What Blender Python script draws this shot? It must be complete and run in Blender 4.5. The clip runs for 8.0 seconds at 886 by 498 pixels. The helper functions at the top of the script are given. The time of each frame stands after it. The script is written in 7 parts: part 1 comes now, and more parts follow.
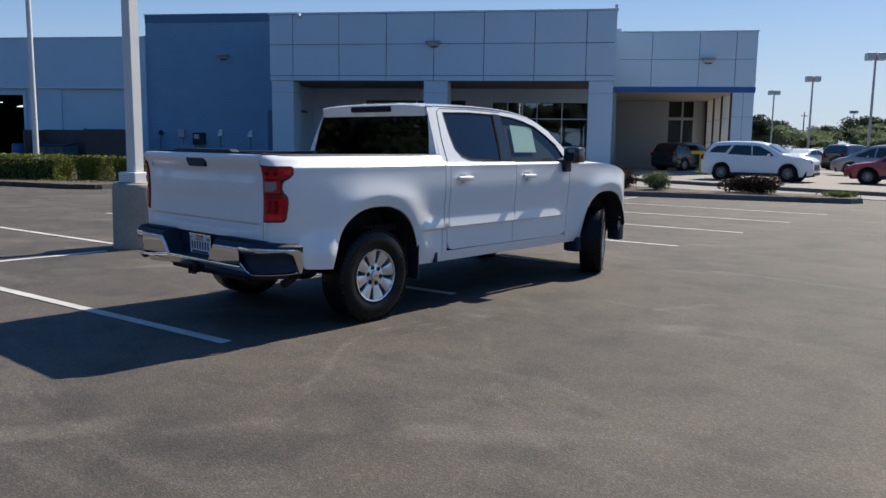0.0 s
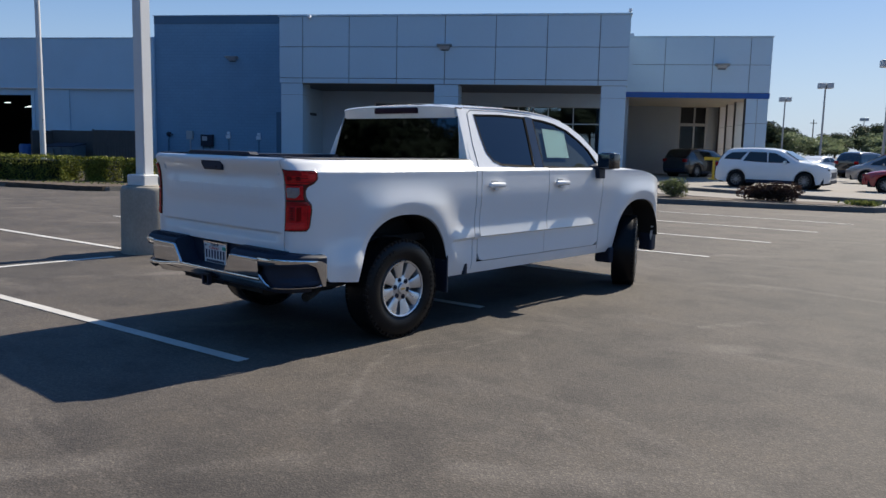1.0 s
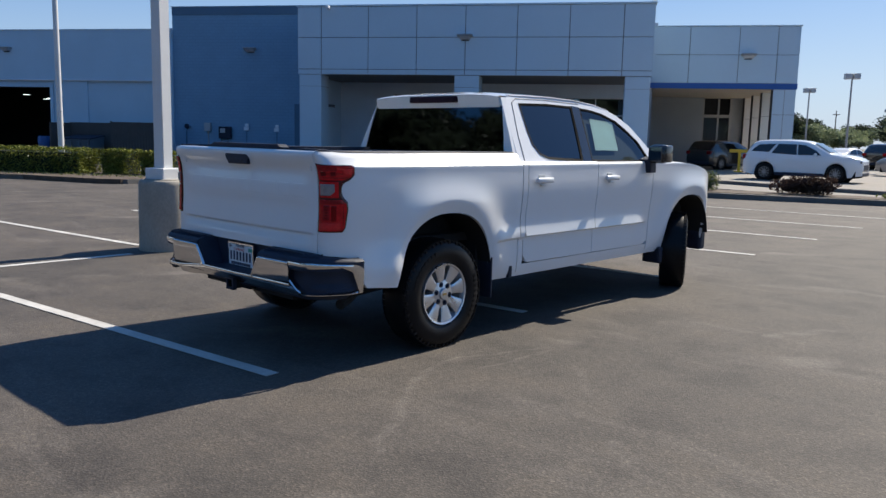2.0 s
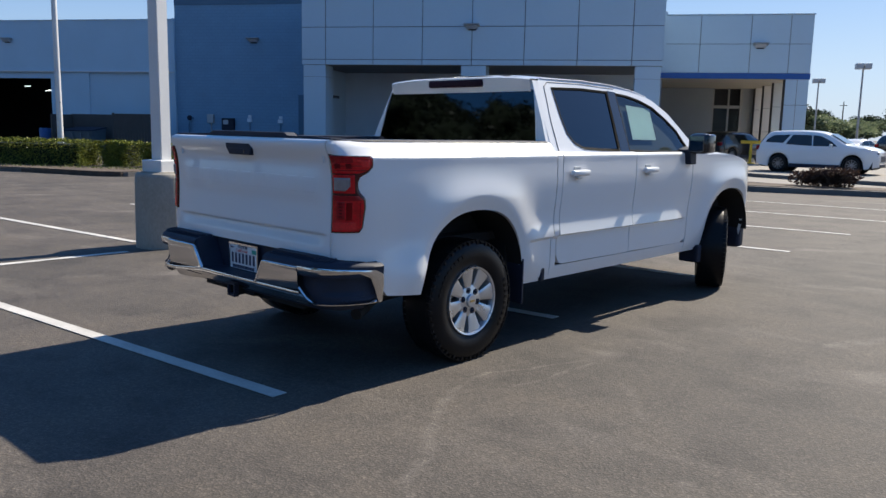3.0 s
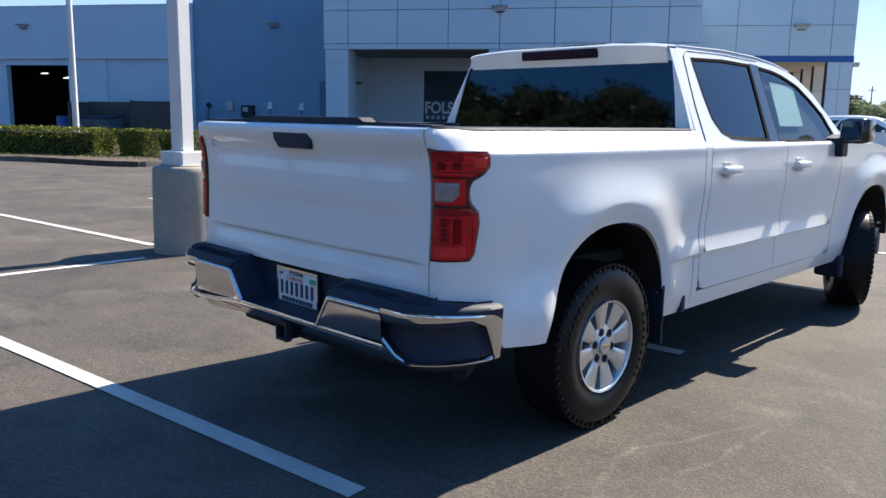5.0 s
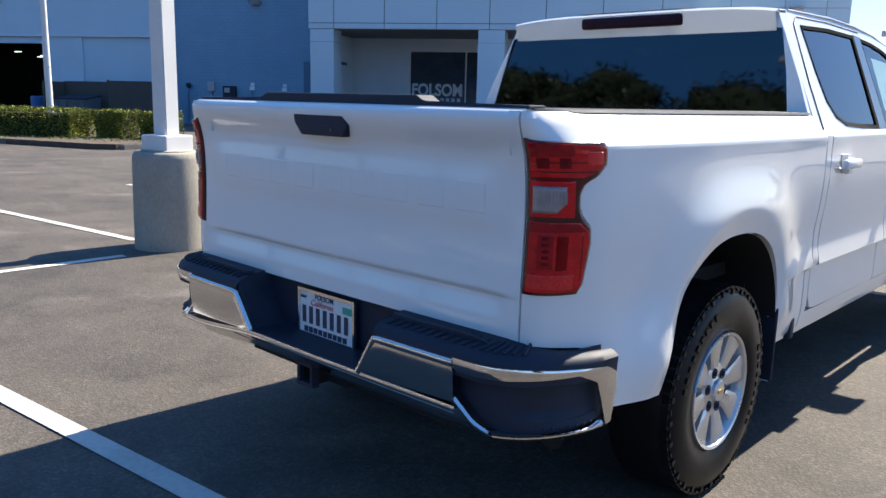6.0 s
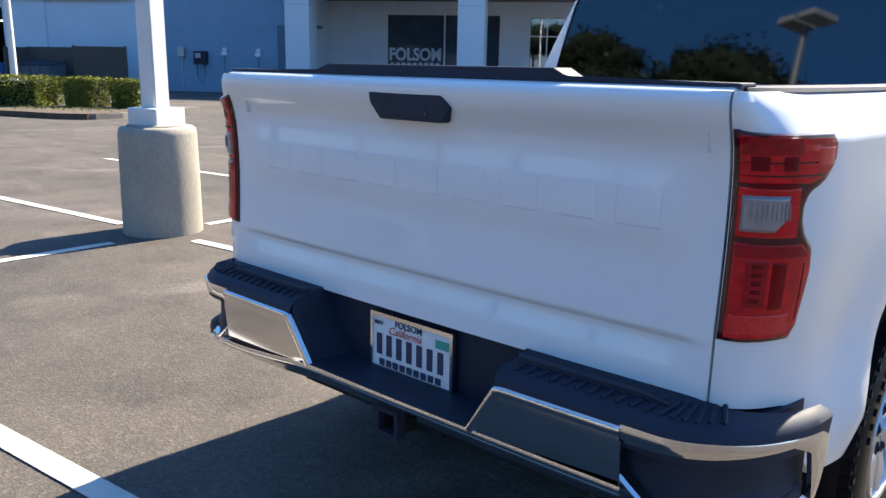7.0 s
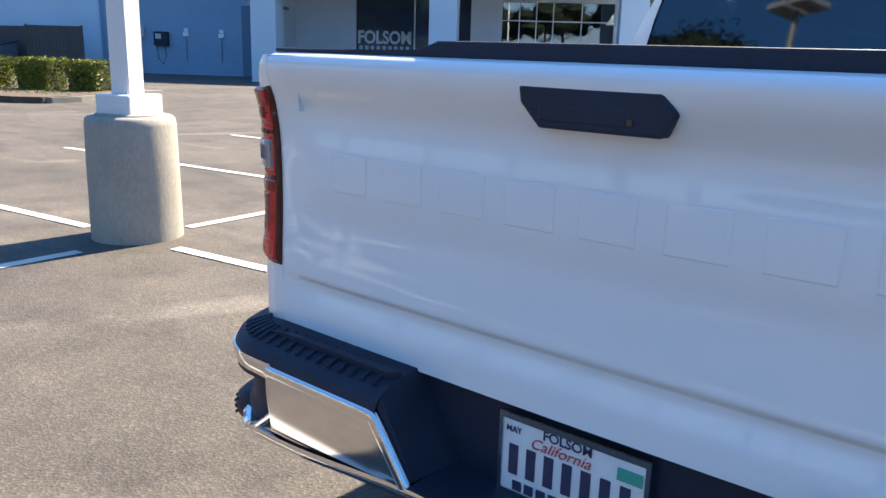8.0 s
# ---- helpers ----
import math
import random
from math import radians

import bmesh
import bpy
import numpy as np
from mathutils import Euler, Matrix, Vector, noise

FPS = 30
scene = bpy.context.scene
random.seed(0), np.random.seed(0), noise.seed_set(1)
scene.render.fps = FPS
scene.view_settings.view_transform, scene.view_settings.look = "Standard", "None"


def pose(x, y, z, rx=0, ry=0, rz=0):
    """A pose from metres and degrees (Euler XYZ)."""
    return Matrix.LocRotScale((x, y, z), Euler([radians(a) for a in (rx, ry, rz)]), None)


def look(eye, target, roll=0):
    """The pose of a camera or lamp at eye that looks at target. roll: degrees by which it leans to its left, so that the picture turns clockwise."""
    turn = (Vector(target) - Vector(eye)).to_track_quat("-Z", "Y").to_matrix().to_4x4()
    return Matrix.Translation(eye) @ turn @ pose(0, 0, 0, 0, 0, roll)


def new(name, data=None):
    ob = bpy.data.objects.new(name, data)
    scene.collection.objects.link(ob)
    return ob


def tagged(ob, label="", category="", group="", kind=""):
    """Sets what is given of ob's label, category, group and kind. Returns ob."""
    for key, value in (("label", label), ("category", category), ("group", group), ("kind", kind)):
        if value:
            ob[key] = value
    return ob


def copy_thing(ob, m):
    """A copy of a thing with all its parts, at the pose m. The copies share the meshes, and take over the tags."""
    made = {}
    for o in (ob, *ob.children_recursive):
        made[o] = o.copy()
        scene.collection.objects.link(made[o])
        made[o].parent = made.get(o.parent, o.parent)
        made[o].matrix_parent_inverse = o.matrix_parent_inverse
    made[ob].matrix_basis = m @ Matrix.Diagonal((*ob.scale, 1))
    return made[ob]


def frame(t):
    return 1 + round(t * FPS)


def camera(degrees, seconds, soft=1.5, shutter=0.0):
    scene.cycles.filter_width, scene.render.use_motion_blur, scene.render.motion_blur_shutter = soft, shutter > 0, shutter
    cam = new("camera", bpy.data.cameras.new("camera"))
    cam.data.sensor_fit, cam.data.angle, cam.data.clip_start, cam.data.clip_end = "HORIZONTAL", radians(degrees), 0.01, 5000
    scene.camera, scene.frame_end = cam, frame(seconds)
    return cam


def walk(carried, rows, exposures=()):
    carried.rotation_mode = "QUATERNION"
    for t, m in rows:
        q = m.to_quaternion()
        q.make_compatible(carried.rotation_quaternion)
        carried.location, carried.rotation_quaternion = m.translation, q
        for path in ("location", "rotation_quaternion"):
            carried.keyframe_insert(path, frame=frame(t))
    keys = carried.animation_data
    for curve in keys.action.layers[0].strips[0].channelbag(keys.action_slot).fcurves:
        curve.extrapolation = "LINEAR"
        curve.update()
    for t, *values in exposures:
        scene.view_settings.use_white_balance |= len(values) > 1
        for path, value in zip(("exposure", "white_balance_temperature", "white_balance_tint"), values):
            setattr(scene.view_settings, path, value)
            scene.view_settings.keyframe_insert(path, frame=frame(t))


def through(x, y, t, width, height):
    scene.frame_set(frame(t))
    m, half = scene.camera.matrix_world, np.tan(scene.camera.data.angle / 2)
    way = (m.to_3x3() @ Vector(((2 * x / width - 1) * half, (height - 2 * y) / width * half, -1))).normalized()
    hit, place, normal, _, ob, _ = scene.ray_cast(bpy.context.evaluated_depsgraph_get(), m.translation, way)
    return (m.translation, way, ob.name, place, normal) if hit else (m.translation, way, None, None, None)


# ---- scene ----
cam = camera(58.8, 8.0)
PATH = [
    (0, (5.812, -4.595, 1.532), (4.495, -3.114, 1.266), 0.8),
    (0.5, (5.584, -4.479, 1.521), (4.252, -3.009, 1.267), 1.1),
    (1, (5.337, -4.389, 1.526), (4.009, -2.916, 1.27), 1.3),
    (2.5, (4.531, -3.958, 1.509), (3.167, -2.524, 1.222), 1.2),
    (3, (4.259, -3.773, 1.49), (2.899, -2.337, 1.193), 1.2),
    (3.5, (3.992, -3.605, 1.482), (2.598, -2.205, 1.173), 1.0),
    (4, (3.65, -3.489, 1.501), (2.263, -2.084, 1.188), 0.9),
    (4.5, (3.307, -3.308, 1.471), (1.929, -1.895, 1.148), 0.8),
    (5, (2.955, -3.144, 1.468), (1.568, -1.741, 1.138), 1.0),
    (5.2, (2.781, -3.104, 1.466), (1.397, -1.702, 1.128), 1.1),
    (6.3, (1.913, -2.702, 1.444), (0.581, -1.264, 1.05), 1.3),
    (6.5, (1.79, -2.7, 1.45), (0.467, -1.259, 1.035), 1.2),
    (7, (1.391, -2.591, 1.463), (0.107, -1.127, 1.008), 1.1),
    (7.5, (0.996, -2.411, 1.46), (-0.252, -0.922, 0.985), 1.4),
    (8, (0.558, -2.259, 1.445), (-0.648, -0.741, 0.955), 1.7),
]
walk(cam, [(t, look(eye, target, roll)) for t, eye, target, roll in PATH],
     [(0, 0.75, 6090, 10), (1, 0.76, 6090, 10), (2.5, 0.92, 6090, 10), (3.5, 1.00, 6090, 10), (4.5, 1.22, 6090, 10), (5.2, 1.48, 6120, 10), (6.5, 1.70, 6230, 10), (7, 1.92, 6410, 10), (8, 2.15, 6590, 10)])

# ---- world, sun, exposure ----
SUN = Vector((0.058, 1.09, 1.0)).normalized()
world = bpy.data.worlds.new("sky")
scene.world = world
world.use_nodes = True
wn = world.node_tree.nodes
sky = wn.new("ShaderNodeTexSky")
sky.sky_type = 'NISHITA'
sky.sun_disc = False
sky.sun_elevation = math.asin(SUN.z)
sky.sun_rotation = math.atan2(SUN.x, SUN.y)
sky.air_density, sky.dust_density, sky.ozone_density = 0.9, 0.8, 2.5
wn["Background"].inputs["Strength"].default_value = 0.05
hue = wn.new("ShaderNodeHueSaturation")
hue.inputs["Saturation"].default_value = 1.55
world.node_tree.links.new(sky.outputs[0], hue.inputs["Color"])
haze = wn.new("ShaderNodeMix")
haze.data_type = 'RGBA'
haze.inputs["Factor"].default_value = 0.35
haze.inputs["B"].default_value = (2.2, 4.6, 9.8, 1)
world.node_tree.links.new(hue.outputs[0], haze.inputs["A"])
# pale haze towards the horizon
wl = world.node_tree.links.new
wc = wn.new("ShaderNodeTexCoord")
sep = wn.new("ShaderNodeSeparateXYZ")
wl(wc.outputs["Generated"], sep.inputs[0])
low = wn.new("ShaderNodeMapRange")
low.interpolation_type = 'SMOOTHSTEP'
low.inputs["From Min"].default_value, low.inputs["From Max"].default_value = -0.02, 0.34
low.inputs["To Min"].default_value, low.inputs["To Max"].default_value = 0.72, 0.0
wl(sep.outputs["Z"], low.inputs["Value"])
pale = wn.new("ShaderNodeMix")
pale.data_type = 'RGBA'
pale.inputs["B"].default_value = (7.2, 8.3, 9.3, 1)
away = wn.new("ShaderNodeMapRange")
away.inputs["From Min"].default_value, away.inputs["From Max"].default_value = -1.0, 0.7
away.inputs["To Min"].default_value, away.inputs["To Max"].default_value = 0.25, 1.0
wl(sep.outputs["Y"], away.inputs["Value"])
thick = wn.new("ShaderNodeMath")
thick.operation = 'MULTIPLY'
wl(low.outputs[0], thick.inputs[0])
wl(away.outputs[0], thick.inputs[1])
wl(thick.outputs[0], pale.inputs["Factor"])
wl(haze.outputs["Result"], pale.inputs["A"])
wl(pale.outputs["Result"], wn["Background"].inputs["Color"])
sun_data = bpy.data.lights.new("sun", 'SUN')
sun_data.energy, sun_data.angle, sun_data.color = 4.6, radians(0.53), (1.0, 0.88, 0.70)
sun = new("sun", sun_data)
sun.matrix_world = look((0, 0, 60), Vector((0, 0, 60)) - SUN)

# ---- helpers of this scene ----
TH = 32.35
BM = pose(0, 0, 0, 0, 0, TH)


def lot(s, d, z=0.0):
    """A place given along and away from the showroom's front."""
    return BM @ Vector((s, d, z))


def part(name, bm, material, parent=None, label="", smooth=False, bevel=0.0, face=None):
    me = bpy.data.meshes.new(name)
    if bevel:
        bmesh.ops.bevel(bm, geom=[e for e in bm.edges], offset=bevel, segments=2, affect='EDGES', profile=0.6, clamp_overlap=True)
    bmesh.ops.recalc_face_normals(bm, faces=bm.faces)
    if face is not None:
        tot = Vector((0, 0, 0))
        for f in bm.faces:
            tot += f.normal * f.calc_area()
        if tot.dot(Vector(face)) < 0:
            bmesh.ops.reverse_faces(bm, faces=bm.faces)
    if smooth:
        for f in bm.faces:
            f.smooth = True
        lim = radians(smooth if smooth > 1 else 35)
        for e in bm.edges:
            if len(e.link_faces) == 2 and e.calc_face_angle(0) > lim:
                e.smooth = False
    bm.to_mesh(me)
    bm.free()
    me.materials.append(material)
    ob = new(name, me)
    if parent is not None:
        ob.parent = parent
    if label:
        ob["label"] = label
    return ob


def thing(name, label, category, m=None, group="", kind=""):
    ob = new(name)
    ob.empty_display_size = 0.2
    if m is not None:
        ob.matrix_world = m
    return tagged(ob, label, category, group, kind)


def box(bm, x0, x1, y0, y1, z0, z1, m=None):
    vs = [bm.verts.new((x, y, z)) for z in (z0, z1) for y in (y0, y1) for x in (x0, x1)]
    fs = []
    for q in ((0, 2, 3, 1), (4, 5, 7, 6), (0, 1, 5, 4), (2, 6, 7, 3), (0, 4, 6, 2), (1, 3, 7, 5)):
        fs.append(bm.faces.new([vs[i] for i in q]))
    if m is not None:
        bmesh.ops.transform(bm, matrix=m, verts=vs)
    return vs


def boxes(*args):
    bm = bmesh.new()
    for a in args:
        box(bm, *a)
    return bm


def rbox(x0, x1, y0, y1, z0, z1, r=0.01, seg=2):
    bm = boxes((x0, x1, y0, y1, z0, z1))
    bmesh.ops.bevel(bm, geom=list(bm.edges), offset=r, segments=seg, affect='EDGES', profile=0.5)
    return bm


def lathe(bm, prof, n=32, axis='z', m=None, close=False):
    """Turn a profile of (radius, height) round an axis."""
    rings = []
    for r, h in prof:
        ring = []
        for i in range(n):
            a = 2 * math.pi * i / n
            c, s_ = r * math.cos(a), r * math.sin(a)
            co = (c, s_, h) if axis == 'z' else (h, c, s_) if axis == 'x' else (s_, h, c)
            ring.append(bm.verts.new(co))
        rings.append(ring)
    for a, b in zip(rings, rings[1:]):
        for i in range(n):
            bm.faces.new((a[i], a[(i + 1) % n], b[(i + 1) % n], b[i]))
    if close:
        bm.faces.new(rings[-1])
        bm.faces.new(rings[0][::-1])
    if m is not None:
        bmesh.ops.transform(bm, matrix=m, verts=[v for r in rings for v in r])
    return rings


def sheet(bm, rows):
    """Quads over rows of points."""
    vs = [[bm.verts.new(p) for p in row] for row in rows]
    for a, b in zip(vs, vs[1:]):
        for i in range(len(a) - 1):
            bm.faces.new((a[i], a[i + 1], b[i + 1], b[i]))
    return vs


def prism(bm, pts, axis, a, b):
    """A closed outline of (u, v) swept along an axis from a to b."""
    def co(u, v, w):
        return (w, u, v) if axis == 'x' else (u, w, v) if axis == 'y' else (u, v, w)
    lo = [bm.verts.new(co(u, v, a)) for u, v in pts]
    hi = [bm.verts.new(co(u, v, b)) for u, v in pts]
    n = len(pts)
    bm.faces.new(lo[::-1])
    bm.faces.new(hi)
    for i in range(n):
        bm.faces.new((lo[i], lo[(i + 1) % n], hi[(i + 1) % n], hi[i]))
    return lo + hi


def tube(bm, pts, r, n=8):
    pts = [Vector(p) for p in pts]
    rings = []
    for i, p in enumerate(pts):
        d = (pts[min(i + 1, len(pts) - 1)] - pts[max(i - 1, 0)]).normalized()
        side = d.cross(Vector((0, 0, 1)) if abs(d.z) < 0.9 else Vector((1, 0, 0))).normalized()
        up = side.cross(d)
        rr = r[i] if isinstance(r, (list, tuple)) else r
        rings.append([bm.verts.new(p + rr * (math.cos(2 * math.pi * k / n) * side + math.sin(2 * math.pi * k / n) * up)) for k in range(n)])
    for a, b in zip(rings, rings[1:]):
        for k in range(n):
            bm.faces.new((a[k], a[(k + 1) % n], b[(k + 1) % n], b[k]))
    bm.faces.new(rings[0][::-1])
    bm.faces.new(rings[-1])


def lerp_table(x, table):
    for (x0, y0), (x1, y1) in zip(table, table[1:]):
        if x <= x1:
            f = min(max((x - x0) / (x1 - x0), 0), 1)
            return y0 + (y1 - y0) * f
    return table[-1][1]


def smooth_table(x, table):
    """Like lerp_table, rounded (Catmull-Rom)."""
    n = len(table)
    if x <= table[0][0]:
        return table[0][1]
    if x >= table[-1][0]:
        return table[-1][1]
    for i in range(n - 1):
        x0, y0 = table[i]
        x1, y1 = table[i + 1]
        if x <= x1:
            h = x1 - x0
            m0 = (y1 - table[i - 1][1]) / (x1 - table[i - 1][0]) if i else (y1 - y0) / h
            m1 = (table[i + 2][1] - y0) / (table[i + 2][0] - x0) if i + 2 < n else (y1 - y0) / h
            f = (x - x0) / h
            return ((2 * f ** 3 - 3 * f ** 2 + 1) * y0 + (f ** 3 - 2 * f ** 2 + f) * h * m0
                    + (-2 * f ** 3 + 3 * f ** 2) * y1 + (f ** 3 - f ** 2) * h * m1)


# ---- materials ----
def mat(name, base, rough=0.5, metal=0.0, var=0.1, scale=3.0, fine=60.0, bump=0.0, coat=0.0, rvar=0.1, stretch=(1, 1, 1), tint=None, spec=0.5):
    m = bpy.data.materials.new(name)
    m.use_nodes = True
    nt = m.node_tree
    b = nt.nodes["Principled BSDF"]
    b.inputs["Roughness"].default_value = rough
    b.inputs["Metallic"].default_value = metal
    b.inputs["Coat Weight"].default_value = coat
    b.inputs["Coat Roughness"].default_value = 0.03
    b.inputs["Specular IOR Level"].default_value = spec
    L = nt.links.new
    tc = nt.nodes.new("ShaderNodeTexCoord")
    mp = nt.nodes.new("ShaderNodeMapping")
    mp.inputs["Scale"].default_value = stretch
    L(tc.outputs["Object"], mp.inputs["Vector"])
    big = nt.nodes.new("ShaderNodeTexNoise")
    big.inputs["Scale"].default_value, big.inputs["Detail"].default_value = scale, 6
    small = nt.nodes.new("ShaderNodeTexNoise")
    small.inputs["Scale"].default_value, small.inputs["Detail"].default_value = fine, 3
    for n in (big, small):
        L(mp.outputs[0], n.inputs["Vector"])
    add = nt.nodes.new("ShaderNodeMath")
    add.operation = 'MULTIPLY_ADD'
    L(small.outputs["Fac"], add.inputs[0])
    add.inputs[1].default_value = 0.5
    L(big.outputs["Fac"], add.inputs[2])
    ramp = nt.nodes.new("ShaderNodeMapRange")
    ramp.inputs["From Min"].default_value, ramp.inputs["From Max"].default_value = 0.45, 1.05
    L(add.outputs[0], ramp.inputs["Value"])
    mix = nt.nodes.new("ShaderNodeMix")
    mix.data_type = 'RGBA'
    lo = [c * (1 - var) for c in base]
    hi = [min(c * (1 + var), 1) for c in (tint or base)]
    mix.inputs["A"].default_value, mix.inputs["B"].default_value = (*lo, 1), (*hi, 1)
    L(ramp.outputs[0], mix.inputs["Factor"])
    L(mix.outputs["Result"], b.inputs["Base Color"])
    rr = nt.nodes.new("ShaderNodeMapRange")
    rr.inputs["To Min"].default_value, rr.inputs["To Max"].default_value = max(rough - rvar, 0.0), min(rough + rvar, 1)
    L(big.outputs["Fac"], rr.inputs["Value"])
    L(rr.outputs[0], b.inputs["Roughness"])
    if bump:
        bp = nt.nodes.new("ShaderNodeBump")
        bp.inputs["Strength"].default_value, bp.inputs["Distance"].default_value = 1.0, bump
        L(add.outputs[0], bp.inputs["Height"])
        L(bp.outputs[0], b.inputs["Normal"])
    return m


def glass_mat(name, tint, dark=0.0, rough=0.0, sheen=0.0, ior=1.55):
    """Tinted glass: a clear film that darkens what is behind it and mirrors with a bluish gloss, raised by sheen."""
    m = bpy.data.materials.new(name)
    m.use_nodes = True
    nt = m.node_tree
    nt.nodes.remove(nt.nodes["Principled BSDF"])
    out = nt.nodes["Material Output"]
    tr = nt.nodes.new("ShaderNodeBsdfTransparent")
    tr.inputs[0].default_value = (*[c * (1 - dark) for c in tint], 1)
    gl = nt.nodes.new("ShaderNodeBsdfGlossy")
    gl.inputs["Roughness"].default_value = rough
    # blue in the gloss colour stands in for a deeper blue reflected sky
    gl.inputs["Color"].default_value = (0.80, 0.91, 1.0, 1)
    fr = nt.nodes.new("ShaderNodeFresnel")
    fr.inputs["IOR"].default_value = ior
    mx = nt.nodes.new("ShaderNodeMixShader")
    ad = nt.nodes.new("ShaderNodeMath")
    ad.operation, ad.use_clamp = 'ADD', True
    ad.inputs[1].default_value = sheen
    nt.links.new(fr.outputs[0], ad.inputs[0])
    nt.links.new(ad.outputs[0], mx.inputs[0])
    nt.links.new(tr.outputs[0], mx.inputs[1])
    nt.links.new(gl.outputs[0], mx.inputs[2])
    nt.links.new(mx.outputs[0], out.inputs["Surface"])
    return m


def glow(name, color, strength):
    m = bpy.data.materials.new(name)
    m.use_nodes = True
    b = m.node_tree.nodes["Principled BSDF"]
    b.inputs["Base Color"].default_value = (0.8, 0.8, 0.8, 1)
    b.inputs["Emission Color"].default_value = (*color, 1)
    b.inputs["Emission Strength"].default_value = strength
    return m


M_PAINT = mat("white_car_paint", (0.755, 0.76, 0.755), 0.30, 0, 0.015, 1.2, 300, 0, 0.9, 0.04, spec=0.3)
M_CHROME = mat("chrome", (0.68, 0.68, 0.69), 0.10, 1.0, 0.05, 3, 90, 0, 0, 0.04)
M_ALLOY = mat("silver_alloy", (0.62, 0.63, 0.65), 0.3, 0.85, 0.06, 6, 120, 0, 0.3)
M_BLACK = mat("black_plastic", (0.015, 0.021, 0.039), 0.60, 0, 0.3, 8, 220, 0.0008, spec=0.32)
M_GLOSSBLACK = mat("gloss_black", (0.012, 0.012, 0.014), 0.15, 0, 0.2, 4, 100, 0, 0.6)
# near-black; also colours the discs that stand in for shade inside wheels
M_UNDER = mat("underbody_dirt_and_shade", (0.009, 0.009, 0.009), 0.85, 0, 0.3, 5, 60, 0.002)
M_RUBBER = mat("tyre_rubber", (0.008, 0.008, 0.009), 0.34, 0, 0.3, 7, 150, 0.0014, rvar=0.14, spec=0.18)
M_REDLENS = mat("red_lens", (0.52, 0.003, 0.009), 0.10, 0, 0.45, 11, 70, 0, 0.2, 0.04, stretch=(1, 1, 2), spec=0.3)
M_REDEDGE = mat("maroon_lens_edge", (0.055, 0.002, 0.006), 0.10, 0, 0.2, 14, 90, 0, 0.4, 0.03, spec=0.3)
M_REDSMOKE = mat("smoked_red_panel", (0.27, 0.002, 0.009), 0.10, 0, 0.4, 14, 90, 0, 0.2, 0.03, spec=0.25)
M_REDPOCKET = mat("black_red_pocket", (0.14, 0.002, 0.006), 0.2, 0, 0.3, 30, 90, spec=0.2)
M_LAMPSHADE = mat("grey_lens_rib", (0.20, 0.20, 0.21), 0.3, 0, 0.1)
M_REDDARK = mat("dark_red_lens", (0.20, 0.003, 0.005), 0.14, 0, 0.2, 9, 80, 0, 0.0, 0.04, spec=0.16)
M_REDBRIGHT = mat("red_reflector", (0.62, 0.008, 0.014), 0.18, 0, 0.3, 120, 300, 0, 0.3)
M_MIRROR = mat("mirror_glass_dark", (0.16, 0.17, 0.19), 0.05, 1.0, 0.05)
M_BRAKE = mat("smoked_red_lens", (0.022, 0.006, 0.016), 0.35, 0, 0.15, spec=0.15)
M_CLEARLENS = mat("clear_lens", (0.26, 0.25, 0.27), 0.12, 0.3, 0.2, 40, 200, 0, 1.0)
M_DARKGLASS = glass_mat("privacy_glass", (0.004, 0.005, 0.007), rough=0.028, sheen=0.03)
M_SIDEGLASS = glass_mat("side_glass", (0.24, 0.32, 0.34))
M_SCREEN = glass_mat("shaded_windscreen", (0.10, 0.12, 0.12))
M_TRIM = mat("window_rubber", (0.003, 0.003, 0.0035), 0.7, 0, 0.2, 8, 100, spec=0.05)
M_INTERIOR = mat("dark_cabin_trim", (0.03, 0.03, 0.033), 0.8, 0, 0.2, 6, 100)
M_PAPER = mat("pale_green_paper", (0.80, 0.90, 0.86), 0.7, 0, 0.04, 8, 90)
M_GOLD = mat("gold_badge", (0.55, 0.40, 0.14), 0.3, 0.8, 0.1)
M_PLATE = mat("plate_white", (0.75, 0.75, 0.74), 0.45, 0, 0.04, 20, 200)
M_PLATEBLUE = mat("plate_ink", (0.03, 0.035, 0.08), 0.5, 0, 0.1)
M_PLATERED = mat("plate_red_ink", (0.55, 0.06, 0.05), 0.5, 0, 0.1)
M_GREENTAG = mat("green_tag", (0.05, 0.35, 0.25), 0.5, 0, 0.1)


SCUFFS = [(2.05, -1.62, 1.62, -1.02, 0.055, 0.45), (1.62, -1.02, 1.31, -0.54, 0.05, 0.6), (1.31, -0.54, 1.22, -0.10, 0.035, 0.5), (1.22, -0.10, 1.50, 0.60, 0.03, 0.45), (1.52, -0.17, 1.56, 0.55, 0.025, 0.5),
          (2.30, -0.15, 1.95, 0.25, 0.06, 0.35), (2.82, -0.69, 3.30, -1.10, 0.07, 0.45), (2.50, 2.20, 2.76, 2.82, 0.10, 0.6), (2.40, -2.00, 2.05, -2.60, 0.10, 0.3)]


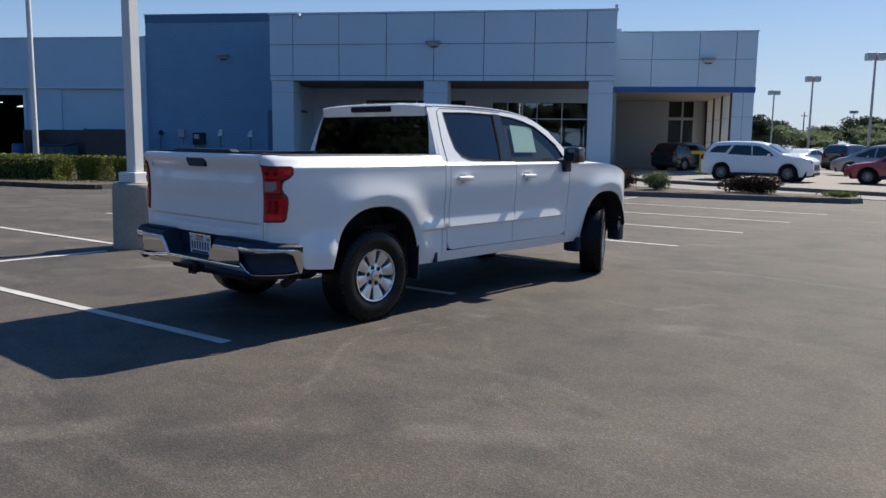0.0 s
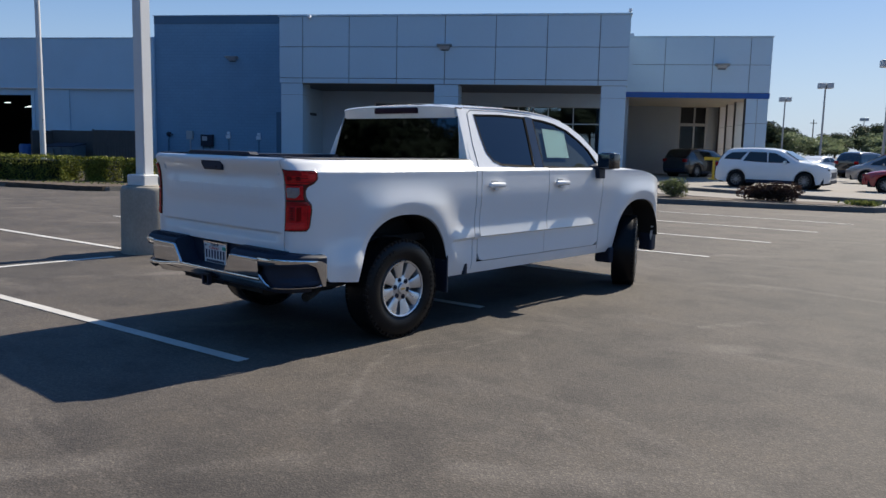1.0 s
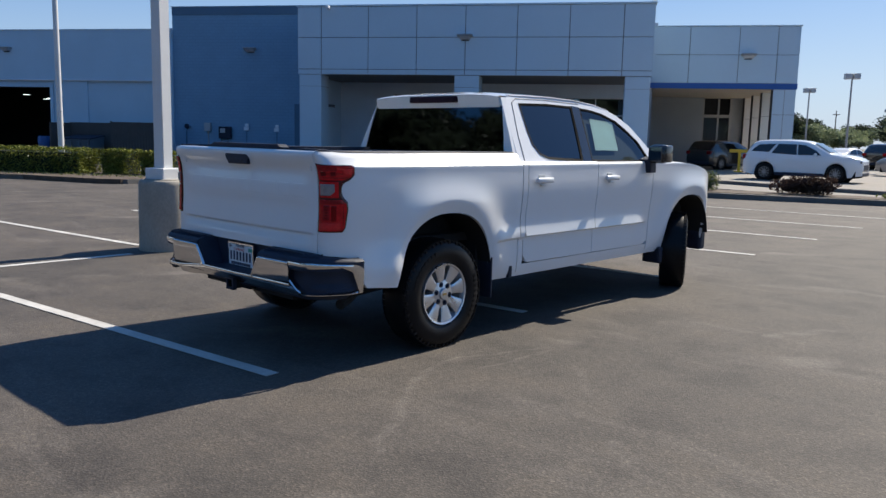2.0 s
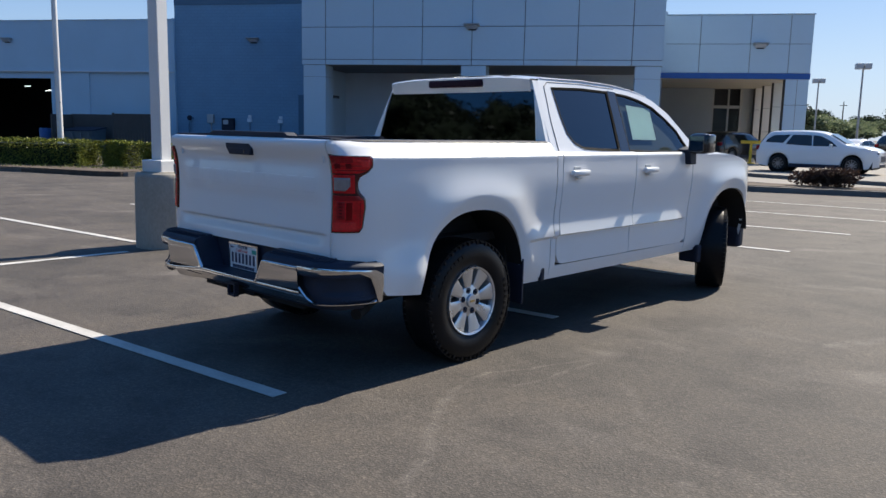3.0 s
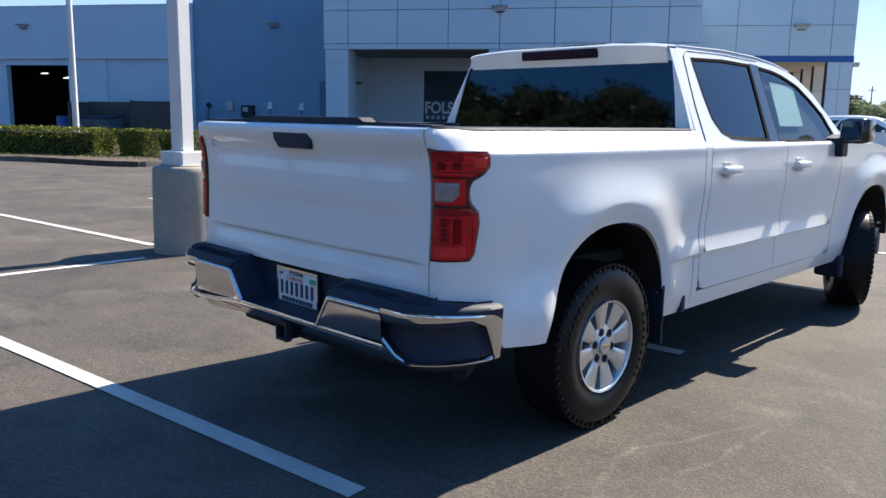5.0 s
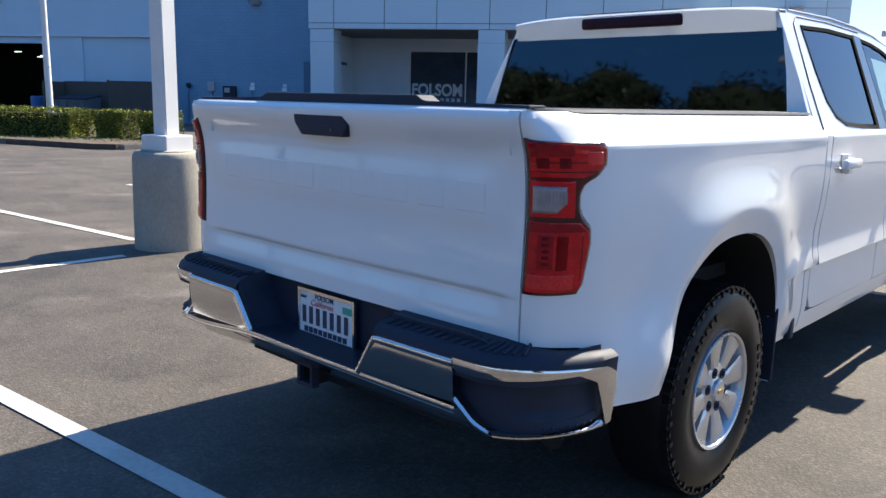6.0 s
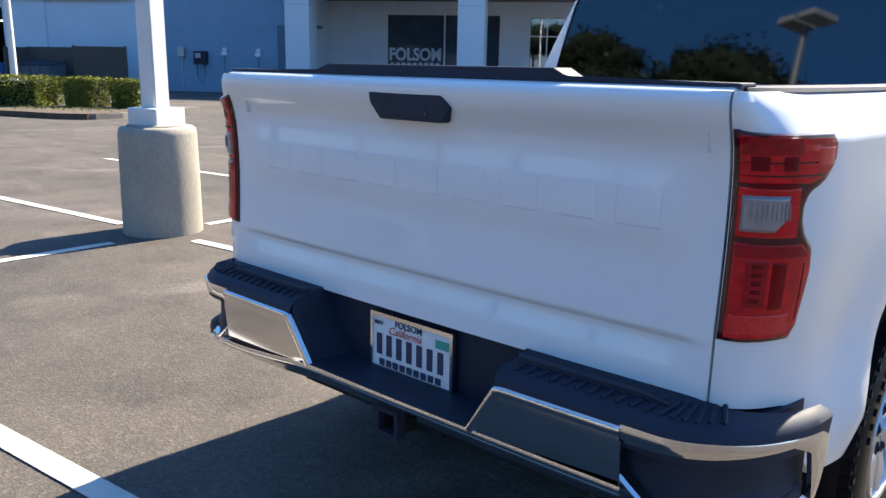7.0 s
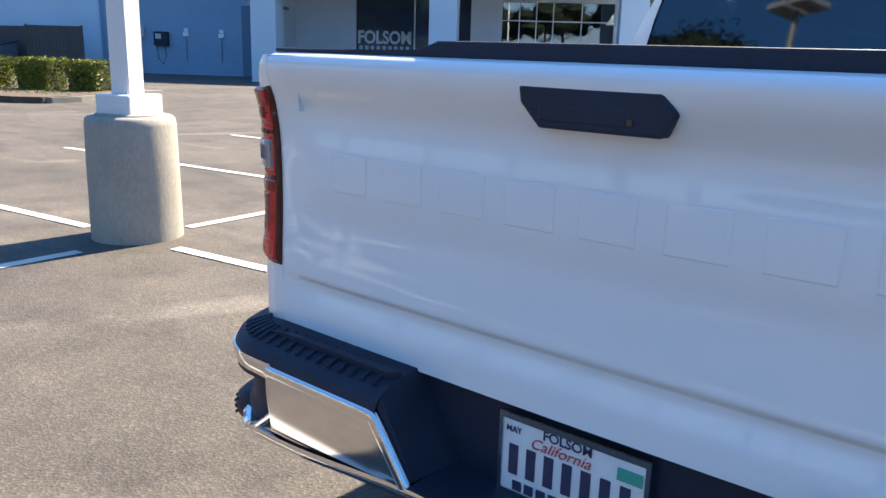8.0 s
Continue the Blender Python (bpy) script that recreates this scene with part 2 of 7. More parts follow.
def ground_mat():
    m = bpy.data.materials.new("asphalt")
    m.use_nodes = True
    nt = m.node_tree
    b = nt.nodes["Principled BSDF"]
    L = nt.links.new
    geo = nt.nodes.new("ShaderNodeNewGeometry")

    def noise_node(scale, detail, rough=0.55):
        n = nt.nodes.new("ShaderNodeTexNoise")
        n.inputs["Scale"].default_value, n.inputs["Detail"].default_value, n.inputs["Roughness"].default_value = scale, detail, rough
        L(geo.outputs["Position"], n.inputs["Vector"])
        return n

    def ramp(src, *stops):
        r = nt.nodes.new("ShaderNodeValToRGB")
        while len(r.color_ramp.elements) < len(stops):
            r.color_ramp.elements.new(0.5)
        for e, (p, c) in zip(r.color_ramp.elements, stops):
            e.position, e.color = p, (*c, 1)
        L(src, r.inputs[0])
        return r

    def mix(kind, fac, a, c):
        x = nt.nodes.new("ShaderNodeMix")
        x.data_type, x.blend_type = 'RGBA', kind
        if isinstance(fac, float):
            x.inputs["Factor"].default_value = fac
        else:
            L(fac, x.inputs["Factor"])
        L(a, x.inputs["A"])
        L(c, x.inputs["B"])
        return x.outputs["Result"]

    patches = noise_node(0.35, 5)
    base = ramp(patches.outputs["Fac"], (0.3, (0.050, 0.045, 0.040)), (0.5, (0.070, 0.061, 0.053)), (0.75, (0.092, 0.080, 0.069)))
    stains = noise_node(1.7, 7, 0.62)
    st = ramp(stains.outputs["Fac"], (0.36, (0.72, 0.72, 0.74)), (0.5, (1, 1, 1)), (0.68, (1.16, 1.13, 1.08)))
    col = mix('MULTIPLY', 1.0, base.outputs[0], st.outputs[0])
    # pale scuffs left by turning tyres
    mp = nt.nodes.new("ShaderNodeMapping")
    mp.inputs["Rotation"].default_value = (0, 0, radians(38))
    mp.inputs["Scale"].default_value = (0.5, 2.2, 1)
    L(geo.outputs["Position"], mp.inputs["Vector"])
    sc = nt.nodes.new("ShaderNodeTexNoise")
    sc.inputs["Scale"].default_value, sc.inputs["Detail"].default_value, sc.inputs["Distortion"].default_value = 0.9, 5, 1.6
    L(mp.outputs[0], sc.inputs["Vector"])
    scr = ramp(sc.outputs["Fac"], (0.56, (0, 0, 0)), (0.72, (0.30, 0.30, 0.30)))
    pale = nt.nodes.new("ShaderNodeRGB")
    pale.outputs[0].default_value = (0.145, 0.128, 0.112, 1)
    col = mix('MIX', scr.outputs[0], col, pale.outputs[0])
    wv = nt.nodes.new("ShaderNodeTexWave")
    wv.wave_type, wv.rings_direction = 'RINGS', 'Z'
    wv.inputs["Scale"].default_value, wv.inputs["Distortion"].default_value, wv.inputs["Detail"].default_value, wv.inputs["Detail Scale"].default_value = 0.10, 7.0, 3.0, 0.6
    mq = nt.nodes.new("ShaderNodeMapping")
    mq.inputs["Location"].default_value = (-7.0, 9.0, 0)
    L(geo.outputs["Position"], mq.inputs["Vector"])
    L(mq.outputs[0], wv.inputs["Vector"])
    wr = ramp(wv.outputs["Fac"], (0.965, (0, 0, 0)), (0.995, (1, 1, 1)))
    brk = noise_node(0.8, 3)
    br = ramp(brk.outputs["Fac"], (0.50, (0, 0, 0)), (0.62, (0.55, 0.55, 0.55)))
    sm = nt.nodes.new("ShaderNodeMath")
    sm.operation = 'MULTIPLY'
    L(wr.outputs[0], sm.inputs[0])
    L(br.outputs[0], sm.inputs[1])
    col = mix('MIX', sm.outputs[0], col, pale.outputs[0])
    # scuffs left by single tyres: soft strokes on the ground
    warp = noise_node(2.2, 3)
    wob = nt.nodes.new("ShaderNodeVectorMath")
    wob.operation = 'MULTIPLY_ADD'
    L(warp.outputs["Color"], wob.inputs[0])
    wob.inputs[1].default_value = (0.22, 0.22, 0)
    L(geo.outputs["Position"], wob.inputs[2])
    total = None
    for ax, ay, bx, by, wd, amt in SCUFFS:
        a, b_ = Vector((ax + 0.11, ay + 0.11, 0)), Vector((bx + 0.11, by + 0.11, 0))
        d = b_ - a
        rel = nt.nodes.new("ShaderNodeVectorMath")
        rel.operation = 'SUBTRACT'
        L(wob.outputs[0], rel.inputs[0])
        rel.inputs[1].default_value = a
        dot = nt.nodes.new("ShaderNodeVectorMath")
        dot.operation = 'DOT_PRODUCT'
        L(rel.outputs[0], dot.inputs[0])
        dot.inputs[1].default_value = d / d.length_squared
        cl = nt.nodes.new("ShaderNodeClamp")
        L(dot.outputs["Value"], cl.inputs[0])
        on = nt.nodes.new("ShaderNodeVectorMath")
        on.operation = 'SCALE'
        on.inputs[0].default_value = d
        L(cl.outputs[0], on.inputs["Scale"])
        gap = nt.nodes.new("ShaderNodeVectorMath")
        gap.operation = 'DISTANCE'
        L(rel.outputs[0], gap.inputs[0])
        L(on.outputs[0], gap.inputs[1])
        fall = nt.nodes.new("ShaderNodeMapRange")
        fall.interpolation_type = 'SMOOTHSTEP'
        fall.inputs["From Min"].default_value, fall.inputs["From Max"].default_value = 0.0, wd
        fall.inputs["To Min"].default_value, fall.inputs["To Max"].default_value = amt, 0.0
        L(gap.outputs["Value"], fall.inputs["Value"])
        if total is None:
            total = fall.outputs[0]
        else:
            mx = nt.nodes.new("ShaderNodeMath")
            mx.operation = 'MAXIMUM'
            L(total, mx.inputs[0])
            L(fall.outputs[0], mx.inputs[1])
            total = mx.outputs[0]
    patchy = noise_node(7, 4)
    pt = ramp(patchy.outputs["Fac"], (0.38, (0.2, 0.2, 0.2)), (0.62, (1, 1, 1)))
    sk = nt.nodes.new("ShaderNodeMath")
    sk.operation = 'MULTIPLY'
    L(total, sk.inputs[0])
    L(pt.outputs[0], sk.inputs[1])
    col = mix('MIX', sk.outputs[0], col, pale.outputs[0])
    # asphalt tone falls with x, from the stalls to the aisle
    sx = nt.nodes.new("ShaderNodeSeparateXYZ")
    L(geo.outputs["Position"], sx.inputs[0])
    ai = nt.nodes.new("ShaderNodeMapRange")
    ai.interpolation_type = 'SMOOTHSTEP'
    ai.inputs["From Min"].default_value, ai.inputs["From Max"].default_value = -0.6, 2.6
    L(sx.outputs["X"], ai.inputs["Value"])
    shade = ramp(ai.outputs[0], (0.0, (1.08, 1.08, 1.08)), (1.0, (0.86, 0.86, 0.86)))
    col = mix('MULTIPLY', 1.0, col, shade.outputs[0])
    # stone grains
    vo = nt.nodes.new("ShaderNodeTexVoronoi")
    vo.inputs["Scale"].default_value = 95
    L(geo.outputs["Position"], vo.inputs["Vector"])
    gr = ramp(vo.outputs["Color"], (0.1, (0.55, 0.55, 0.55)), (0.6, (1, 1, 1)), (0.97, (2.3, 2.2, 2.05)))
    col = mix('MULTIPLY', 0.44, col, gr.outputs[0])
    coarse = nt.nodes.new("ShaderNodeTexVoronoi")
    coarse.inputs["Scale"].default_value = 42
    L(geo.outputs["Position"], coarse.inputs["Vector"])
    cg = ramp(coarse.outputs["Color"], (0.15, (0.72, 0.72, 0.72)), (0.6, (1, 1, 1)), (0.95, (1.55, 1.5, 1.42)))
    worn = noise_node(0.9, 4)
    wm = ramp(worn.outputs["Fac"], (0.42, (0.0, 0.0, 0.0)), (0.62, (0.34, 0.34, 0.34)))
    col = mix('MULTIPLY', wm.outputs[0], col, cg.outputs[0])
    # small dark pits in broken trails
    pit = nt.nodes.new("ShaderNodeTexNoise")
    pit.inputs["Scale"].default_value, pit.inputs["Detail"].default_value, pit.inputs["Roughness"].default_value = 16, 5, 0.65
    L(mp.outputs[0], pit.inputs["Vector"])
    pr = ramp(pit.outputs["Fac"], (0.30, (1, 1, 1)), (0.36, (0, 0, 0)))
    trail = noise_node(0.7, 3)
    tr = ramp(trail.outputs["Fac"], (0.48, (0, 0, 0)), (0.60, (0.8, 0.8, 0.8)))
    pm = nt.nodes.new("ShaderNodeMath")
    pm.operation = 'MULTIPLY'
    L(pr.outputs[0], pm.inputs[0])
    L(tr.outputs[0], pm.inputs[1])
    tar = nt.nodes.new("ShaderNodeRGB")
    tar.outputs[0].default_value = (0.022, 0.018, 0.015, 1)
    col = mix('MIX', pm.outputs[0], col, tar.outputs[0])
    fine = noise_node(30, 4)
    fr = ramp(fine.outputs["Fac"], (0.3, (0.75, 0.75, 0.75)), (0.7, (1.25, 1.25, 1.25)))
    col = mix('MULTIPLY', 0.5, col, fr.outputs[0])
    L(col, b.inputs["Base Color"])
    b.inputs["Roughness"].default_value = 0.82
    b.inputs["Specular IOR Level"].default_value = 0.35
    bp = nt.nodes.new("ShaderNodeBump")
    bp.inputs["Strength"].default_value, bp.inputs["Distance"].default_value = 0.45, 0.005
    L(vo.outputs["Distance"], bp.inputs["Height"])
    L(bp.outputs[0], b.inputs["Normal"])
    return m


M_ASPHALT = ground_mat()
M_LINE = mat("worn_white_line_paint", (0.47, 0.455, 0.425), 0.8, 0, 0.28, 2.5, 45, 0.001)
M_CURB = mat("curb_concrete", (0.14, 0.132, 0.12), 0.9, 0, 0.3, 2, 40, 0.003)
M_SOIL = mat("dry_soil_and_mulch", (0.085, 0.062, 0.044), 0.95, 0, 0.4, 4, 50, 0.02)
M_CONCRETE = mat("pale_concrete", (0.225, 0.205, 0.178), 0.9, 0, 0.14, 0.6, 30, 0.002)
M_PED = mat("pedestal_concrete", (0.30, 0.275, 0.23), 0.9, 0, 0.28, 2.2, 40, 0.003, stretch=(1, 1, 0.6))
M_POLE = mat("white_pole_paint", (0.62, 0.62, 0.61), 0.45, 0, 0.06, 2, 40)
M_PANEL = mat("pale_grey_metal_panel", (0.49, 0.61, 0.69), 0.42, 0.0, 0.03, 0.3, 8, 0, 0, 0.05)
M_JOINT = mat("dark_joint", (0.10, 0.10, 0.11), 0.8)
M_STUCCO = mat("blue_grey_painted_block", (0.205, 0.335, 0.460), 0.9, 0, 0.07, 0.7, 22, 0.004)
nt_ = M_STUCCO.node_tree
br_ = nt_.nodes.new("ShaderNodeTexBrick")
br_.inputs["Scale"].default_value, br_.inputs["Mortar Size"].default_value, br_.inputs["Brick Width"].default_value, br_.inputs["Row Height"].default_value = 1.0, 0.012, 0.40, 0.20
br_.inputs["Color1"].default_value, br_.inputs["Color2"].default_value, br_.inputs["Mortar"].default_value = (1, 1, 1, 1), (0.965, 0.965, 0.965, 1), (0.86, 0.86, 0.86, 1)
up_ = nt_.nodes.new("ShaderNodeMapping")
up_.inputs["Rotation"].default_value = (radians(90), 0, 0)
tc_ = nt_.nodes.new("ShaderNodeTexCoord")
nt_.links.new(tc_.outputs["Object"], up_.inputs["Vector"])
nt_.links.new(up_.outputs[0], br_.inputs["Vector"])
mul_ = nt_.nodes.new("ShaderNodeMix")
mul_.data_type, mul_.blend_type = 'RGBA', 'MULTIPLY'
mul_.inputs["Factor"].default_value = 1.0
b_ = nt_.nodes["Principled BSDF"].inputs["Base Color"]
nt_.links.new(b_.links[0].from_socket, mul_.inputs["A"])
nt_.links.new(br_.outputs["Color"], mul_.inputs["B"])
nt_.links.new(mul_.outputs["Result"], b_)
M_STUCCODARK = mat("dark_parapet_paint", (0.105, 0.175, 0.250), 0.85, 0, 0.06, 0.7, 22, 0.003)
M_WHITEWALL = mat("white_painted_wall", (0.46, 0.60, 0.70), 0.9, 0, 0.05, 0.5, 20, 0.003)
# grey of the canopy wall, darkened so the canopy's shade is in the colour
M_GREYWALL = mat("shaded_grey_plaster", (0.33, 0.35, 0.37), 0.85, 0, 0.08, 0.6, 20, 0.003)
M_RECESS = mat("grey_recess_plaster", (0.57, 0.64, 0.71), 0.9, 0, 0.06, 0.8, 20, 0.003)
# dark base: the portico ceiling's dimness is partly put into this colour
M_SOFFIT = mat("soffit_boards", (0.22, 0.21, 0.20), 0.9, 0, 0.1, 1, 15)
M_CREAM = mat("cream_plaster", (0.62, 0.54, 0.42), 0.85, 0, 0.06, 0.8, 20, 0.003)
M_COLUMN = mat("warm_grey_panel", (0.56, 0.54, 0.51), 0.6, 0, 0.04, 0.6, 12)
M_BLUE = mat("blue_band", (0.02, 0.09, 0.32), 0.35, 0, 0.05)
M_FRAME = mat("window_frame_aluminium", (0.60, 0.61, 0.62), 0.4, 0.3, 0.05)
M_SHOPGLASS = glass_mat("shop_window_glass", (0.40, 0.45, 0.47), sheen=0.14)
M_GRAPHICGLASS = glass_mat("clear_shop_glass", (0.7, 0.75, 0.78), ior=1.28)
# room colours kept dark: the dimness indoors is put into the base colour
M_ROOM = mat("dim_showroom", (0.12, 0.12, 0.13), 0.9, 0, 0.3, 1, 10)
M_DARKROOM = mat("dark_room_shade", (0.03, 0.03, 0.033), 0.9, 0, 0.3, 1, 10)
M_LAMPGREY = mat("lamp_housing_grey", (0.42, 0.43, 0.44), 0.5, 0.2, 0.08)
M_GALV = mat("weathered_steel_pole", (0.36, 0.35, 0.34), 0.55, 0.4, 0.12)
M_BROWNWALL = mat("brown_gate_panels", (0.085, 0.075, 0.068), 0.85, 0, 0.15, 2, 30)
M_BIN = mat("bin_grey_green", (0.09, 0.12, 0.14), 0.6, 0, 0.2, 3, 40)
M_BLUEBIN = mat("blue_barrel", (0.03, 0.10, 0.28), 0.5, 0, 0.15)
M_LETTER = mat("white_vinyl_letters", (0.75, 0.77, 0.80), 0.6, 0, 0.05)
M_POSTER = mat("dark_window_graphic", (0.07, 0.09, 0.13), 0.7, 0, 0.45, 1.2, 8)
M_TUBE = glow("fluorescent_tube", (0.9, 1.0, 0.9), 1.6)
M_YELLOW = mat("yellow_paint", (0.75, 0.45, 0.02), 0.5, 0, 0.1)

# ---- ground ----
BI = BM.inverted()


def step01(x):
    x = min(max(x, 0), 1)
    return x * x * (3 - 2 * x)


def ground_z(x, y):
    s, d, _ = BI @ Vector((x, y, 0))
    return -0.36 * step01((d - 20) / 18) * step01((6 - s) / 6)


xs = sorted({*range(-60, 41, 2), -1500, -700, -350, -200, -130, -90, -75, 60, 90, 150, 300, 700, 1500})
bm = bmesh.new()
sheet(bm, [[(x, y, ground_z(x, y)) for x in xs] for y in xs])
tagged(part("ground", bm, M_ASPHALT, smooth=60), "worn brownish-grey asphalt of the car park", "asphalt", kind="structure")


def slab(name, pts, z0, z1, material, label, category, kind="structure", r=0.0):
    bm = bmesh.new()
    prism(bm, pts, 'z', z0, z1)
    if r:
        top = [e for e in bm.edges if all(v.co.z > z1 - 1e-4 for v in e.verts)]
        bmesh.ops.bevel(bm, geom=top, offset=r, segments=2, affect='EDGES')
    return tagged(part(name, bm, material), label, category, kind=kind)


def line(x0, y0, x1, y1, w=0.10):
    a, b = Vector((x0, y0)), Vector((x1, y1))
    n = max(2, int((b - a).length / 2))
    d = (b - a).normalized()
    q = Vector((-d.y, d.x)) * w / 2
    bm = bmesh.new()
    rows = []
    for i in range(n + 1):
        p = a + (b - a) * i / n
        z = ground_z(p.x, p.y) + 0.004
        rows.append([(p.x + q.x, p.y + q.y, z), (p.x - q.x, p.y - q.y, z)])
    sheet(bm, rows)
    ext = bmesh.ops.extrude_face_region(bm, geom=list(bm.faces))
    for v in ext["geom"]:
        if isinstance(v, bmesh.types.BMVert):
            v.co.z += 0.003
    tagged(part("parking_line", bm, M_LINE), "worn white painted parking line on asphalt", "parking line", "parking lines", "structure")


def stall_y(k, x):
    return -1.31 + 2.73 * k + 0.113 * (x - 0.70)


SPINE = [(-4.60, -8.0), (-4.74, 0.32), (-4.89, 1.29), (-5.6, 17.0)]
for k in range(-2, 7):
    end = 0.69 - 0.06 * max(k, 0)
    if k == 1:
        line(end, stall_y(k, end), -4.37, 0.84)
        line(-5.43, 0.75, -10.2, stall_y(k, -10.2))
    else:
        line(end, stall_y(k, end), -10.2, stall_y(k, -10.2))
line(*SPINE[0], *SPINE[1])
line(*SPINE[2], *SPINE[3])

# ---- hedge island by the service wing ----
isl = [lot(*p)[:2] for p in ((-30, 15.6), (-15.6, 15.5), (-12.4, 14.85), (-11.7, 15.0), (-11.4, 15.7), (-11.1, 19.4), (-30, 19.6))]
slab("curb", isl, -0.35, 0.13, M_CURB, "grey concrete kerb round a planting island", "kerb", r=0.02)
cx = sum(p[0] for p in isl) / len(isl)
cy = sum(p[1] for p in isl) / len(isl)
slab("planting_bed", [(cx + (x - cx) * 0.985, cy + (y - cy) * 0.90) for x, y in isl], 0.0, 0.145, M_SOIL, "dry brown soil bed inside the kerb", "soil")

# ---- islands and pad on the far side of the stalls ----
slab("curb", [(-14, 14.4), (-6.1, 17.39), (-1.2, 19.2), (-0.35, 19.6), (-0.15, 20.1), (-0.45, 20.8), (-2.0, 20.9), (-6.6, 19.4), (-14, 16.9)], -0.3, 0.15, M_CURB,
     "grey concrete kerb of a long planting island", "kerb", r=0.02)
slab("planting_bed", [(-14, 14.7), (-6.15, 17.62), (-1.3, 19.42), (-0.55, 19.8), (-0.6, 20.5), (-2.0, 20.65), (-6.55, 19.2), (-14, 16.6)], 0.0, 0.165, M_SOIL,
     "dry brown soil bed with sparse plants", "soil")
slab("pavement", [(-30, 27), (-8.5, 22.6), (-1.0, 22.0), (30, 20.5), (60, 60), (40, 110), (-40, 110), (-30, 60)], -0.4, 0.02, M_CONCRETE, "pale sunlit concrete drive", "concrete")
slab("pavement", [(-26, 33), (-9.4, 26.2), (-3.8, 24.6), (12, 22.5), (40, 40), (20, 90), (-40, 90)], -0.4, 0.035, M_CONCRETE, "pale concrete display pad", "concrete")
slab("curb", [(-22, 30.3), (-9.4, 26.2), (-3.8, 24.6), (8, 22.9), (20, 21.6), (20, 22.0), (8, 23.3), (-3.7, 25.0), (-9.2, 26.6), (-21.8, 30.7)], -0.3, 0.15, M_CURB, "low concrete kerb in front of the display pad", "kerb", r=0.02)

# ---- showroom building ----
F, W = 36.58, 42.54
building = thing("showroom_building", "pale grey panelled car showroom with a deep columned portico", "building", BM)
# portico head: core, soffit and cladding
part("wall", boxes((-14.78, 4.40, F + 0.06, W, 5.02, 8.60)), M_JOINT, building)
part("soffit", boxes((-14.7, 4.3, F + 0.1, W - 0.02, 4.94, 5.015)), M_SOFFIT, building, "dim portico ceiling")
part("roof_cap", rbox(-14.9, 4.52, F - 0.05, W + 6, 8.60, 8.70, 0.02), M_PANEL, building, "thin pale metal roof edge")
SP = [-14.83, -13.45, -10.75, -8.03, -5.35, -2.58, 0.16, 2.91, 4.44]
ZP = [4.95, 5.24, 6.95, 8.60]
for a, b in zip(SP, SP[1:]):
    for lo, hi in zip(ZP, ZP[1:]):
        part("panel", rbox(a + 0.018, b - 0.018, F, F + 0.05, lo + 0.015, hi - 0.015, 0.006, 1), M_PANEL, building)
for lo, hi in zip(ZP, ZP[1:]):
    for a, b in ((F + 0.07, F + 2.0), (F + 2.0, F + 4.0), (F + 4.0, W)):
        part("panel", rbox(4.41, 4.46, a + 0.012, b - 0.012, lo + 0.015, hi - 0.015, 0.006, 1), M_PANEL, building)
for a, b in ((-14.74, -13.46), (-5.90, -4.56), (3.10, 4.38)):
    col = part("column", rbox(a, b, F + 0.03, F + 1.3, -0.5, 4.945, 0.02), M_PANEL, building, "pale grey square portico column")
    part("column_joint", boxes((a - 0.003, b + 0.003, F + 0.027, F + 1.303, 4.3, 4.312)), M_JOINT, col)
# side pier at the left of the portico
part("pier", rbox(-15.2, -14.25, F + 2.2, W, -0.5, 4.93, 0.02), M_PANEL, building)
part("door_head", boxes((-14.26, -14.20, F + 3.2, F + 4.6, 3.30, 3.46)), M_GLOSSBLACK, building)
# back wall of the portico with window openings
WIN = [(-10.86, -4.30, 0.55, 4.28), (-2.72, 3.42, 0.55, 4.16)]


def pierced_wall(s0, s1, z0, z1, d0, d1, holes, material, parent):
    """One wall with openings: a single welded sheet with reveals."""
    bm = bmesh.new()
    cs = sorted({s0, s1, *[h[0] for h in holes], *[h[1] for h in holes]})
    cz = sorted({z0, z1, *[h[2] for h in holes], *[h[3] for h in holes]})
    cs = [c for c in cs if s0 <= c <= s1]
    cz = [c for c in cz if z0 <= c <= z1]
    grid = {}

    def v(x, z):
        if (x, z) not in grid:
            grid[(x, z)] = bm.verts.new((x, d0, z))
        return grid[(x, z)]
    for xa, xb in zip(cs, cs[1:]):
        for za, zb in zip(cz, cz[1:]):
            mx_, mz = (xa + xb) / 2, (za + zb) / 2
            if not any(h[0] < mx_ < h[1] and h[2] < mz < h[3] for h in holes):
                bm.faces.new((v(xa, za), v(xb, za), v(xb, zb), v(xa, zb)))
    ext = bmesh.ops.extrude_face_region(bm, geom=list(bm.faces))
    for g in ext["geom"]:
        if isinstance(g, bmesh.types.BMVert):
            g.co.y = d1
    return part("wall", bm, material, parent)


pierced_wall(-17.0, 4.6, -0.5, 5.0, W, W + 0.3, WIN, M_RECESS, building)
part("wall", boxes((-15.0, 5.0, W + 0.02, W + 0.3, 5.0, 8.5)), M_RECESS, building)


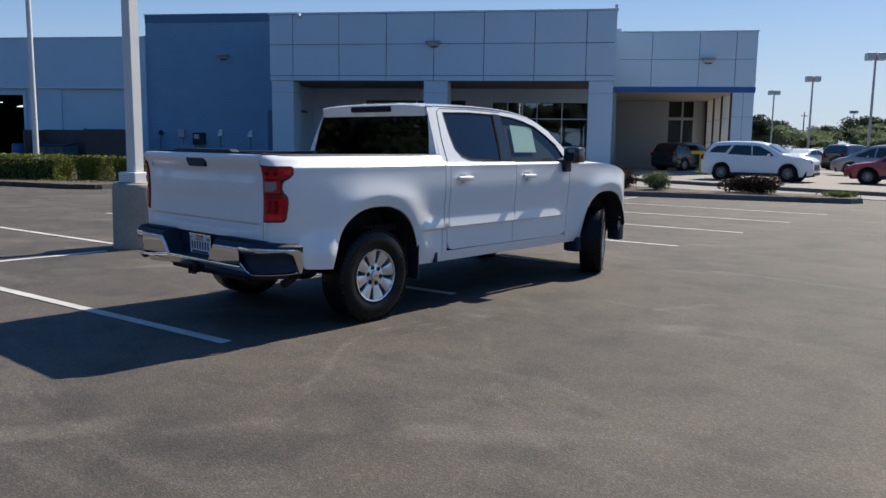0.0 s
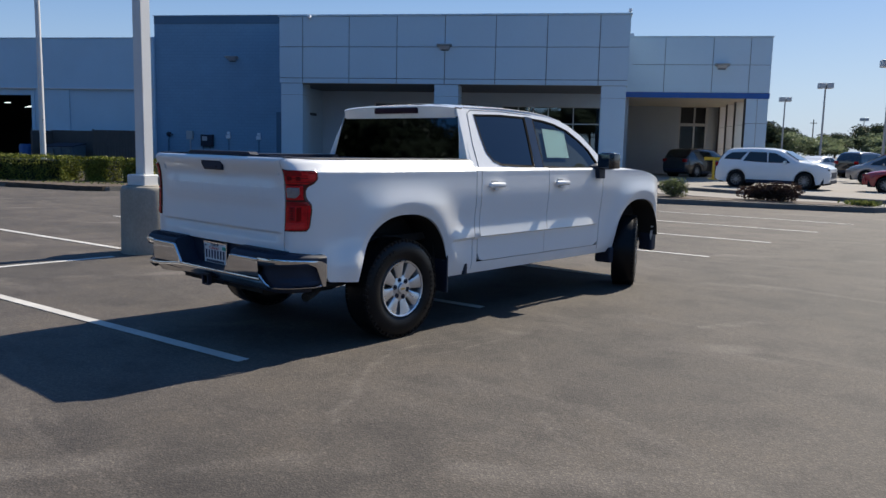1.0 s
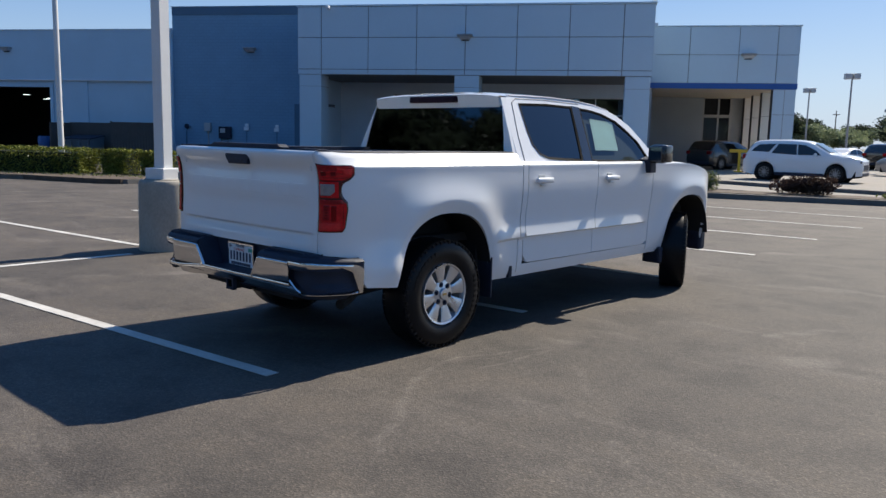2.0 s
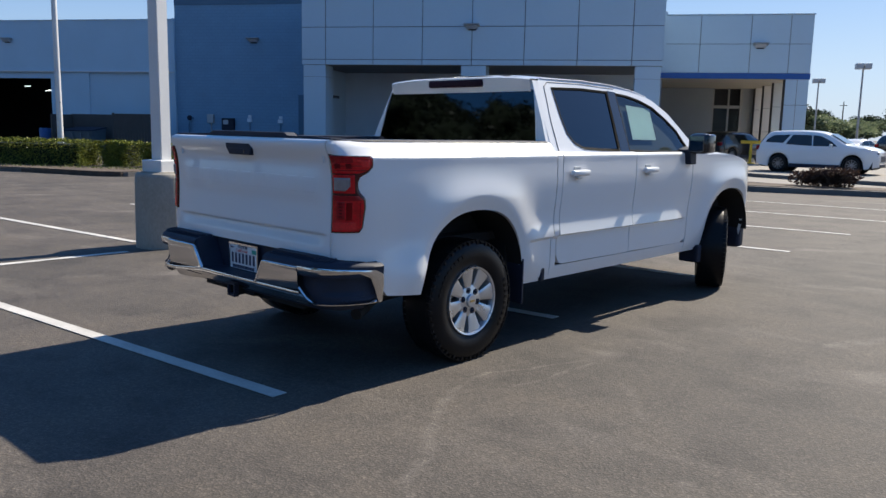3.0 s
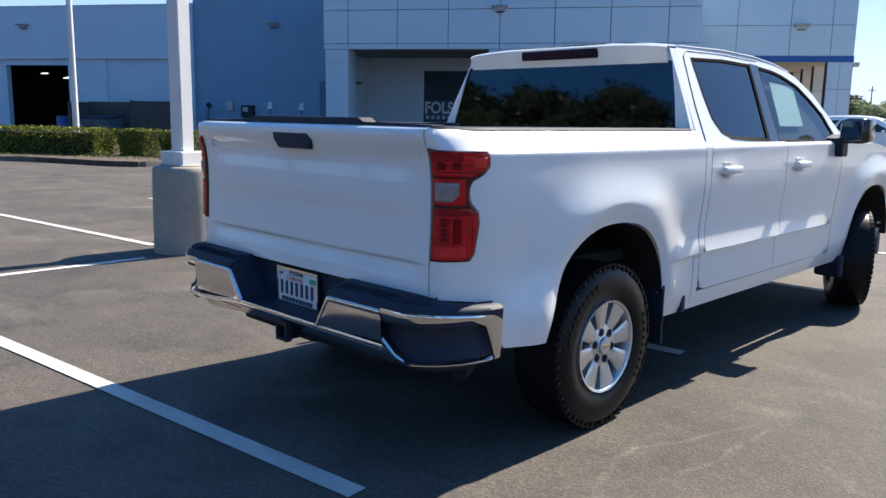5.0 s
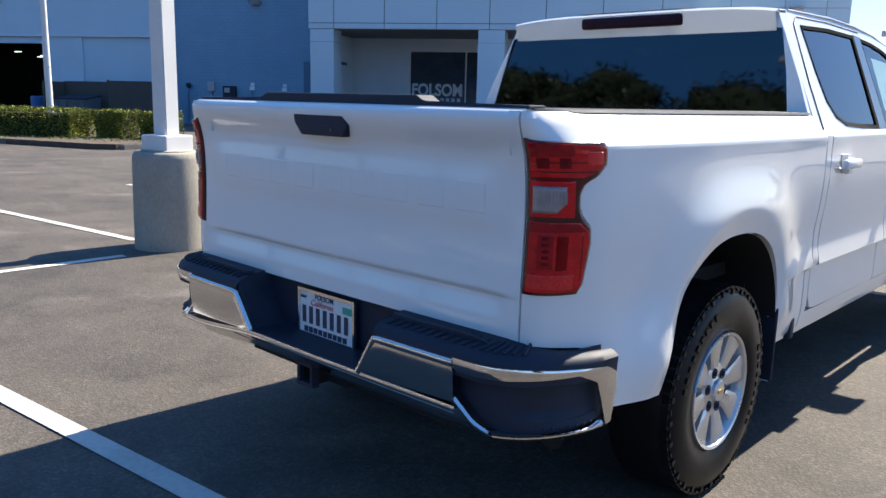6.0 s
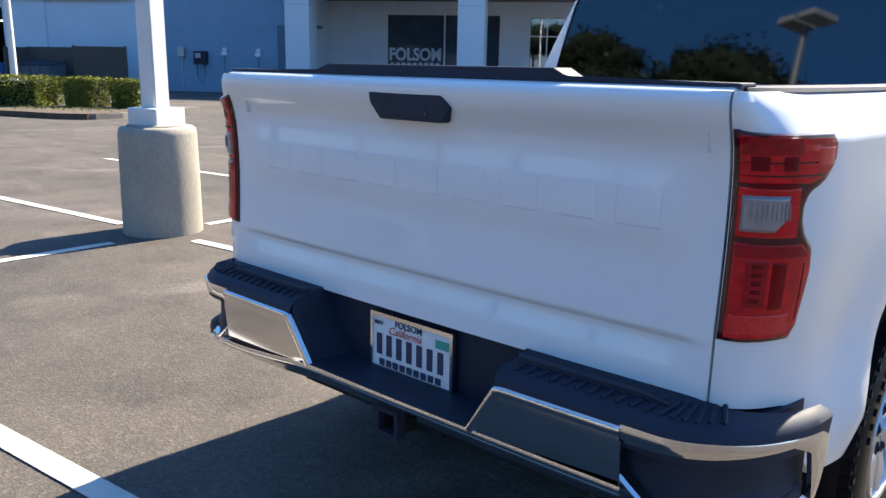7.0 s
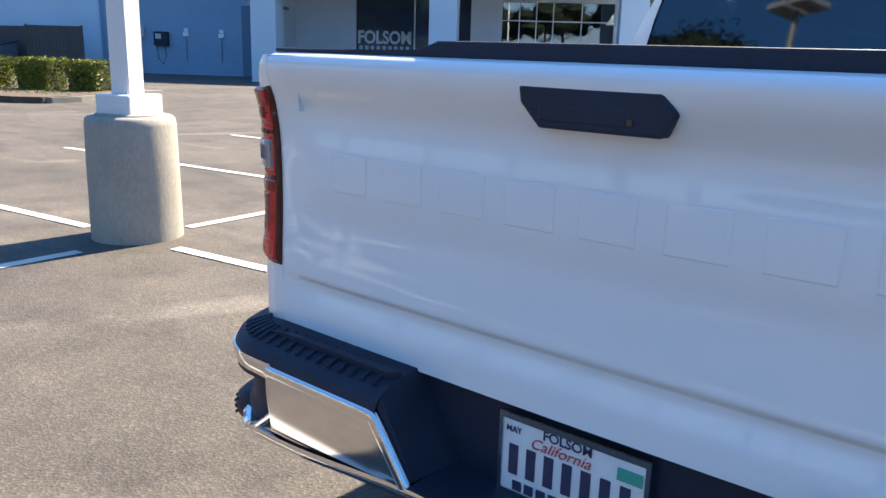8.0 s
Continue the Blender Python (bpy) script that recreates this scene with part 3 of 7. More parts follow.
def window(s0, s1, z0, z1, d, mull, rails, label, fw=0.07, glass=None):
    fr = part("window", boxes((s0, s1, d, d + 0.12, z0, z0 + fw), (s0, s1, d, d + 0.12, z1 - fw, z1), (s0, s0 + fw, d, d + 0.12, z0 + fw, z1 - fw), (s1 - fw, s1, d, d + 0.12, z0 + fw, z1 - fw)), M_FRAME, building, label)
    for x in mull:
        part("mullion", boxes((x - fw / 2, x + fw / 2, d + 0.01, d + 0.11, z0 + fw, z1 - fw)), M_FRAME, fr)
    for z in rails:
        part("rail", boxes((s0 + fw, s1 - fw, d + 0.015, d + 0.105, z - fw / 2, z + fw / 2)), M_FRAME, fr)
    ss = [s0 + fw] + sorted(mull) + [s1 - fw]
    zs = [z0 + fw] + sorted(rails) + [z1 - fw]
    for a, b in zip(ss, ss[1:]):
        for lo, hi in zip(zs, zs[1:]):
            bm = bmesh.new()
            sheet(bm, [[(a + fw / 2, d + 0.06, lo + fw / 2), (b - fw / 2, d + 0.06, lo + fw / 2)], [(a + fw / 2, d + 0.06, hi - fw / 2), (b - fw / 2, d + 0.06, hi - fw / 2)]])
            p = part("pane", bm, glass or M_SHOPGLASS, fr, face=(0, -1, 0))
            p.visible_shadow = False
    return fr


w1 = window(*WIN[0], W + 0.04, [-7.49], [], "large shop window with a dark vinyl graphic", glass=M_GRAPHICGLASS)
window(*WIN[1], W + 0.04, [-1.72, -0.80, 0.11, 1.63], [3.12], "shop window with slim pale bars", 0.06)
# dark graphic behind the glass with a hill outline and lettering
part("window_graphic", boxes((-10.78, -7.55, W + 0.112, W + 0.118, 0.65, 4.2), (-7.42, -4.38, W + 0.112, W + 0.118, 0.65, 4.2)), M_POSTER, w1, "dark vinyl picture of hills")
hill = [(-10.6, 2.5), (-10.2, 2.9), (-9.7, 3.15), (-9.2, 3.3), (-8.6, 3.1), (-8.1, 2.8), (-7.7, 2.55)]
bm = bmesh.new()
prism(bm, hill, 'y', W + 0.106, W + 0.110)
part("hill_shape", bm, mat("slate_vinyl", (0.07, 0.085, 0.10), 0.7, 0, 0.3, 2, 12), w1)
txt = bpy.data.curves.new("letters", 'FONT')
txt.body, txt.size, txt.extrude, txt.offset, txt.align_x = "FOLSOM", 0.95, 0.002, 0.03, 'CENTER'
tmp = new("letters_tmp", txt)
me = bpy.data.meshes.new_from_object(tmp.evaluated_get(bpy.context.evaluated_depsgraph_get()))
bpy.data.objects.remove(tmp)
wide = max(v.co.x for v in me.vertices) - min(v.co.x for v in me.vertices)
for v in me.vertices:
    v.co = (v.co.x * 3.0 / wide - 9.18, W + 0.102 + v.co.z, 1.72 + v.co.y)
me.materials.append(M_LETTER)
new("lettering", me).parent = w1
for i in range(9):
    part("letter_bar", boxes((-10.62 + i * 0.33, -10.62 + i * 0.33 + 0.2, W + 0.101, W + 0.105, 1.36, 1.58)), M_LETTER, w1)
# showroom interior behind the panes
part("showroom_floor", boxes((-14, 4.4, W + 0.3, W + 9, -0.4, -0.3)), M_RECESS, building)
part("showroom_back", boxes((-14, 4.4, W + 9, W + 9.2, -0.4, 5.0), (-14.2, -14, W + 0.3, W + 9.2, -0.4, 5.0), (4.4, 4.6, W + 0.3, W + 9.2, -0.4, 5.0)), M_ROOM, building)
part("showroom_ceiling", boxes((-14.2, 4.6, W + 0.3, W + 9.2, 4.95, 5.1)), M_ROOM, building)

# ---- blue-grey block ----
block = thing("painted_block_wing", "tall windowless blue-grey painted block wall with a dark parapet", "building", BM)
part("wall", boxes((-25.83, -14.85, W, W + 10, -0.6, 9.14)), M_STUCCO, block)
part("parapet", boxes((-25.83, -14.85, W - 0.03, W + 10, 9.14, 9.65)), M_STUCCODARK, block, "darker painted parapet band")
part("coping", rbox(-25.9, -14.8, W - 0.07, W + 10.05, 9.65, 9.70, 0.01), M_PANEL, block)
part("door", rbox(-17.38, -16.2, W - 0.05, W + 0.02, -0.45, 3.55, 0.01), M_STUCCODARK, block, "tall dark door leaf")
part("downpipe", boxes((-25.95, -25.80, W - 0.2, W - 0.02, -0.4, 8.3)), M_WHITEWALL, block)

# ---- white service wing ----
wing = thing("service_wing", "white painted service wing with an open roller-door bay", "building", BM)
V = W - 0.05
pierced_wall(-60, -25.86, -0.6, 4.88, V, V + 0.35, [(-39.75, -35.0, -0.6, 4.45), (-49.0, -44.2, -0.6, 4.45)], M_WHITEWALL, wing)
part("wall", boxes((-60, -25.86, V - 0.12, V + 0.35, 4.90, 8.20)), M_WHITEWALL, wing)
part("ledge", rbox(-60, -25.86, V - 0.20, V - 0.115, 4.86, 4.94, 0.01), M_FRAME, wing)
part("coping", rbox(-60, -25.86, V - 0.17, V + 10, 8.20, 8.27, 0.01), M_PANEL, wing)
part("pilaster", boxes((-34.6, -32.1, V - 0.1, V + 0.01, -0.5, 4.85)), M_WHITEWALL, wing)
part("pilaster", boxes((-27.2, -25.9, V - 0.1, V + 0.01, -0.5, 4.85)), M_WHITEWALL, wing)
part("door_frame", boxes((-40.0, -39.75, V - 0.06, V + 0.1, -0.5, 4.7), (-35.0, -34.75, V - 0.06, V + 0.1, -0.5, 4.7), (-39.75, -35.0, V - 0.06, V + 0.1, 4.45, 4.7)), M_WHITEWALL, wing)
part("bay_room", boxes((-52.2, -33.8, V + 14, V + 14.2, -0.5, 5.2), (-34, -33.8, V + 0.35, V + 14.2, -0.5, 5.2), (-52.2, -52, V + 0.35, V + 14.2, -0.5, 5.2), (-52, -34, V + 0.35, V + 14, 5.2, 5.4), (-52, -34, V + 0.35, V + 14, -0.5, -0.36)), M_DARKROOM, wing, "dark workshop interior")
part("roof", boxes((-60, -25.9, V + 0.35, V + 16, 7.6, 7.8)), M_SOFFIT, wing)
for s, d in ((-39.3, 3.0), (-38.2, 5.5), (-37.0, 7.0), (-36.0, 3.4), (-39.6, 8.0), (-41.5, 8.4), (-43.0, 10.0)):
    fx = part("tube_light", boxes((s - 0.24, s + 0.24, V + d, V + d + 0.10, 4.06, 4.09)), M_TUBE, wing, "lit fluorescent tube fixture")
    part("hanger", boxes((s - 0.01, s + 0.01, V + d + 0.06, V + d + 0.08, 4.11, 5.2)), M_BLACK, fx)

# ---- right wing with drive-through canopy ----
canopy = thing("drive_through_wing", "pale panelled wing with a blue band over a covered drive-through", "building", BM)
part("wall", boxes((4.6, 12.80, W + 0.06, W + 12, 5.10, 8.25)), M_JOINT, canopy)
part("soffit", boxes((4.6, 12.78, W + 0.05, W + 12, 4.76, 5.09)), M_CREAM, canopy, "cream canopy ceiling")
SW = [3.9, 6.85, 9.58, 11.66, 12.85]
for a, b in zip(SW, SW[1:]):
    for lo, hi in ((5.08, 6.69), (6.69, 8.28)):
        part("panel", rbox(a + 0.015, b - 0.015, W, W + 0.05, lo + 0.012, hi - 0.012, 0.006, 1), M_PANEL, canopy)
part("roof_cap", rbox(3.9, 12.9, W - 0.05, W + 12, 8.28, 8.34, 0.01), M_PANEL, canopy)
# near-black sheet stands in for the unlit opening behind the door
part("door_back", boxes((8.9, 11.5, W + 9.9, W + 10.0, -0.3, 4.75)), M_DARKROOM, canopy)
part("band", rbox(3.9, 12.87, W - 0.02, W + 0.05, 4.76, 5.08, 0.006, 1), M_BLUE, canopy, "glossy blue fascia band")
part("band", rbox(12.83, 12.88, W + 0.06, W + 12, 4.76, 5.08, 0.006, 1), M_BLUE, canopy)
for lo, hi in ((5.08, 6.69), (6.69, 8.28)):
    for k in range(4):
        part("panel", rbox(12.81, 12.86, W + 0.07 + 3 * k, W + 3.05 + 3 * k, lo + 0.012, hi - 0.012, 0.006, 1), M_PANEL, canopy)
for k, d in enumerate((0.0, 3.0, 5.9, 8.8)):
    a, b, dd = 11.60, 12.82, 0.55
    c = part("column", rbox(a, b, W + d, W + d + dd, -0.3, 4.755, 0.01), M_PANEL if k == 0 else M_COLUMN, canopy, "square panelled canopy column")
    part("column_side", boxes((a - 0.03, a - 0.002, W + d + 0.03, W + d + dd, -0.3, 4.755)), M_BROWNWALL, c, "dark brown side strip")
    for z in (0.35, 1.85, 3.32):
        part("column_joint", boxes((a - 0.003, b + 0.003, W + d - 0.004, W + d + dd + 0.003, z, z + 0.02)), M_JOINT, c)
    part("column_joint", boxes(((a + b) / 2 - 0.01, (a + b) / 2 + 0.01, W + d - 0.004, W + d + 0.01, -0.3, 4.75)), M_JOINT, c)
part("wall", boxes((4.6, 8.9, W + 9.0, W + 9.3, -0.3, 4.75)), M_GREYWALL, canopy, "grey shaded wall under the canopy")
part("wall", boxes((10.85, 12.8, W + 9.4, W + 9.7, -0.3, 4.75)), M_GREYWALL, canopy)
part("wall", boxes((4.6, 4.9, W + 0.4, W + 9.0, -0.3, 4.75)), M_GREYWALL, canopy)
part("door_frame", boxes((8.9, 9.0, W + 9.0, W + 9.2, -0.3, 4.75), (9.9, 10.0, W + 9.0, W + 9.2, -0.3, 4.75), (10.7, 10.85, W + 9.0, W + 9.2, -0.3, 4.75), (9.0, 10.7, W + 9.0, W + 9.2, 3.4, 3.6)), M_GALV, canopy)
for a, b in ((9.0, 9.9), (10.0, 10.7)):
    bm = bmesh.new()
    sheet(bm, [[(a, W + 9.08, -0.3), (b, W + 9.08, -0.3)], [(a, W + 9.08, 3.4), (b, W + 9.08, 3.4)]])
    part("door_pane", bm, M_GRAPHICGLASS, canopy, face=(0, -1, 0))


# ---- wall lights ----
def wall_light():
    t = thing("wall_light", "flat grey wall light with a wide louvred visor on the wall", "wall light", None, "wall lights")
    bm = bmesh.new()
    prism(bm, [(0, 0.0), (0, 0.14), (-0.30, 0.16), (-0.42, 0.12), (-0.42, 0.10)], 'x', -0.40, 0.40)
    part("visor", bm, M_LAMPGREY, t, "", bevel=0.01)
    bm = bmesh.new()
    prism(bm, [(0, -0.14), (0, -0.01), (-0.28, 0.06), (-0.32, 0.02)], 'x', -0.27, 0.27)
    part("lens", bm, M_FRAME, t, "pale ribbed lens")
    part("back_plate", boxes((-0.2, 0.2, -0.03, 0.03, -0.18, 0.14)), M_BLACK, t)
    return t


wl = wall_light()
wl.matrix_world = BM @ pose(-20.35, W - 0.02, 6.93)
for s, d, z in ((-5.35, F - 0.02, 6.93), (10.1, W - 0.02, 6.60), (-38.1, V - 0.14, 6.95)):
    copy_thing(wl, BM @ pose(s, d, z))

# ---- fittings on the block wall ----
ch = thing("car_charger", "dark wall-mounted electric car charger with a hanging cable", "car charger", BM @ pose(-22.15, W, 0))
part("body", rbox(-0.42, 0.42, -0.26, 0, 1.25, 2.02, 0.03), M_BLACK, ch)
part("screen", boxes((-0.3, 0.05, -0.268, -0.262, 1.62, 1.9)), M_LAMPGREY, ch)
bm = bmesh.new()
tube(bm, [(0.2, -0.2, 1.3), (0.3, -0.22, 0.7), (0.1, -0.2, 0.2), (-0.2, -0.2, 0.5), (-0.25, -0.2, 1.3)], 0.02)
part("cable", bm, M_BLACK, ch)
for s, z, w, h in ((-20.7, 1.82, 0.16, 0.42), (-18.6, 1.78, 0.16, 0.42)):
    t = thing("outlet_box", "small white electrical outlet box on the block wall", "electrical box", BM @ pose(s, W, z), "outlet boxes")
    part("cover", rbox(-w, w, -0.10, 0, -0.02, h * 0.5, 0.01), M_LETTER, t)
    part("cover", rbox(-w * 0.5, w * 0.9, -0.10, 0, h * 0.55, h, 0.01), M_LETTER, t)
    part("conduit", boxes((-0.02, 0.02, -0.04, 0, -1.4, -0.02)), M_STUCCODARK, t)
t = thing("meter_box", "grey metal meter box on the block wall", "electrical box", BM @ pose(-23.4, W, 1.7))
part("box", rbox(-0.22, 0.22, -0.18, 0, 0, 0.55, 0.015), M_LAMPGREY, t)
part("conduit", boxes((-0.03, 0.03, -0.06, 0, -2, 0)), M_LAMPGREY, t)
t = thing("gas_regulator", "dark pipe regulator on the block wall", "pipe", BM @ pose(-24.9, W, 0))
bm = bmesh.new()
tube(bm, [(0, -0.15, -0.3), (0, -0.15, 1.6), (0.1, -0.15, 1.95), (0.3, -0.15, 2.0)], 0.05)
part("pipe", bm, M_STUCCODARK, t)
bm = bmesh.new()
lathe(bm, [(0.02, 0), (0.16, 0.03), (0.16, 0.10), (0.02, 0.13)], 16, 'y', pose(0.05, -0.25, 2.0))
part("regulator", bm, M_BLACK, t)
for s, d, z in ((-12.98, F - 0.02, 8.52), (4.40, F + 0.2, 8.80)):
    t = thing("security_camera", "small white security camera at the roof edge", "camera", BM @ pose(s, d, z), "security cameras")
    part("bracket", boxes((-0.03, 0.03, -0.1, 0.25, -0.12, -0.04)), M_LETTER, t)
    part("body", rbox(-0.08, 0.08, -0.36, 0.0, -0.06, 0.10, 0.03), M_LETTER, t)

# ---- bins by the service wing ----
t = thing("bin_enclosure_gate", "brown ribbed metal enclosure panel by the service wing", "fence", BM @ pose(-26.9, 39.5, -0.36))
part("panel", boxes((-1.58, 1.58, 0, 0.08, 0.05, 2.5)), M_BROWNWALL, t)
for i in range(16):
    part("rib", boxes((-1.52 + 0.2 * i, -1.46 + 0.2 * i, -0.025, 0, 0.08, 2.46)), M_BROWNWALL, t)
part("post", rbox(-1.66, -1.56, -0.02, 0.1, 0, 2.55, 0.01), M_BROWNWALL, t)
part("post", rbox(1.56, 1.66, -0.02, 0.1, 0, 2.55, 0.01), M_BROWNWALL, t)
t = thing("bin_enclosure_wall", "dark open enclosure wall behind the skips", "fence", BM @ pose(-30.4, 40.8, -0.36))
part("panel", boxes((-2.0, 2.0, 0, 0.1, 0, 2.45), (-2.0, -1.9, -2, 0, 0, 2.4)), M_BROWNWALL, t)
t = thing("skip_bin", "grey-green steel waste skip with a sloped lid", "skip", BM @ pose(-30.5, 39.4, -0.36))
bm = bmesh.new()
prism(bm, [(-0.55, 0.2), (0.6, 0.2), (0.75, 1.55), (-0.75, 1.35)], 'x', -1.05, 1.05)
part("body", bm, M_BIN, t, bevel=0.02)
bm = bmesh.new()
prism(bm, [(-0.78, 1.37), (0.78, 1.57), (0.78, 1.64), (-0.78, 1.43)], 'x', -1.08, 1.08)
part("lid", bm, M_BLACK, t, "dark plastic lid", bevel=0.01)
for x in (-0.9, -0.3, 0.3, 0.9):
    part("rib", boxes((x - 0.05, x + 0.05, -0.80, -0.60, 0.3, 1.33)), M_BIN, t)
for x in (-0.85, 0.85):
    part("wheel", rbox(x - 0.05, x + 0.05, -0.5, -0.3, 0, 0.2, 0.03), M_BLACK, t)
t = thing("barrel", "blue plastic drum beside the open bay", "barrel", BM @ pose(-34.1, 40.6, -0.36))
bm = bmesh.new()
lathe(bm, [(0.01, 0), (0.42, 0), (0.44, 0.1), (0.46, 0.5), (0.44, 0.9), (0.46, 1.3), (0.42, 1.5), (0.01, 1.5)], 24)
part("drum", bm, M_BLUEBIN, t, smooth=40)

# ---- white pickup truck ----
XC, FA = -0.05, 3.78          # centre line, front axle
RC, FC = 0.04, FA + 0.05       # middles of the wheel openings
truck = thing("pickup_truck", "white crew-cab pickup truck with chrome rear bumper parked on asphalt", "pickup truck", pose(XC, 0, 0))
PROFILE = [(0.40, 0.940), (0.46, 0.957), (0.52, 0.968), (0.60, 0.974), (0.75, 0.979), (0.85, 0.985), (0.93, 0.993), (1.02, 1.003), (1.10, 1.009), (1.16, 1.0105), (1.22, 1.0095), (1.27, 1.0080), (1.300, 1.0080), (1.324, 1.0090),
           (1.332, 1.0075), (1.342, 0.998), (1.360, 0.982), (1.385, 0.963), (1.405, 0.949), (1.43, 0.915)]


def arch_z(u, half=0.508, top=0.612, n=2.5):
    """Height over the axle of a wheel opening's edge, u metres from its middle."""
    f = min(abs(u) / half, 1.0)
    return 0.38 + top * (1 - f ** n) ** (1 / n)


def arch_dist(u, z):
    """About how far (u, z) lies outside the wheel opening."""
    a = math.hypot(u / 0.508, max(z - 0.38, 0) / 0.612)
    return (a - 1) * 0.55


EDGE_Y = [(0.765, -1.066), (0.80, -1.065), (0.90, -1.063), (0.95, -1.061), (1.05, -1.057), (1.15, -1.056), (1.25, -1.061), (1.32, -1.074), (1.36, -1.090), (1.39, -1.100),
          (1.412, -1.100), (1.425, -1.090), (1.431, -1.07)]
GATE_Y = [(0.765, -1.066), (0.80, -1.065), (0.90, -1.063), (0.97, -1.0585), (1.04, -1.0555), (1.07, -1.0570), (1.11, -1.0630), (1.15, -1.0655), (1.21, -1.0640), (1.27, -1.0585), (1.30, -1.0615), (1.33, -1.074), (1.36, -1.090),
          (1.39, -1.100), (1.412, -1.100), (1.425, -1.090), (1.431, -1.07)]


def gate_y(f, z):
    """Tailgate face: a relief in the middle that fades out at both ends."""
    e, g = smooth_table(z, EDGE_Y), smooth_table(z, GATE_Y)
    return e + (g - e) * step01((0.95 - abs(f)) / 0.10) - 0.012 * (1 - f * f)


def tail_y(y, z):
    """The rear corner leans with the tailgate's profile."""
    return y + (smooth_table(min(max(z, 0.9), 1.42), EDGE_Y) + 1.061) * step01((-0.86 - y) / 0.17)


def side_x(y, z, side=1):
    x = smooth_table(z, PROFILE)
    for c in (RC, FC):
        u = y - c
        if abs(u) < 1.3:
            dist = arch_dist(u, z)
            if z < 1.25:
                # a crease round the opening: the body swells towards it, the lip falls back inside
                up = step01((1.27 - z) / 0.22) * step01((z - 0.42) / 0.24)
                x += 0.034 * math.exp(-(max(dist - 0.085, 0) / 0.15) ** 2) * up
                x -= 0.024 * min(max((0.087 - dist) / 0.09, 0), 1) * up
    # lower ledge, fading out by the wheels
    wc = step01((y - 0.52) / 0.16) * step01((3.0 - y) / 0.30)
    if wc:
        x += wc * lerp_table(z, [(0.55, 0.0), (0.70, -0.006), (0.744, -0.006), (0.754, 0.028), (0.84, 0.008), (0.92, 0.0)])
    if side < 0:
        x += 0.078 * step01((0.6 - y) / 1.4) + 0.045 * step01((1.05 - z) / 0.2) * step01((-0.6 - y) / 0.3)
    else:
        # the foot of the quarter panel stands out behind the wheel
        x += 0.036 * step01((0.88 - z) / 0.28) * step01((-0.22 - y) / 0.2) * step01((y + 1.0) / 0.3)
    # the bed side draws in towards the tail
    if y < -0.2:
        x -= 0.044 * ((-0.2 - y) / 0.85) ** 1.5
    if y < -0.77:
        t = min((-0.77 - y) / 0.288, 1)
        k = 1 - max(1 - t ** 2.5, 0) ** (1 / 2.5)
        x += ((0.836 if side > 0 else 0.884) - x) * k
    if y > 4.05:
        t = min((y - 4.05) / 0.50, 1)
        x -= 0.30 * (1 - math.sqrt(max(1 - t * t, 0)))
    return x


LOWER = [0.0, 0.06, 0.56, 0.60, 0.65, 0.70, 0.742, 0.747, 0.752, 0.757, 0.78, 0.81, 0.85, 0.90, 0.96, 1.03, 1.10]
UPPER = [1.14, 1.18, 1.22, 1.26, 1.295, 1.318, 1.326, 1.332, 1.337, 1.343, 1.352, 1.366, 1.385, 1.405]


def side_panel(name, ys, lo, hi, n, parent, right, label="", off=0.0, material=None):
    """A body panel between the curves lo(y) and hi(y), with a folded edge."""
    bm = bmesh.new()
    sg = 1 if right else -1
    rows = []
    for y in ys:
        a, b = lo(y), hi(y)
        if n == 40 and name != "bed_side":
            zs_ = [min(max(z, a), b) for z in LOWER + UPPER]
        elif name == "bed_side":
            zs_ = [a + (1.10 - a) * i / 26 for i in range(27)] + UPPER + [b]
        else:
            zs_ = [a + (b - a) * i / n for i in range(n + 1)]
        rows.append([(sg * (side_x(y, z, sg) + off), tail_y(y, z) if name == 'bed_side' else y, z) for z in zs_])
    sheet(bm, rows)
    bmesh.ops.remove_doubles(bm, verts=bm.verts, dist=1e-5)
    edge = [e for e in bm.edges if e.is_boundary]
    ext = bmesh.ops.extrude_edge_only(bm, edges=edge)
    for v in ext["geom"]:
        if isinstance(v, bmesh.types.BMVert):
            if name == "bed_side" and v.co.y < -1.044:
                v.co.y += 0.05
            else:
                v.co.x -= sg * 0.03
    return part(name, bm, material or M_PAINT, parent, label, smooth=24)


def spread(a, b, n):
    return [a + (b - a) * i / n for i in range(n + 1)]


def arch_ys(c, half, n=36):
    return [c - half * math.cos(math.pi * i / n) for i in range(n + 1)]


def flat(z):
    return lambda y: z


def bed_low(y):
    if abs(y - RC) < 0.5079:
        return max(arch_z(y - RC), 0.505 if y < 0 else 0.46)
    if y < -0.46:
        return lerp_table(y, [(-1.058, 0.762), (-0.90, 0.742), (-0.84, 0.62), (-0.76, 0.53), (-0.46, 0.505)])
    return 0.455


def bed_high(y):
    return 1.424


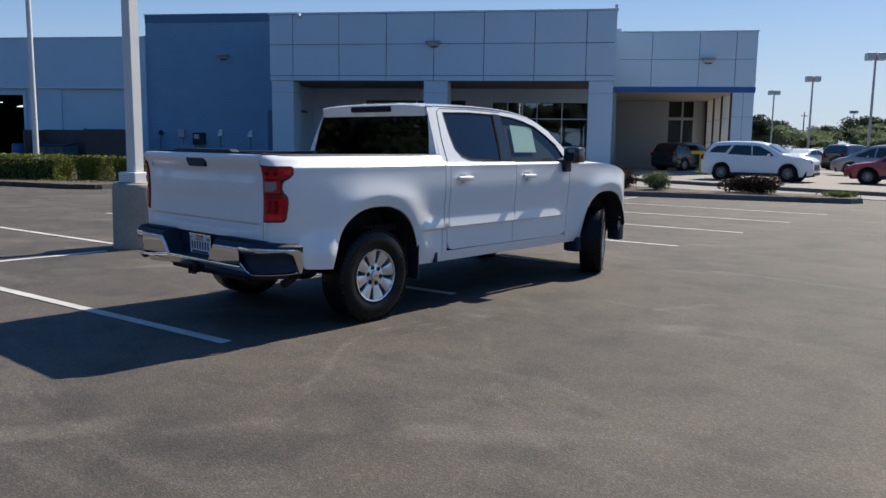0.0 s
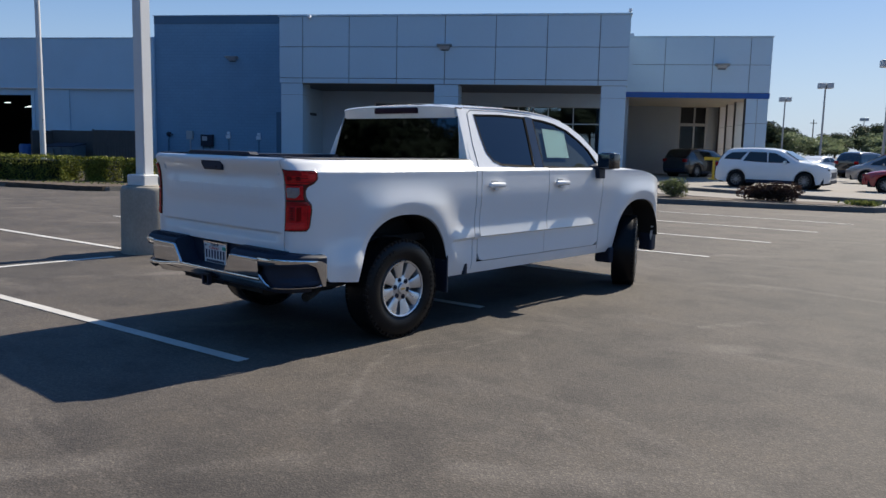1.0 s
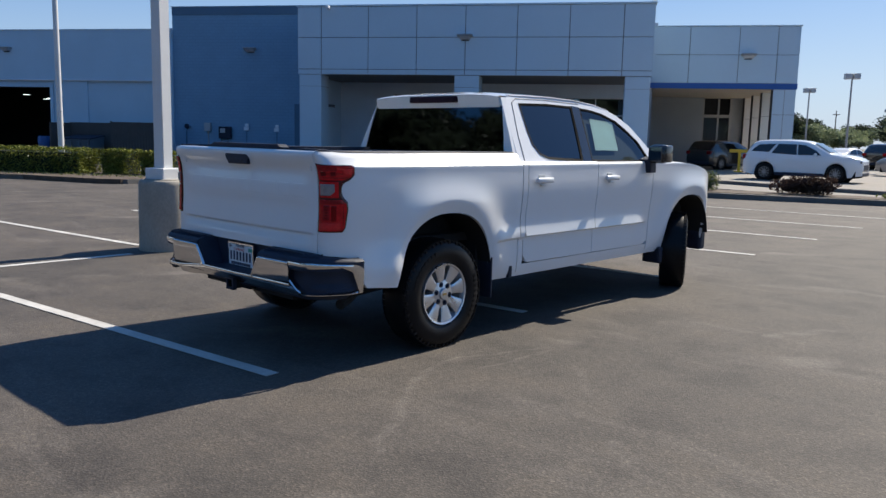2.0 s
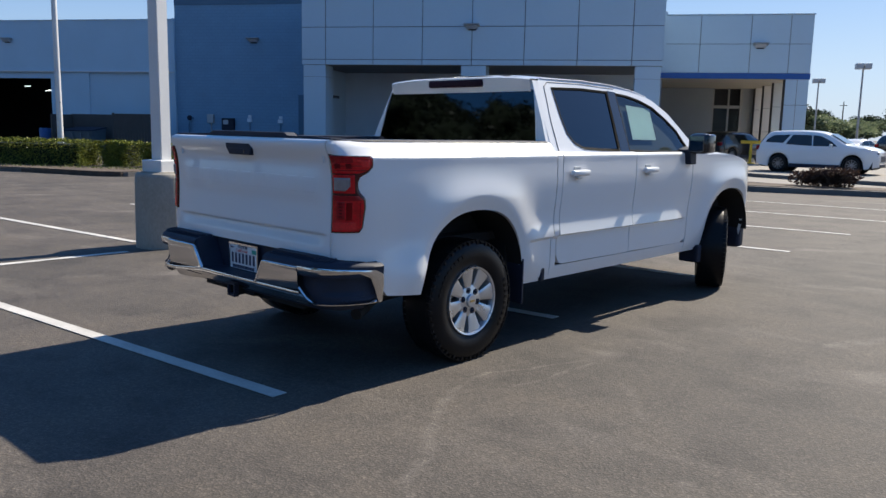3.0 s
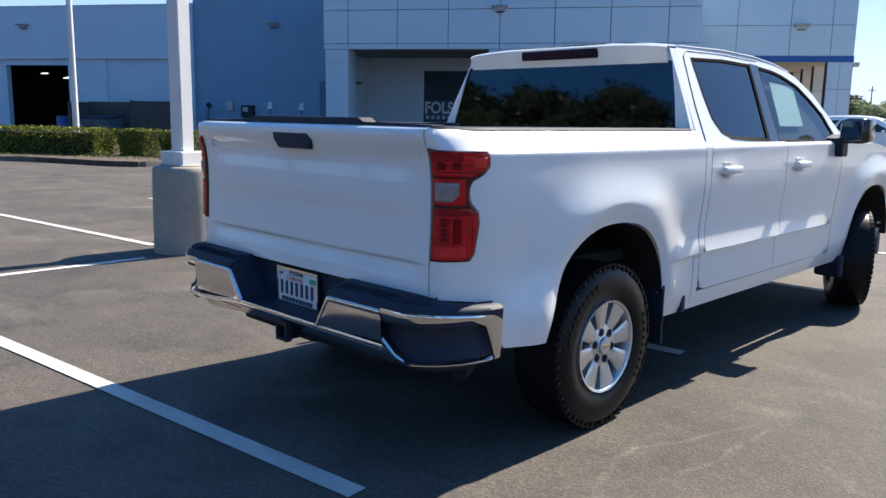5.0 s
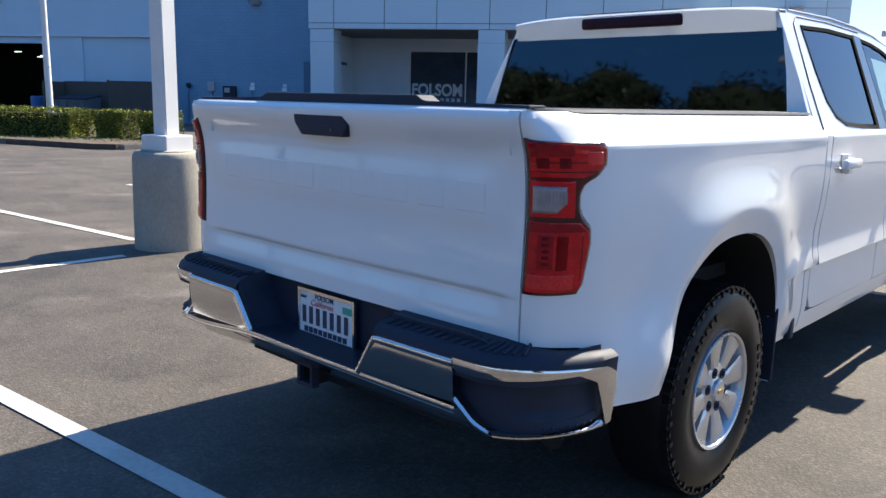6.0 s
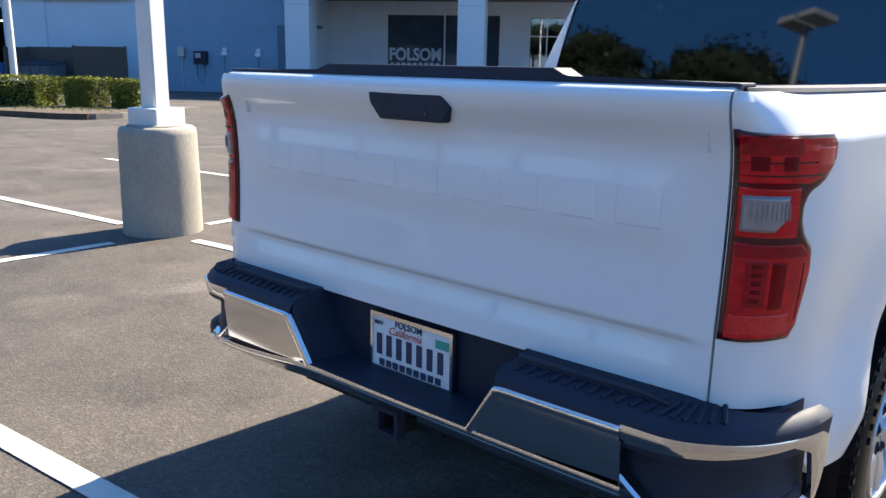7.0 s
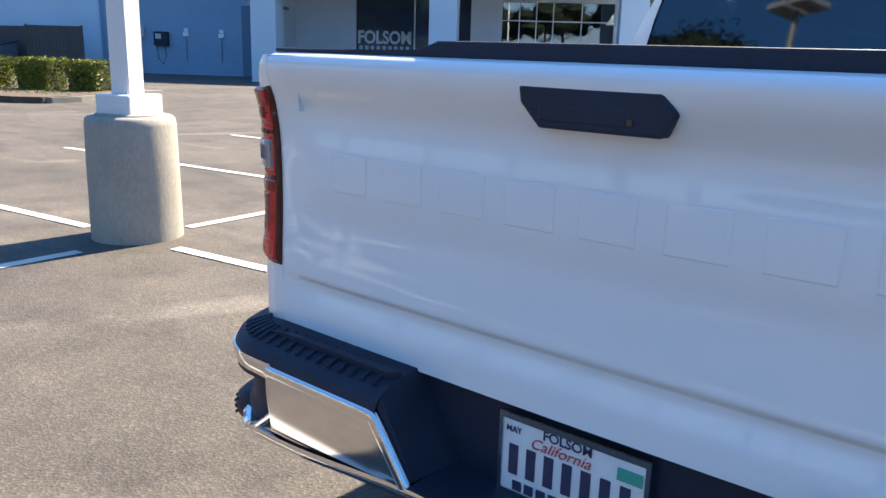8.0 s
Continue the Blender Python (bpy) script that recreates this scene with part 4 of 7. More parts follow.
for right in (True, False):
    ys = sorted({*[-1.058 + 0.298 * (1 - math.cos(math.pi / 2 * i / 26)) for i in range(27)], *spread(-0.76, -0.475, 8), *arch_ys(RC, 0.5079), *spread(0.55, 0.885, 12)})
    bed = side_panel("bed_side", ys, bed_low, bed_high, 40, truck, right)
    # rail cap
    sg = 1 if right else -1
    bm = bmesh.new()
    rows = []
    for y in spread(-1.045, 0.86, 40):
        xo = side_x(max(y, -1.045), 1.40, sg)
        rows.append([(sg * (xo - 0.020), y, 1.4225), (sg * (xo - 0.026), y, 1.431), (sg * (xo - 0.10), y, 1.434), (sg * (xo - 0.16), y, 1.43), (sg * (xo - 0.165), y, 1.33)])
    sheet(bm, rows)
    part("rail_cap", bm, M_BLACK, bed, "black plastic bed rail cap", smooth=50)
    bm = bmesh.new()
    sheet(bm, [[(sg * (side_x(y, 1.424, sg) - 0.001), tail_y(y, 1.424), 1.4238), (sg * 0.79, tail_y(y, 1.424), 1.4238), (sg * 0.79, tail_y(y, 1.424) + 0.01, 1.30)] for y in [-1.057 + 0.012 * q for q in range(12)]])
    part("rail_corner", bm, M_PAINT, bed, smooth=40)
    part("bed_inner_wall", boxes((*sorted((sg * 0.78, sg * 0.80)), -1.02, 0.86, 1.07, 1.36)), M_PAINT, bed)
    side_panel("cab_corner", spread(0.895, 0.955, 3), flat(0.46), flat(1.36), 34, truck, right)
    rd = side_panel("rear_door", spread(0.963, 1.985, 24), lambda y: lerp_table(y, [(0.963, 0.60), (0.98, 0.545), (1.03, 0.53), (1.9, 0.527), (1.985, 0.53)]), flat(1.355), 40, truck, right)
    fd = side_panel("front_door", spread(1.993, 2.985, 24), lambda y: lerp_table(y, [(1.993, 0.53), (2.9, 0.525), (2.985, 0.56)]), flat(1.350), 40, truck, right)
    side_panel("rocker", spread(0.56, 3.28, 30), flat(0.425), flat(0.522), 6, truck, right, off=-0.006)
    # front wing
    def fen_low(y):
        u = y - FC
        if abs(u) < 0.5079:
            return max(arch_z(u), 0.44)
        return lerp_table(y, [(2.99, 0.47), (FC - 0.51, 0.44), (FC + 0.508, 0.46), (FC + 0.515, 0.50), (4.40, 0.60), (4.55, 0.66)])
    def fen_high(y):
        return smooth_table(y, [(2.99, 1.355), (3.2, 1.352), (3.6, 1.335), (3.95, 1.30), (4.2, 1.235), (4.40, 1.14), (4.55, 1.06)])
    ys = sorted({*spread(2.995, FC - 0.5079, 6), *arch_ys(FC, 0.5079), *spread(FC + 0.5079, 4.545, 12)})
    side_panel("front_wing", ys, fen_low, fen_high, 36, truck, right)

    # door handles
    for y, door in ((1.135, rd), (2.175, fd)):
        x = side_x(y, 1.2)
        h = part("door_handle", rbox(*sorted((sg * (x + 0.022), sg * (x + 0.055))), y - 0.115, y + 0.105, 1.185, 1.228, 0.014, 3), M_PAINT, door, "white pull handle", smooth=40)
        # flat grey patch stands in for the shade in the body-coloured cup
        part("handle_cup", rbox(*sorted((sg * (x - 0.004), sg * (x + 0.004))), y - 0.045, y + 0.04, 1.20, 1.248, 0.003), M_LAMPGREY, h)
        part("handle_foot", rbox(*sorted((sg * (x - 0.01), sg * (x + 0.03))), y + 0.055, y + 0.10, 1.185, 1.228, 0.008), M_PAINT, h)
        part("lock_cap", rbox(*sorted((sg * (x + 0.0), sg * (x + 0.035))), y - 0.03, y + 0.03, 1.160, 1.186, 0.008), M_PAINT, h)

# ---- cab upper ----
cab = part("cab_core", boxes((-0.90, 0.90, 0.93, 3.2, 0.55, 1.30)), M_INTERIOR, truck, "dark cabin")


def cab_x(z):
    return 0.958 - (z - 1.36) * 0.424


R_WIN = [(1.11, 1.825), (1.115, 1.62), (1.135, 1.49), (1.20, 1.415), (1.31, 1.378), (1.55, 1.366), (1.80, 1.362), (1.84, 1.60), (1.875, 1.832), (1.5, 1.838)]
F_WIN = [(2.00, 1.824), (1.955, 1.355), (2.35, 1.346), (2.72, 1.342), (2.98, 1.365), (2.86, 1.535), (2.72, 1.635), (2.56, 1.725), (2.35, 1.785), (2.18, 1.812)]
OUTER = [(0.885, 1.355), (0.90, 1.60), (0.955, 1.86), (0.99, 1.888), (1.55, 1.898), (1.95, 1.888), (2.2, 1.868), (2.42, 1.835), (2.60, 1.785), (2.80, 1.685), (2.97, 1.54), (3.12, 1.40), (3.16, 1.345), (2.0, 1.335)]


def shrink(pts, k):
    """Outline moved inwards by k."""
    n = len(pts)
    area = sum(pts[i][0] * pts[(i + 1) % n][1] - pts[(i + 1) % n][0] * pts[i][1] for i in range(n))
    sg = 1 if area > 0 else -1
    out = []
    for i in range(n):
        p0, p1, p2 = Vector(pts[i - 1]), Vector(pts[i]), Vector(pts[(i + 1) % n])
        d1, d2 = (p1 - p0).normalized(), (p2 - p1).normalized()
        nrm = Vector((-(d1 + d2).y, (d1 + d2).x)).normalized() * sg
        cosv = max(nrm.dot(Vector((-d1.y, d1.x)) * sg), 0.4)
        out.append(tuple(p1 + nrm * k / cosv))
    return out


def ring(outer, inner, sg, off_o, off_i, name, material, parent, label=""):
    bm = bmesh.new()
    sheet(bm, [[(sg * (cab_x(z) + off_o), y, z) for y, z in outer + outer[:1]], [(sg * (cab_x(z) + off_i), y, z) for y, z in inner + inner[:1]]])
    edge = [e for e in bm.edges if e.is_boundary]
    ext = bmesh.ops.extrude_edge_only(bm, edges=edge)
    for v in ext["geom"]:
        if isinstance(v, bmesh.types.BMVert):
            v.co.x -= sg * 0.025
    return part(name, bm, material, parent, label, smooth=40)


def fill(loops, name, material, parent, fn, thick=0.0, label="", face=None):
    """A flat outline with holes, laid on a surface by fn."""
    bm = bmesh.new()
    for lp in loops:
        vs = [bm.verts.new((0, y, z)) for y, z in lp]
        for i in range(len(vs)):
            bm.edges.new((vs[i], vs[(i + 1) % len(vs)]))
    bmesh.ops.triangle_fill(bm, edges=list(bm.edges), use_beauty=True, normal=(1, 0, 0))
    for v in bm.verts:
        v.co = Vector(fn(v.co.y, v.co.z))
    if thick:
        ext = bmesh.ops.extrude_edge_only(bm, edges=[e for e in bm.edges if e.is_boundary])
        for v in ext["geom"]:
            if isinstance(v, bmesh.types.BMVert):
                v.co.x -= math.copysign(thick, v.co.x)
    return part(name, bm, material, parent, label, face=face)


for sg in (1, -1):
    fill([OUTER, R_WIN, F_WIN], "cab_side", M_PAINT, truck, lambda y, z: (sg * cab_x(z), y, z), 0.03)
    for win, nm in ((R_WIN, "rear"), (F_WIN, "front")):
        tr = ring(shrink(win, -0.005), shrink(win, 0.012), sg, 0.005, 0.001, "window_trim", M_TRIM, truck, "black rubber window surround")
        g = fill([shrink(win, 0.015)], "side_window", M_DARKGLASS if nm == "rear" or sg < 0 else M_SIDEGLASS, tr, lambda y, z: (sg * (cab_x(z) - 0.006), y, z), 0, "tinted side glass" if nm == "rear" else "clear side glass", (sg, 0, 0))
        g.visible_shadow = False
    # black pillar cover between the side windows and quarter strip
    fill([[(1.815, 1.352), (1.95, 1.348), (1.998, 1.835), (1.885, 1.842)]], "pillar_cover", M_GLOSSBLACK, truck, lambda y, z: (sg * (cab_x(z) + 0.004), y, z), 0.01)
    # drip rail
    bm = bmesh.new()
    tube(bm, [(sg * (cab_x(1.885) + 0.0), 1.0, 1.888), (sg * 0.735, 1.55, 1.90), (sg * 0.738, 1.95, 1.89), (sg * 0.745, 2.25, 1.865), (sg * 0.76, 2.5, 1.82)], 0.005, 6)
    part("drip_rail", bm, M_PAINT, truck, smooth=40)
    # door seams in the upper frame
    for pts in ([(0.965, 1.355), (0.975, 1.56), (1.02, 1.83), (1.08, 1.866), (1.5, 1.874), (2.0, 1.862)],):
        bm = bmesh.new()
        tube(bm, [(sg * (cab_x(z) + 0.0005), y, z) for y, z in pts], 0.004, 4)
        part("door_seam", bm, M_BLACK, truck)


def roof_side(y):
    return smooth_table(y, [(0.93, 1.875), (1.0, 1.89), (1.55, 1.90), (1.95, 1.89), (2.2, 1.87), (2.42, 1.837), (2.60, 1.787)])


bm = bmesh.new()
rows = []
for y in spread(0.90, 2.35, 30):
    zs = roof_side(max(y, 0.95))
    row = []
    for i in range(25):
        f = -1 + 2 * i / 24
        crown = 0.035 * (1 - abs(f) ** 4) - 0.006 * math.exp(-((abs(f) - 0.55) / 0.08) ** 2)
        row.append((f * (cab_x(zs) - 0.002), y, zs + crown))
    rows.append(row)
sheet(bm, rows)
roof = part("roof", bm, M_PAINT, truck, smooth=40)
# rear roof lip and brake light
bm = bmesh.new()
rows = []
for i in range(25):
    f = -1 + 2 * i / 24
    x = f * 0.735
    bow = 0.025 * (1 - abs(f) ** 4)
    rows.append([(x, 0.955, 1.884 + bow), (x, 0.895, 1.884 + bow), (x, 0.875, 1.872 + bow), (x, 0.885, 1.835 + bow * 0.6), (x, 0.90, 1.79)])
sheet(bm, rows)
part("roof_lip", bm, M_PAINT, roof, smooth=50)
bl_ = part("brake_light", rbox(-0.285, 0.285, 0.862, 0.90, 1.832, 1.888, 0.012), M_BRAKE, roof, "high dark-red brake light strip")
part("lens", rbox(-0.26, -0.13, 0.857, 0.865, 1.842, 1.878, 0.003), M_BRAKE, bl_)
part("lens", rbox(0.13, 0.26, 0.857, 0.865, 1.842, 1.878, 0.003), M_BRAKE, bl_)


def back_y(z):
    return 0.82 + (z - 1.36) * 0.17


# cab back wall with its window opening
BACKO = [(-0.955, 1.355), (0.955, 1.355), (0.87, 1.57), (0.735, 1.87), (-0.735, 1.87), (-0.87, 1.57)]
BACKW = [(-0.845, 1.402), (0.845, 1.402), (0.81, 1.60), (0.762, 1.80), (0.72, 1.808), (-0.72, 1.808), (-0.762, 1.80), (-0.81, 1.60)]


def on_back(off):
    return lambda a, z: (a, back_y(z) + off + 0.10 * max(abs(a) - 0.78, 0), z)


fill([BACKO, BACKW], "cab_back", M_PAINT, truck, on_back(0))
for sg in (1, -1):
    bm = bmesh.new()
    sheet(bm, [[(sg * 0.955, back_y(1.355) + 0.0175, 1.355), (sg * 0.955, 0.90, 1.355)], [(sg * 0.87, back_y(1.57) + 0.009, 1.57), (sg * cab_x(1.6), 0.905, 1.60)], [(sg * 0.735, back_y(1.87), 1.87), (sg * cab_x(1.87), 0.965, 1.87)]])
    part("cab_corner_upper", bm, M_PAINT, truck, smooth=50)
bg = fill([BACKW], "rear_window", M_DARKGLASS, truck, lambda a, z: (a, back_y(z) + 0.012, z), 0, "dark tinted rear window", (0, -1, 0))
bg.visible_shadow = False
part("cab_back_lower", boxes((-0.93, 0.93, 0.87, 0.93, 0.5, 1.37)), M_PAINT, truck)
bm = bmesh.new()
tube(bm, [(-0.70, 0.80, 1.405), (0.70, 0.80, 1.405)], 0.008, 6)
part("window_seal", bm, M_BLACK, truck)
# windscreen and cowl
bm = bmesh.new()
sheet(bm, [[(f * 0.70, 2.35 - 0.06 * abs(f), 1.862 - 0.02 * abs(f)) for f in (-1, -0.5, 0, 0.5, 1)], [(f * 0.80, 2.85 - 0.08 * abs(f), 1.62) for f in (-1, -0.5, 0, 0.5, 1)], [(f * 0.88, 3.28 - 0.12 * abs(f), 1.36) for f in (-1, -0.5, 0, 0.5, 1)]])
ws = part("windscreen", bm, M_SCREEN, truck, "clear windscreen", smooth=60, face=(0, 1, 1))
ws.visible_shadow = False
# bonnet and nose
bm = bmesh.new()
rows = []
for y in spread(3.0, 4.545, 20):
    ze = smooth_table(y, [(2.99, 1.35), (3.2, 1.345), (3.6, 1.33), (3.95, 1.297), (4.2, 1.235), (4.40, 1.14), (4.55, 1.06)])
    w = side_x(y, 1.34) - 0.06
    rows.append([(f * w, y + 0.08 * (1 - f * f), ze + 0.05 * (1 - abs(f) ** 3)) for f in [-1 + i / 8 for i in range(17)]])
sheet(bm, rows)
part("bonnet", bm, M_PAINT, truck, smooth=50)
part("grille", rbox(-0.72, 0.72, 4.50, 4.62, 0.62, 1.10, 0.03), M_BLACK, truck, "black grille")
part("front_bumper", rbox(-0.80, 0.80, 4.48, 4.68, 0.42, 0.66, 0.05), M_CHROME, truck, "chrome front bumper")
for sg in (1, -1):
    part("headlight", rbox(*sorted((sg * 0.60, sg * 0.80)), 4.36, 4.56, 0.86, 1.06, 0.03), M_CLEARLENS, truck)

for sg in (1, -1):
    part("air_dam", rbox(*sorted((sg * 0.74, sg * 0.92)), 4.33, 4.46, 0.34, 0.66, 0.03), M_BLACK, truck, "black lower air dam")

# ---- cabin inside ----
for sg in (1, -1):
    fill([shrink(OUTER, 0.02), shrink(R_WIN, -0.004), shrink(F_WIN, -0.004)], "door_lining", M_INTERIOR, truck, lambda y, z: (sg * (cab_x(z) - 0.034), y, z))
for x, y in ((-0.45, 2.0), (0.45, 2.0)):
    st = part("seat", rbox(x - 0.26, x + 0.26, y + 0.0, y + 0.20, 1.2, 1.58, 0.05), M_INTERIOR, truck)
    part("headrest", rbox(x - 0.13, x + 0.13, y + 0.02, y + 0.12, 1.60, 1.76, 0.04), M_INTERIOR, st)
part("rear_seat", rbox(-0.75, 0.75, 1.0, 1.18, 1.2, 1.52, 0.05), M_INTERIOR, truck)
part("dashboard", rbox(-0.82, 0.82, 2.75, 3.1, 1.1, 1.36, 0.05), M_INTERIOR, truck)
part("headliner", boxes((-0.66, 0.66, 1.0, 2.3, 1.83, 1.85)), M_INTERIOR, truck)
fill([[(2.14, 1.735), (2.52, 1.715), (2.47, 1.45), (2.08, 1.45)]], "window_sheet", M_PAPER, truck, lambda y, z: (cab_x(z) - 0.012, y, z), 0, "pale green price sheet inside the front window")

# ---- mirrors ----
for sg in (1, -1):
    mi = part("door_mirror", rbox(*sorted((sg * 1.03, sg * 1.215)), 2.80, 2.95, 1.335, 1.515, 0.05, 4), M_GLOSSBLACK, truck, "black door mirror", smooth=40)
    part("mirror_glass", rbox(*sorted((sg * 1.05, sg * 1.19)), 2.792, 2.802, 1.355, 1.495, 0.004), M_MIRROR, mi, "dark mirror glass")
    part("mirror_cap", rbox(*sorted((sg * 1.18, sg * 1.225)), 2.82, 2.965, 1.345, 1.51, 0.02, 3), M_GLOSSBLACK, mi, smooth=40)
    bm = bmesh.new()
    prism(bm, [(2.84, 1.24), (2.95, 1.24), (2.94, 1.40), (2.81, 1.37)], 'x', *sorted((sg * 0.94, sg * 1.06)))
    part("mirror_arm", bm, M_BLACK, mi, bevel=0.01)

# ---- tailgate ----
CREASE = [(0.765, 0.0), (0.82, 0.0018), (0.872, 0.0135), (0.886, 0.0135), (0.899, 0.0)]
gate = None
bm = bmesh.new()
rows = []
zs = sorted({*spread(0.765, 1.431, 60), 0.873, 0.877, 0.880, 0.883, 0.886, 0.889, 0.893, 0.898, 0.905})
for i in range(49):
    f = -1 + 2 * i / 48
    x = f * 0.855 - 0.024
    rows.append([(x, gate_y(f, z) + lerp_table(z, CREASE) * step01((0.97 - abs(f)) / 0.09), z) for z in zs])
sheet(bm, rows)
ext = bmesh.ops.extrude_edge_only(bm, edges=[e for e in bm.edges if e.is_boundary])
for v in ext["geom"]:
    if isinstance(v, bmesh.types.BMVert):
        v.co.y += 0.05
gate = part("tailgate", bm, M_PAINT, truck, "closed white tailgate with faint raised lettering", smooth=50)
for sg in (1, -1):
    x = 0.8315 if sg > 0 else 0.8795
    part("gate_seal", boxes((*sorted((sg * x, sg * (x + 0.004))), -1.05, -1.00, 0.77, 1.41)), M_UNDER, truck)
    # unseen box added to stop sunlight leaking through the gate gap
    part("gate_post", boxes((*sorted((sg * 0.79, sg * 0.815)), -1.01, -0.93, 0.78, 1.35)), M_UNDER, truck)
part("gate_inner", boxes((-0.855, 0.82, -1.02, -0.99, 0.8, 1.41)), M_PAINT, gate)
# top cap with raised middle
bm = bmesh.new()
prism(bm, [(-0.887, 1.428), (0.84, 1.428), (0.84, 1.440), (0.44, 1.440), (0.40, 1.463), (-0.40, 1.463), (-0.44, 1.440), (-0.887, 1.440)], 'y', -1.068, -0.99)
part("top_cap", bm, M_BLACK, gate, "black plastic top cap", bevel=0.005)
# raised plain blocks where the maker's lettering is
for i in range(9):
    x = -0.64 + i * 0.16
    bm = bmesh.new()
    rows = []
    across = [-0.055, -0.0522, *spread(-0.045, 0.045, 6), 0.0522, 0.055]
    heights = [1.125, 1.1278, *spread(1.135, 1.205, 5), 1.2122, 1.215]
    for dx in across:
        f = (x + dx + 0.024) / 0.855
        rows.append([(x + dx, gate_y(f, z) - (0.0004 if abs(dx) > 0.054 or z in (1.125, 1.215) else 0.0013), z) for z in heights])
    sheet(bm, rows)
    part("raised_block", bm, M_PAINT, gate, smooth=12)
# handle
bm = bmesh.new()
prism(bm, [(-0.134, 1.392), (0.136, 1.392), (0.164, 1.358), (0.140, 1.318), (-0.088, 1.318), (-0.128, 1.360)], 'y', -1.112, -1.05)
hd = part("gate_handle", bm, M_BLACK, gate, "black tailgate handle with camera", bevel=0.006)
part("handle_recess", rbox(-0.09, 0.08, -1.1135, -1.108, 1.33, 1.36, 0.004), M_BLACK, hd)
bm = bmesh.new()
lathe(bm, [(0.001, 0), (0.006, 0), (0.008, 0.008)], 12, 'y', pose(0.085, -1.115, 1.34))
part("camera_lens", bm, M_GLOSSBLACK, hd)

# ---- tail lights ----
LAMP = [(-0.005, 0.912), (-0.005, 1.352), (0.236, 1.350), (0.262, 1.330), (0.262, 1.280), (0.228, 1.248), (0.178, 1.228), (0.162, 1.200), (0.162, 1.165), (0.175, 1.138), (0.208, 1.108), (0.214, 1.06), (0.196, 0.94), (0.172, 0.912)]


def corner(sg, a, z, off=0.0):
    """A point a metres round the rear corner from the tailgate gap."""
    # plan curve of the corner at mid height
    n = 60
    acc, prev = 0.0, None
    for i in range(n + 1):
        y = -1.0579 + 0.41 * (1 - math.cos(math.pi / 2 * i / n))
        x = side_x(y, min(max(z, 0.95), 1.28), sg)
        p = Vector((x, y))
        if prev is not None:
            seg = (p - prev).length
            if acc + seg >= a or i == n:
                q = prev + (p - prev) * ((a - acc) / seg if seg else 0)
                nrm = Vector(((p - prev).y, -(p - prev).x)).normalized()
                q += nrm * off
                return (sg * q.x, tail_y(q.y, z), z)
            acc += seg
        prev = p


def lamp_shell(pts, sg, name, material, parent, off, thick, label="", n=14):
    """An outline round the corner: dense columns, cut by the outline."""
    bm = bmesh.new()
    zs = [p[1] for p in pts]
    z0, z1 = min(zs), max(zs)
    rows = []
    for j in range(49):
        z = z0 + (z1 - z0) * j / 48
        z = min(max(z, z0 + 1e-4), z1 - 1e-4)
        xs_ = []
        for k in range(len(pts)):
            (a0, b0), (a1, b1) = pts[k - 1], pts[k]
            if (b0 - z) * (b1 - z) < 0:
                xs_.append(a0 + (a1 - a0) * (z - b0) / (b1 - b0))
        lo, hi = min(xs_), max(xs_)
        row = []
        for i in range(n + 1):
            f = i / n
            edge = min(f, 1 - f, j / 48 * 1.2, (1 - j / 48) * 1.2)
            o = off - (0.007 if thick > 0.01 else 0.0018) * max(0, 1 - edge / 0.06) ** 2
            row.append(corner(sg, 0.93 * (lo + (hi - lo) * f), z, o))
        rows.append(row)
    sheet(bm, rows)
    ext = bmesh.ops.extrude_edge_only(bm, edges=[e for e in bm.edges if e.is_boundary])
    c = Vector((sg * 0.75, -0.75, 1.1))
    for v in ext["geom"]:
        if isinstance(v, bmesh.types.BMVert):
            d = (c - v.co)
            d.z = 0
            v.co += d.normalized() * thick
    return part(name, bm, material, parent, label, smooth=50)


def lamp_box(a0, a1, z0, z1):
    return [(a0, z0), (a0, z1), (a1, z1), (a1, z0)]


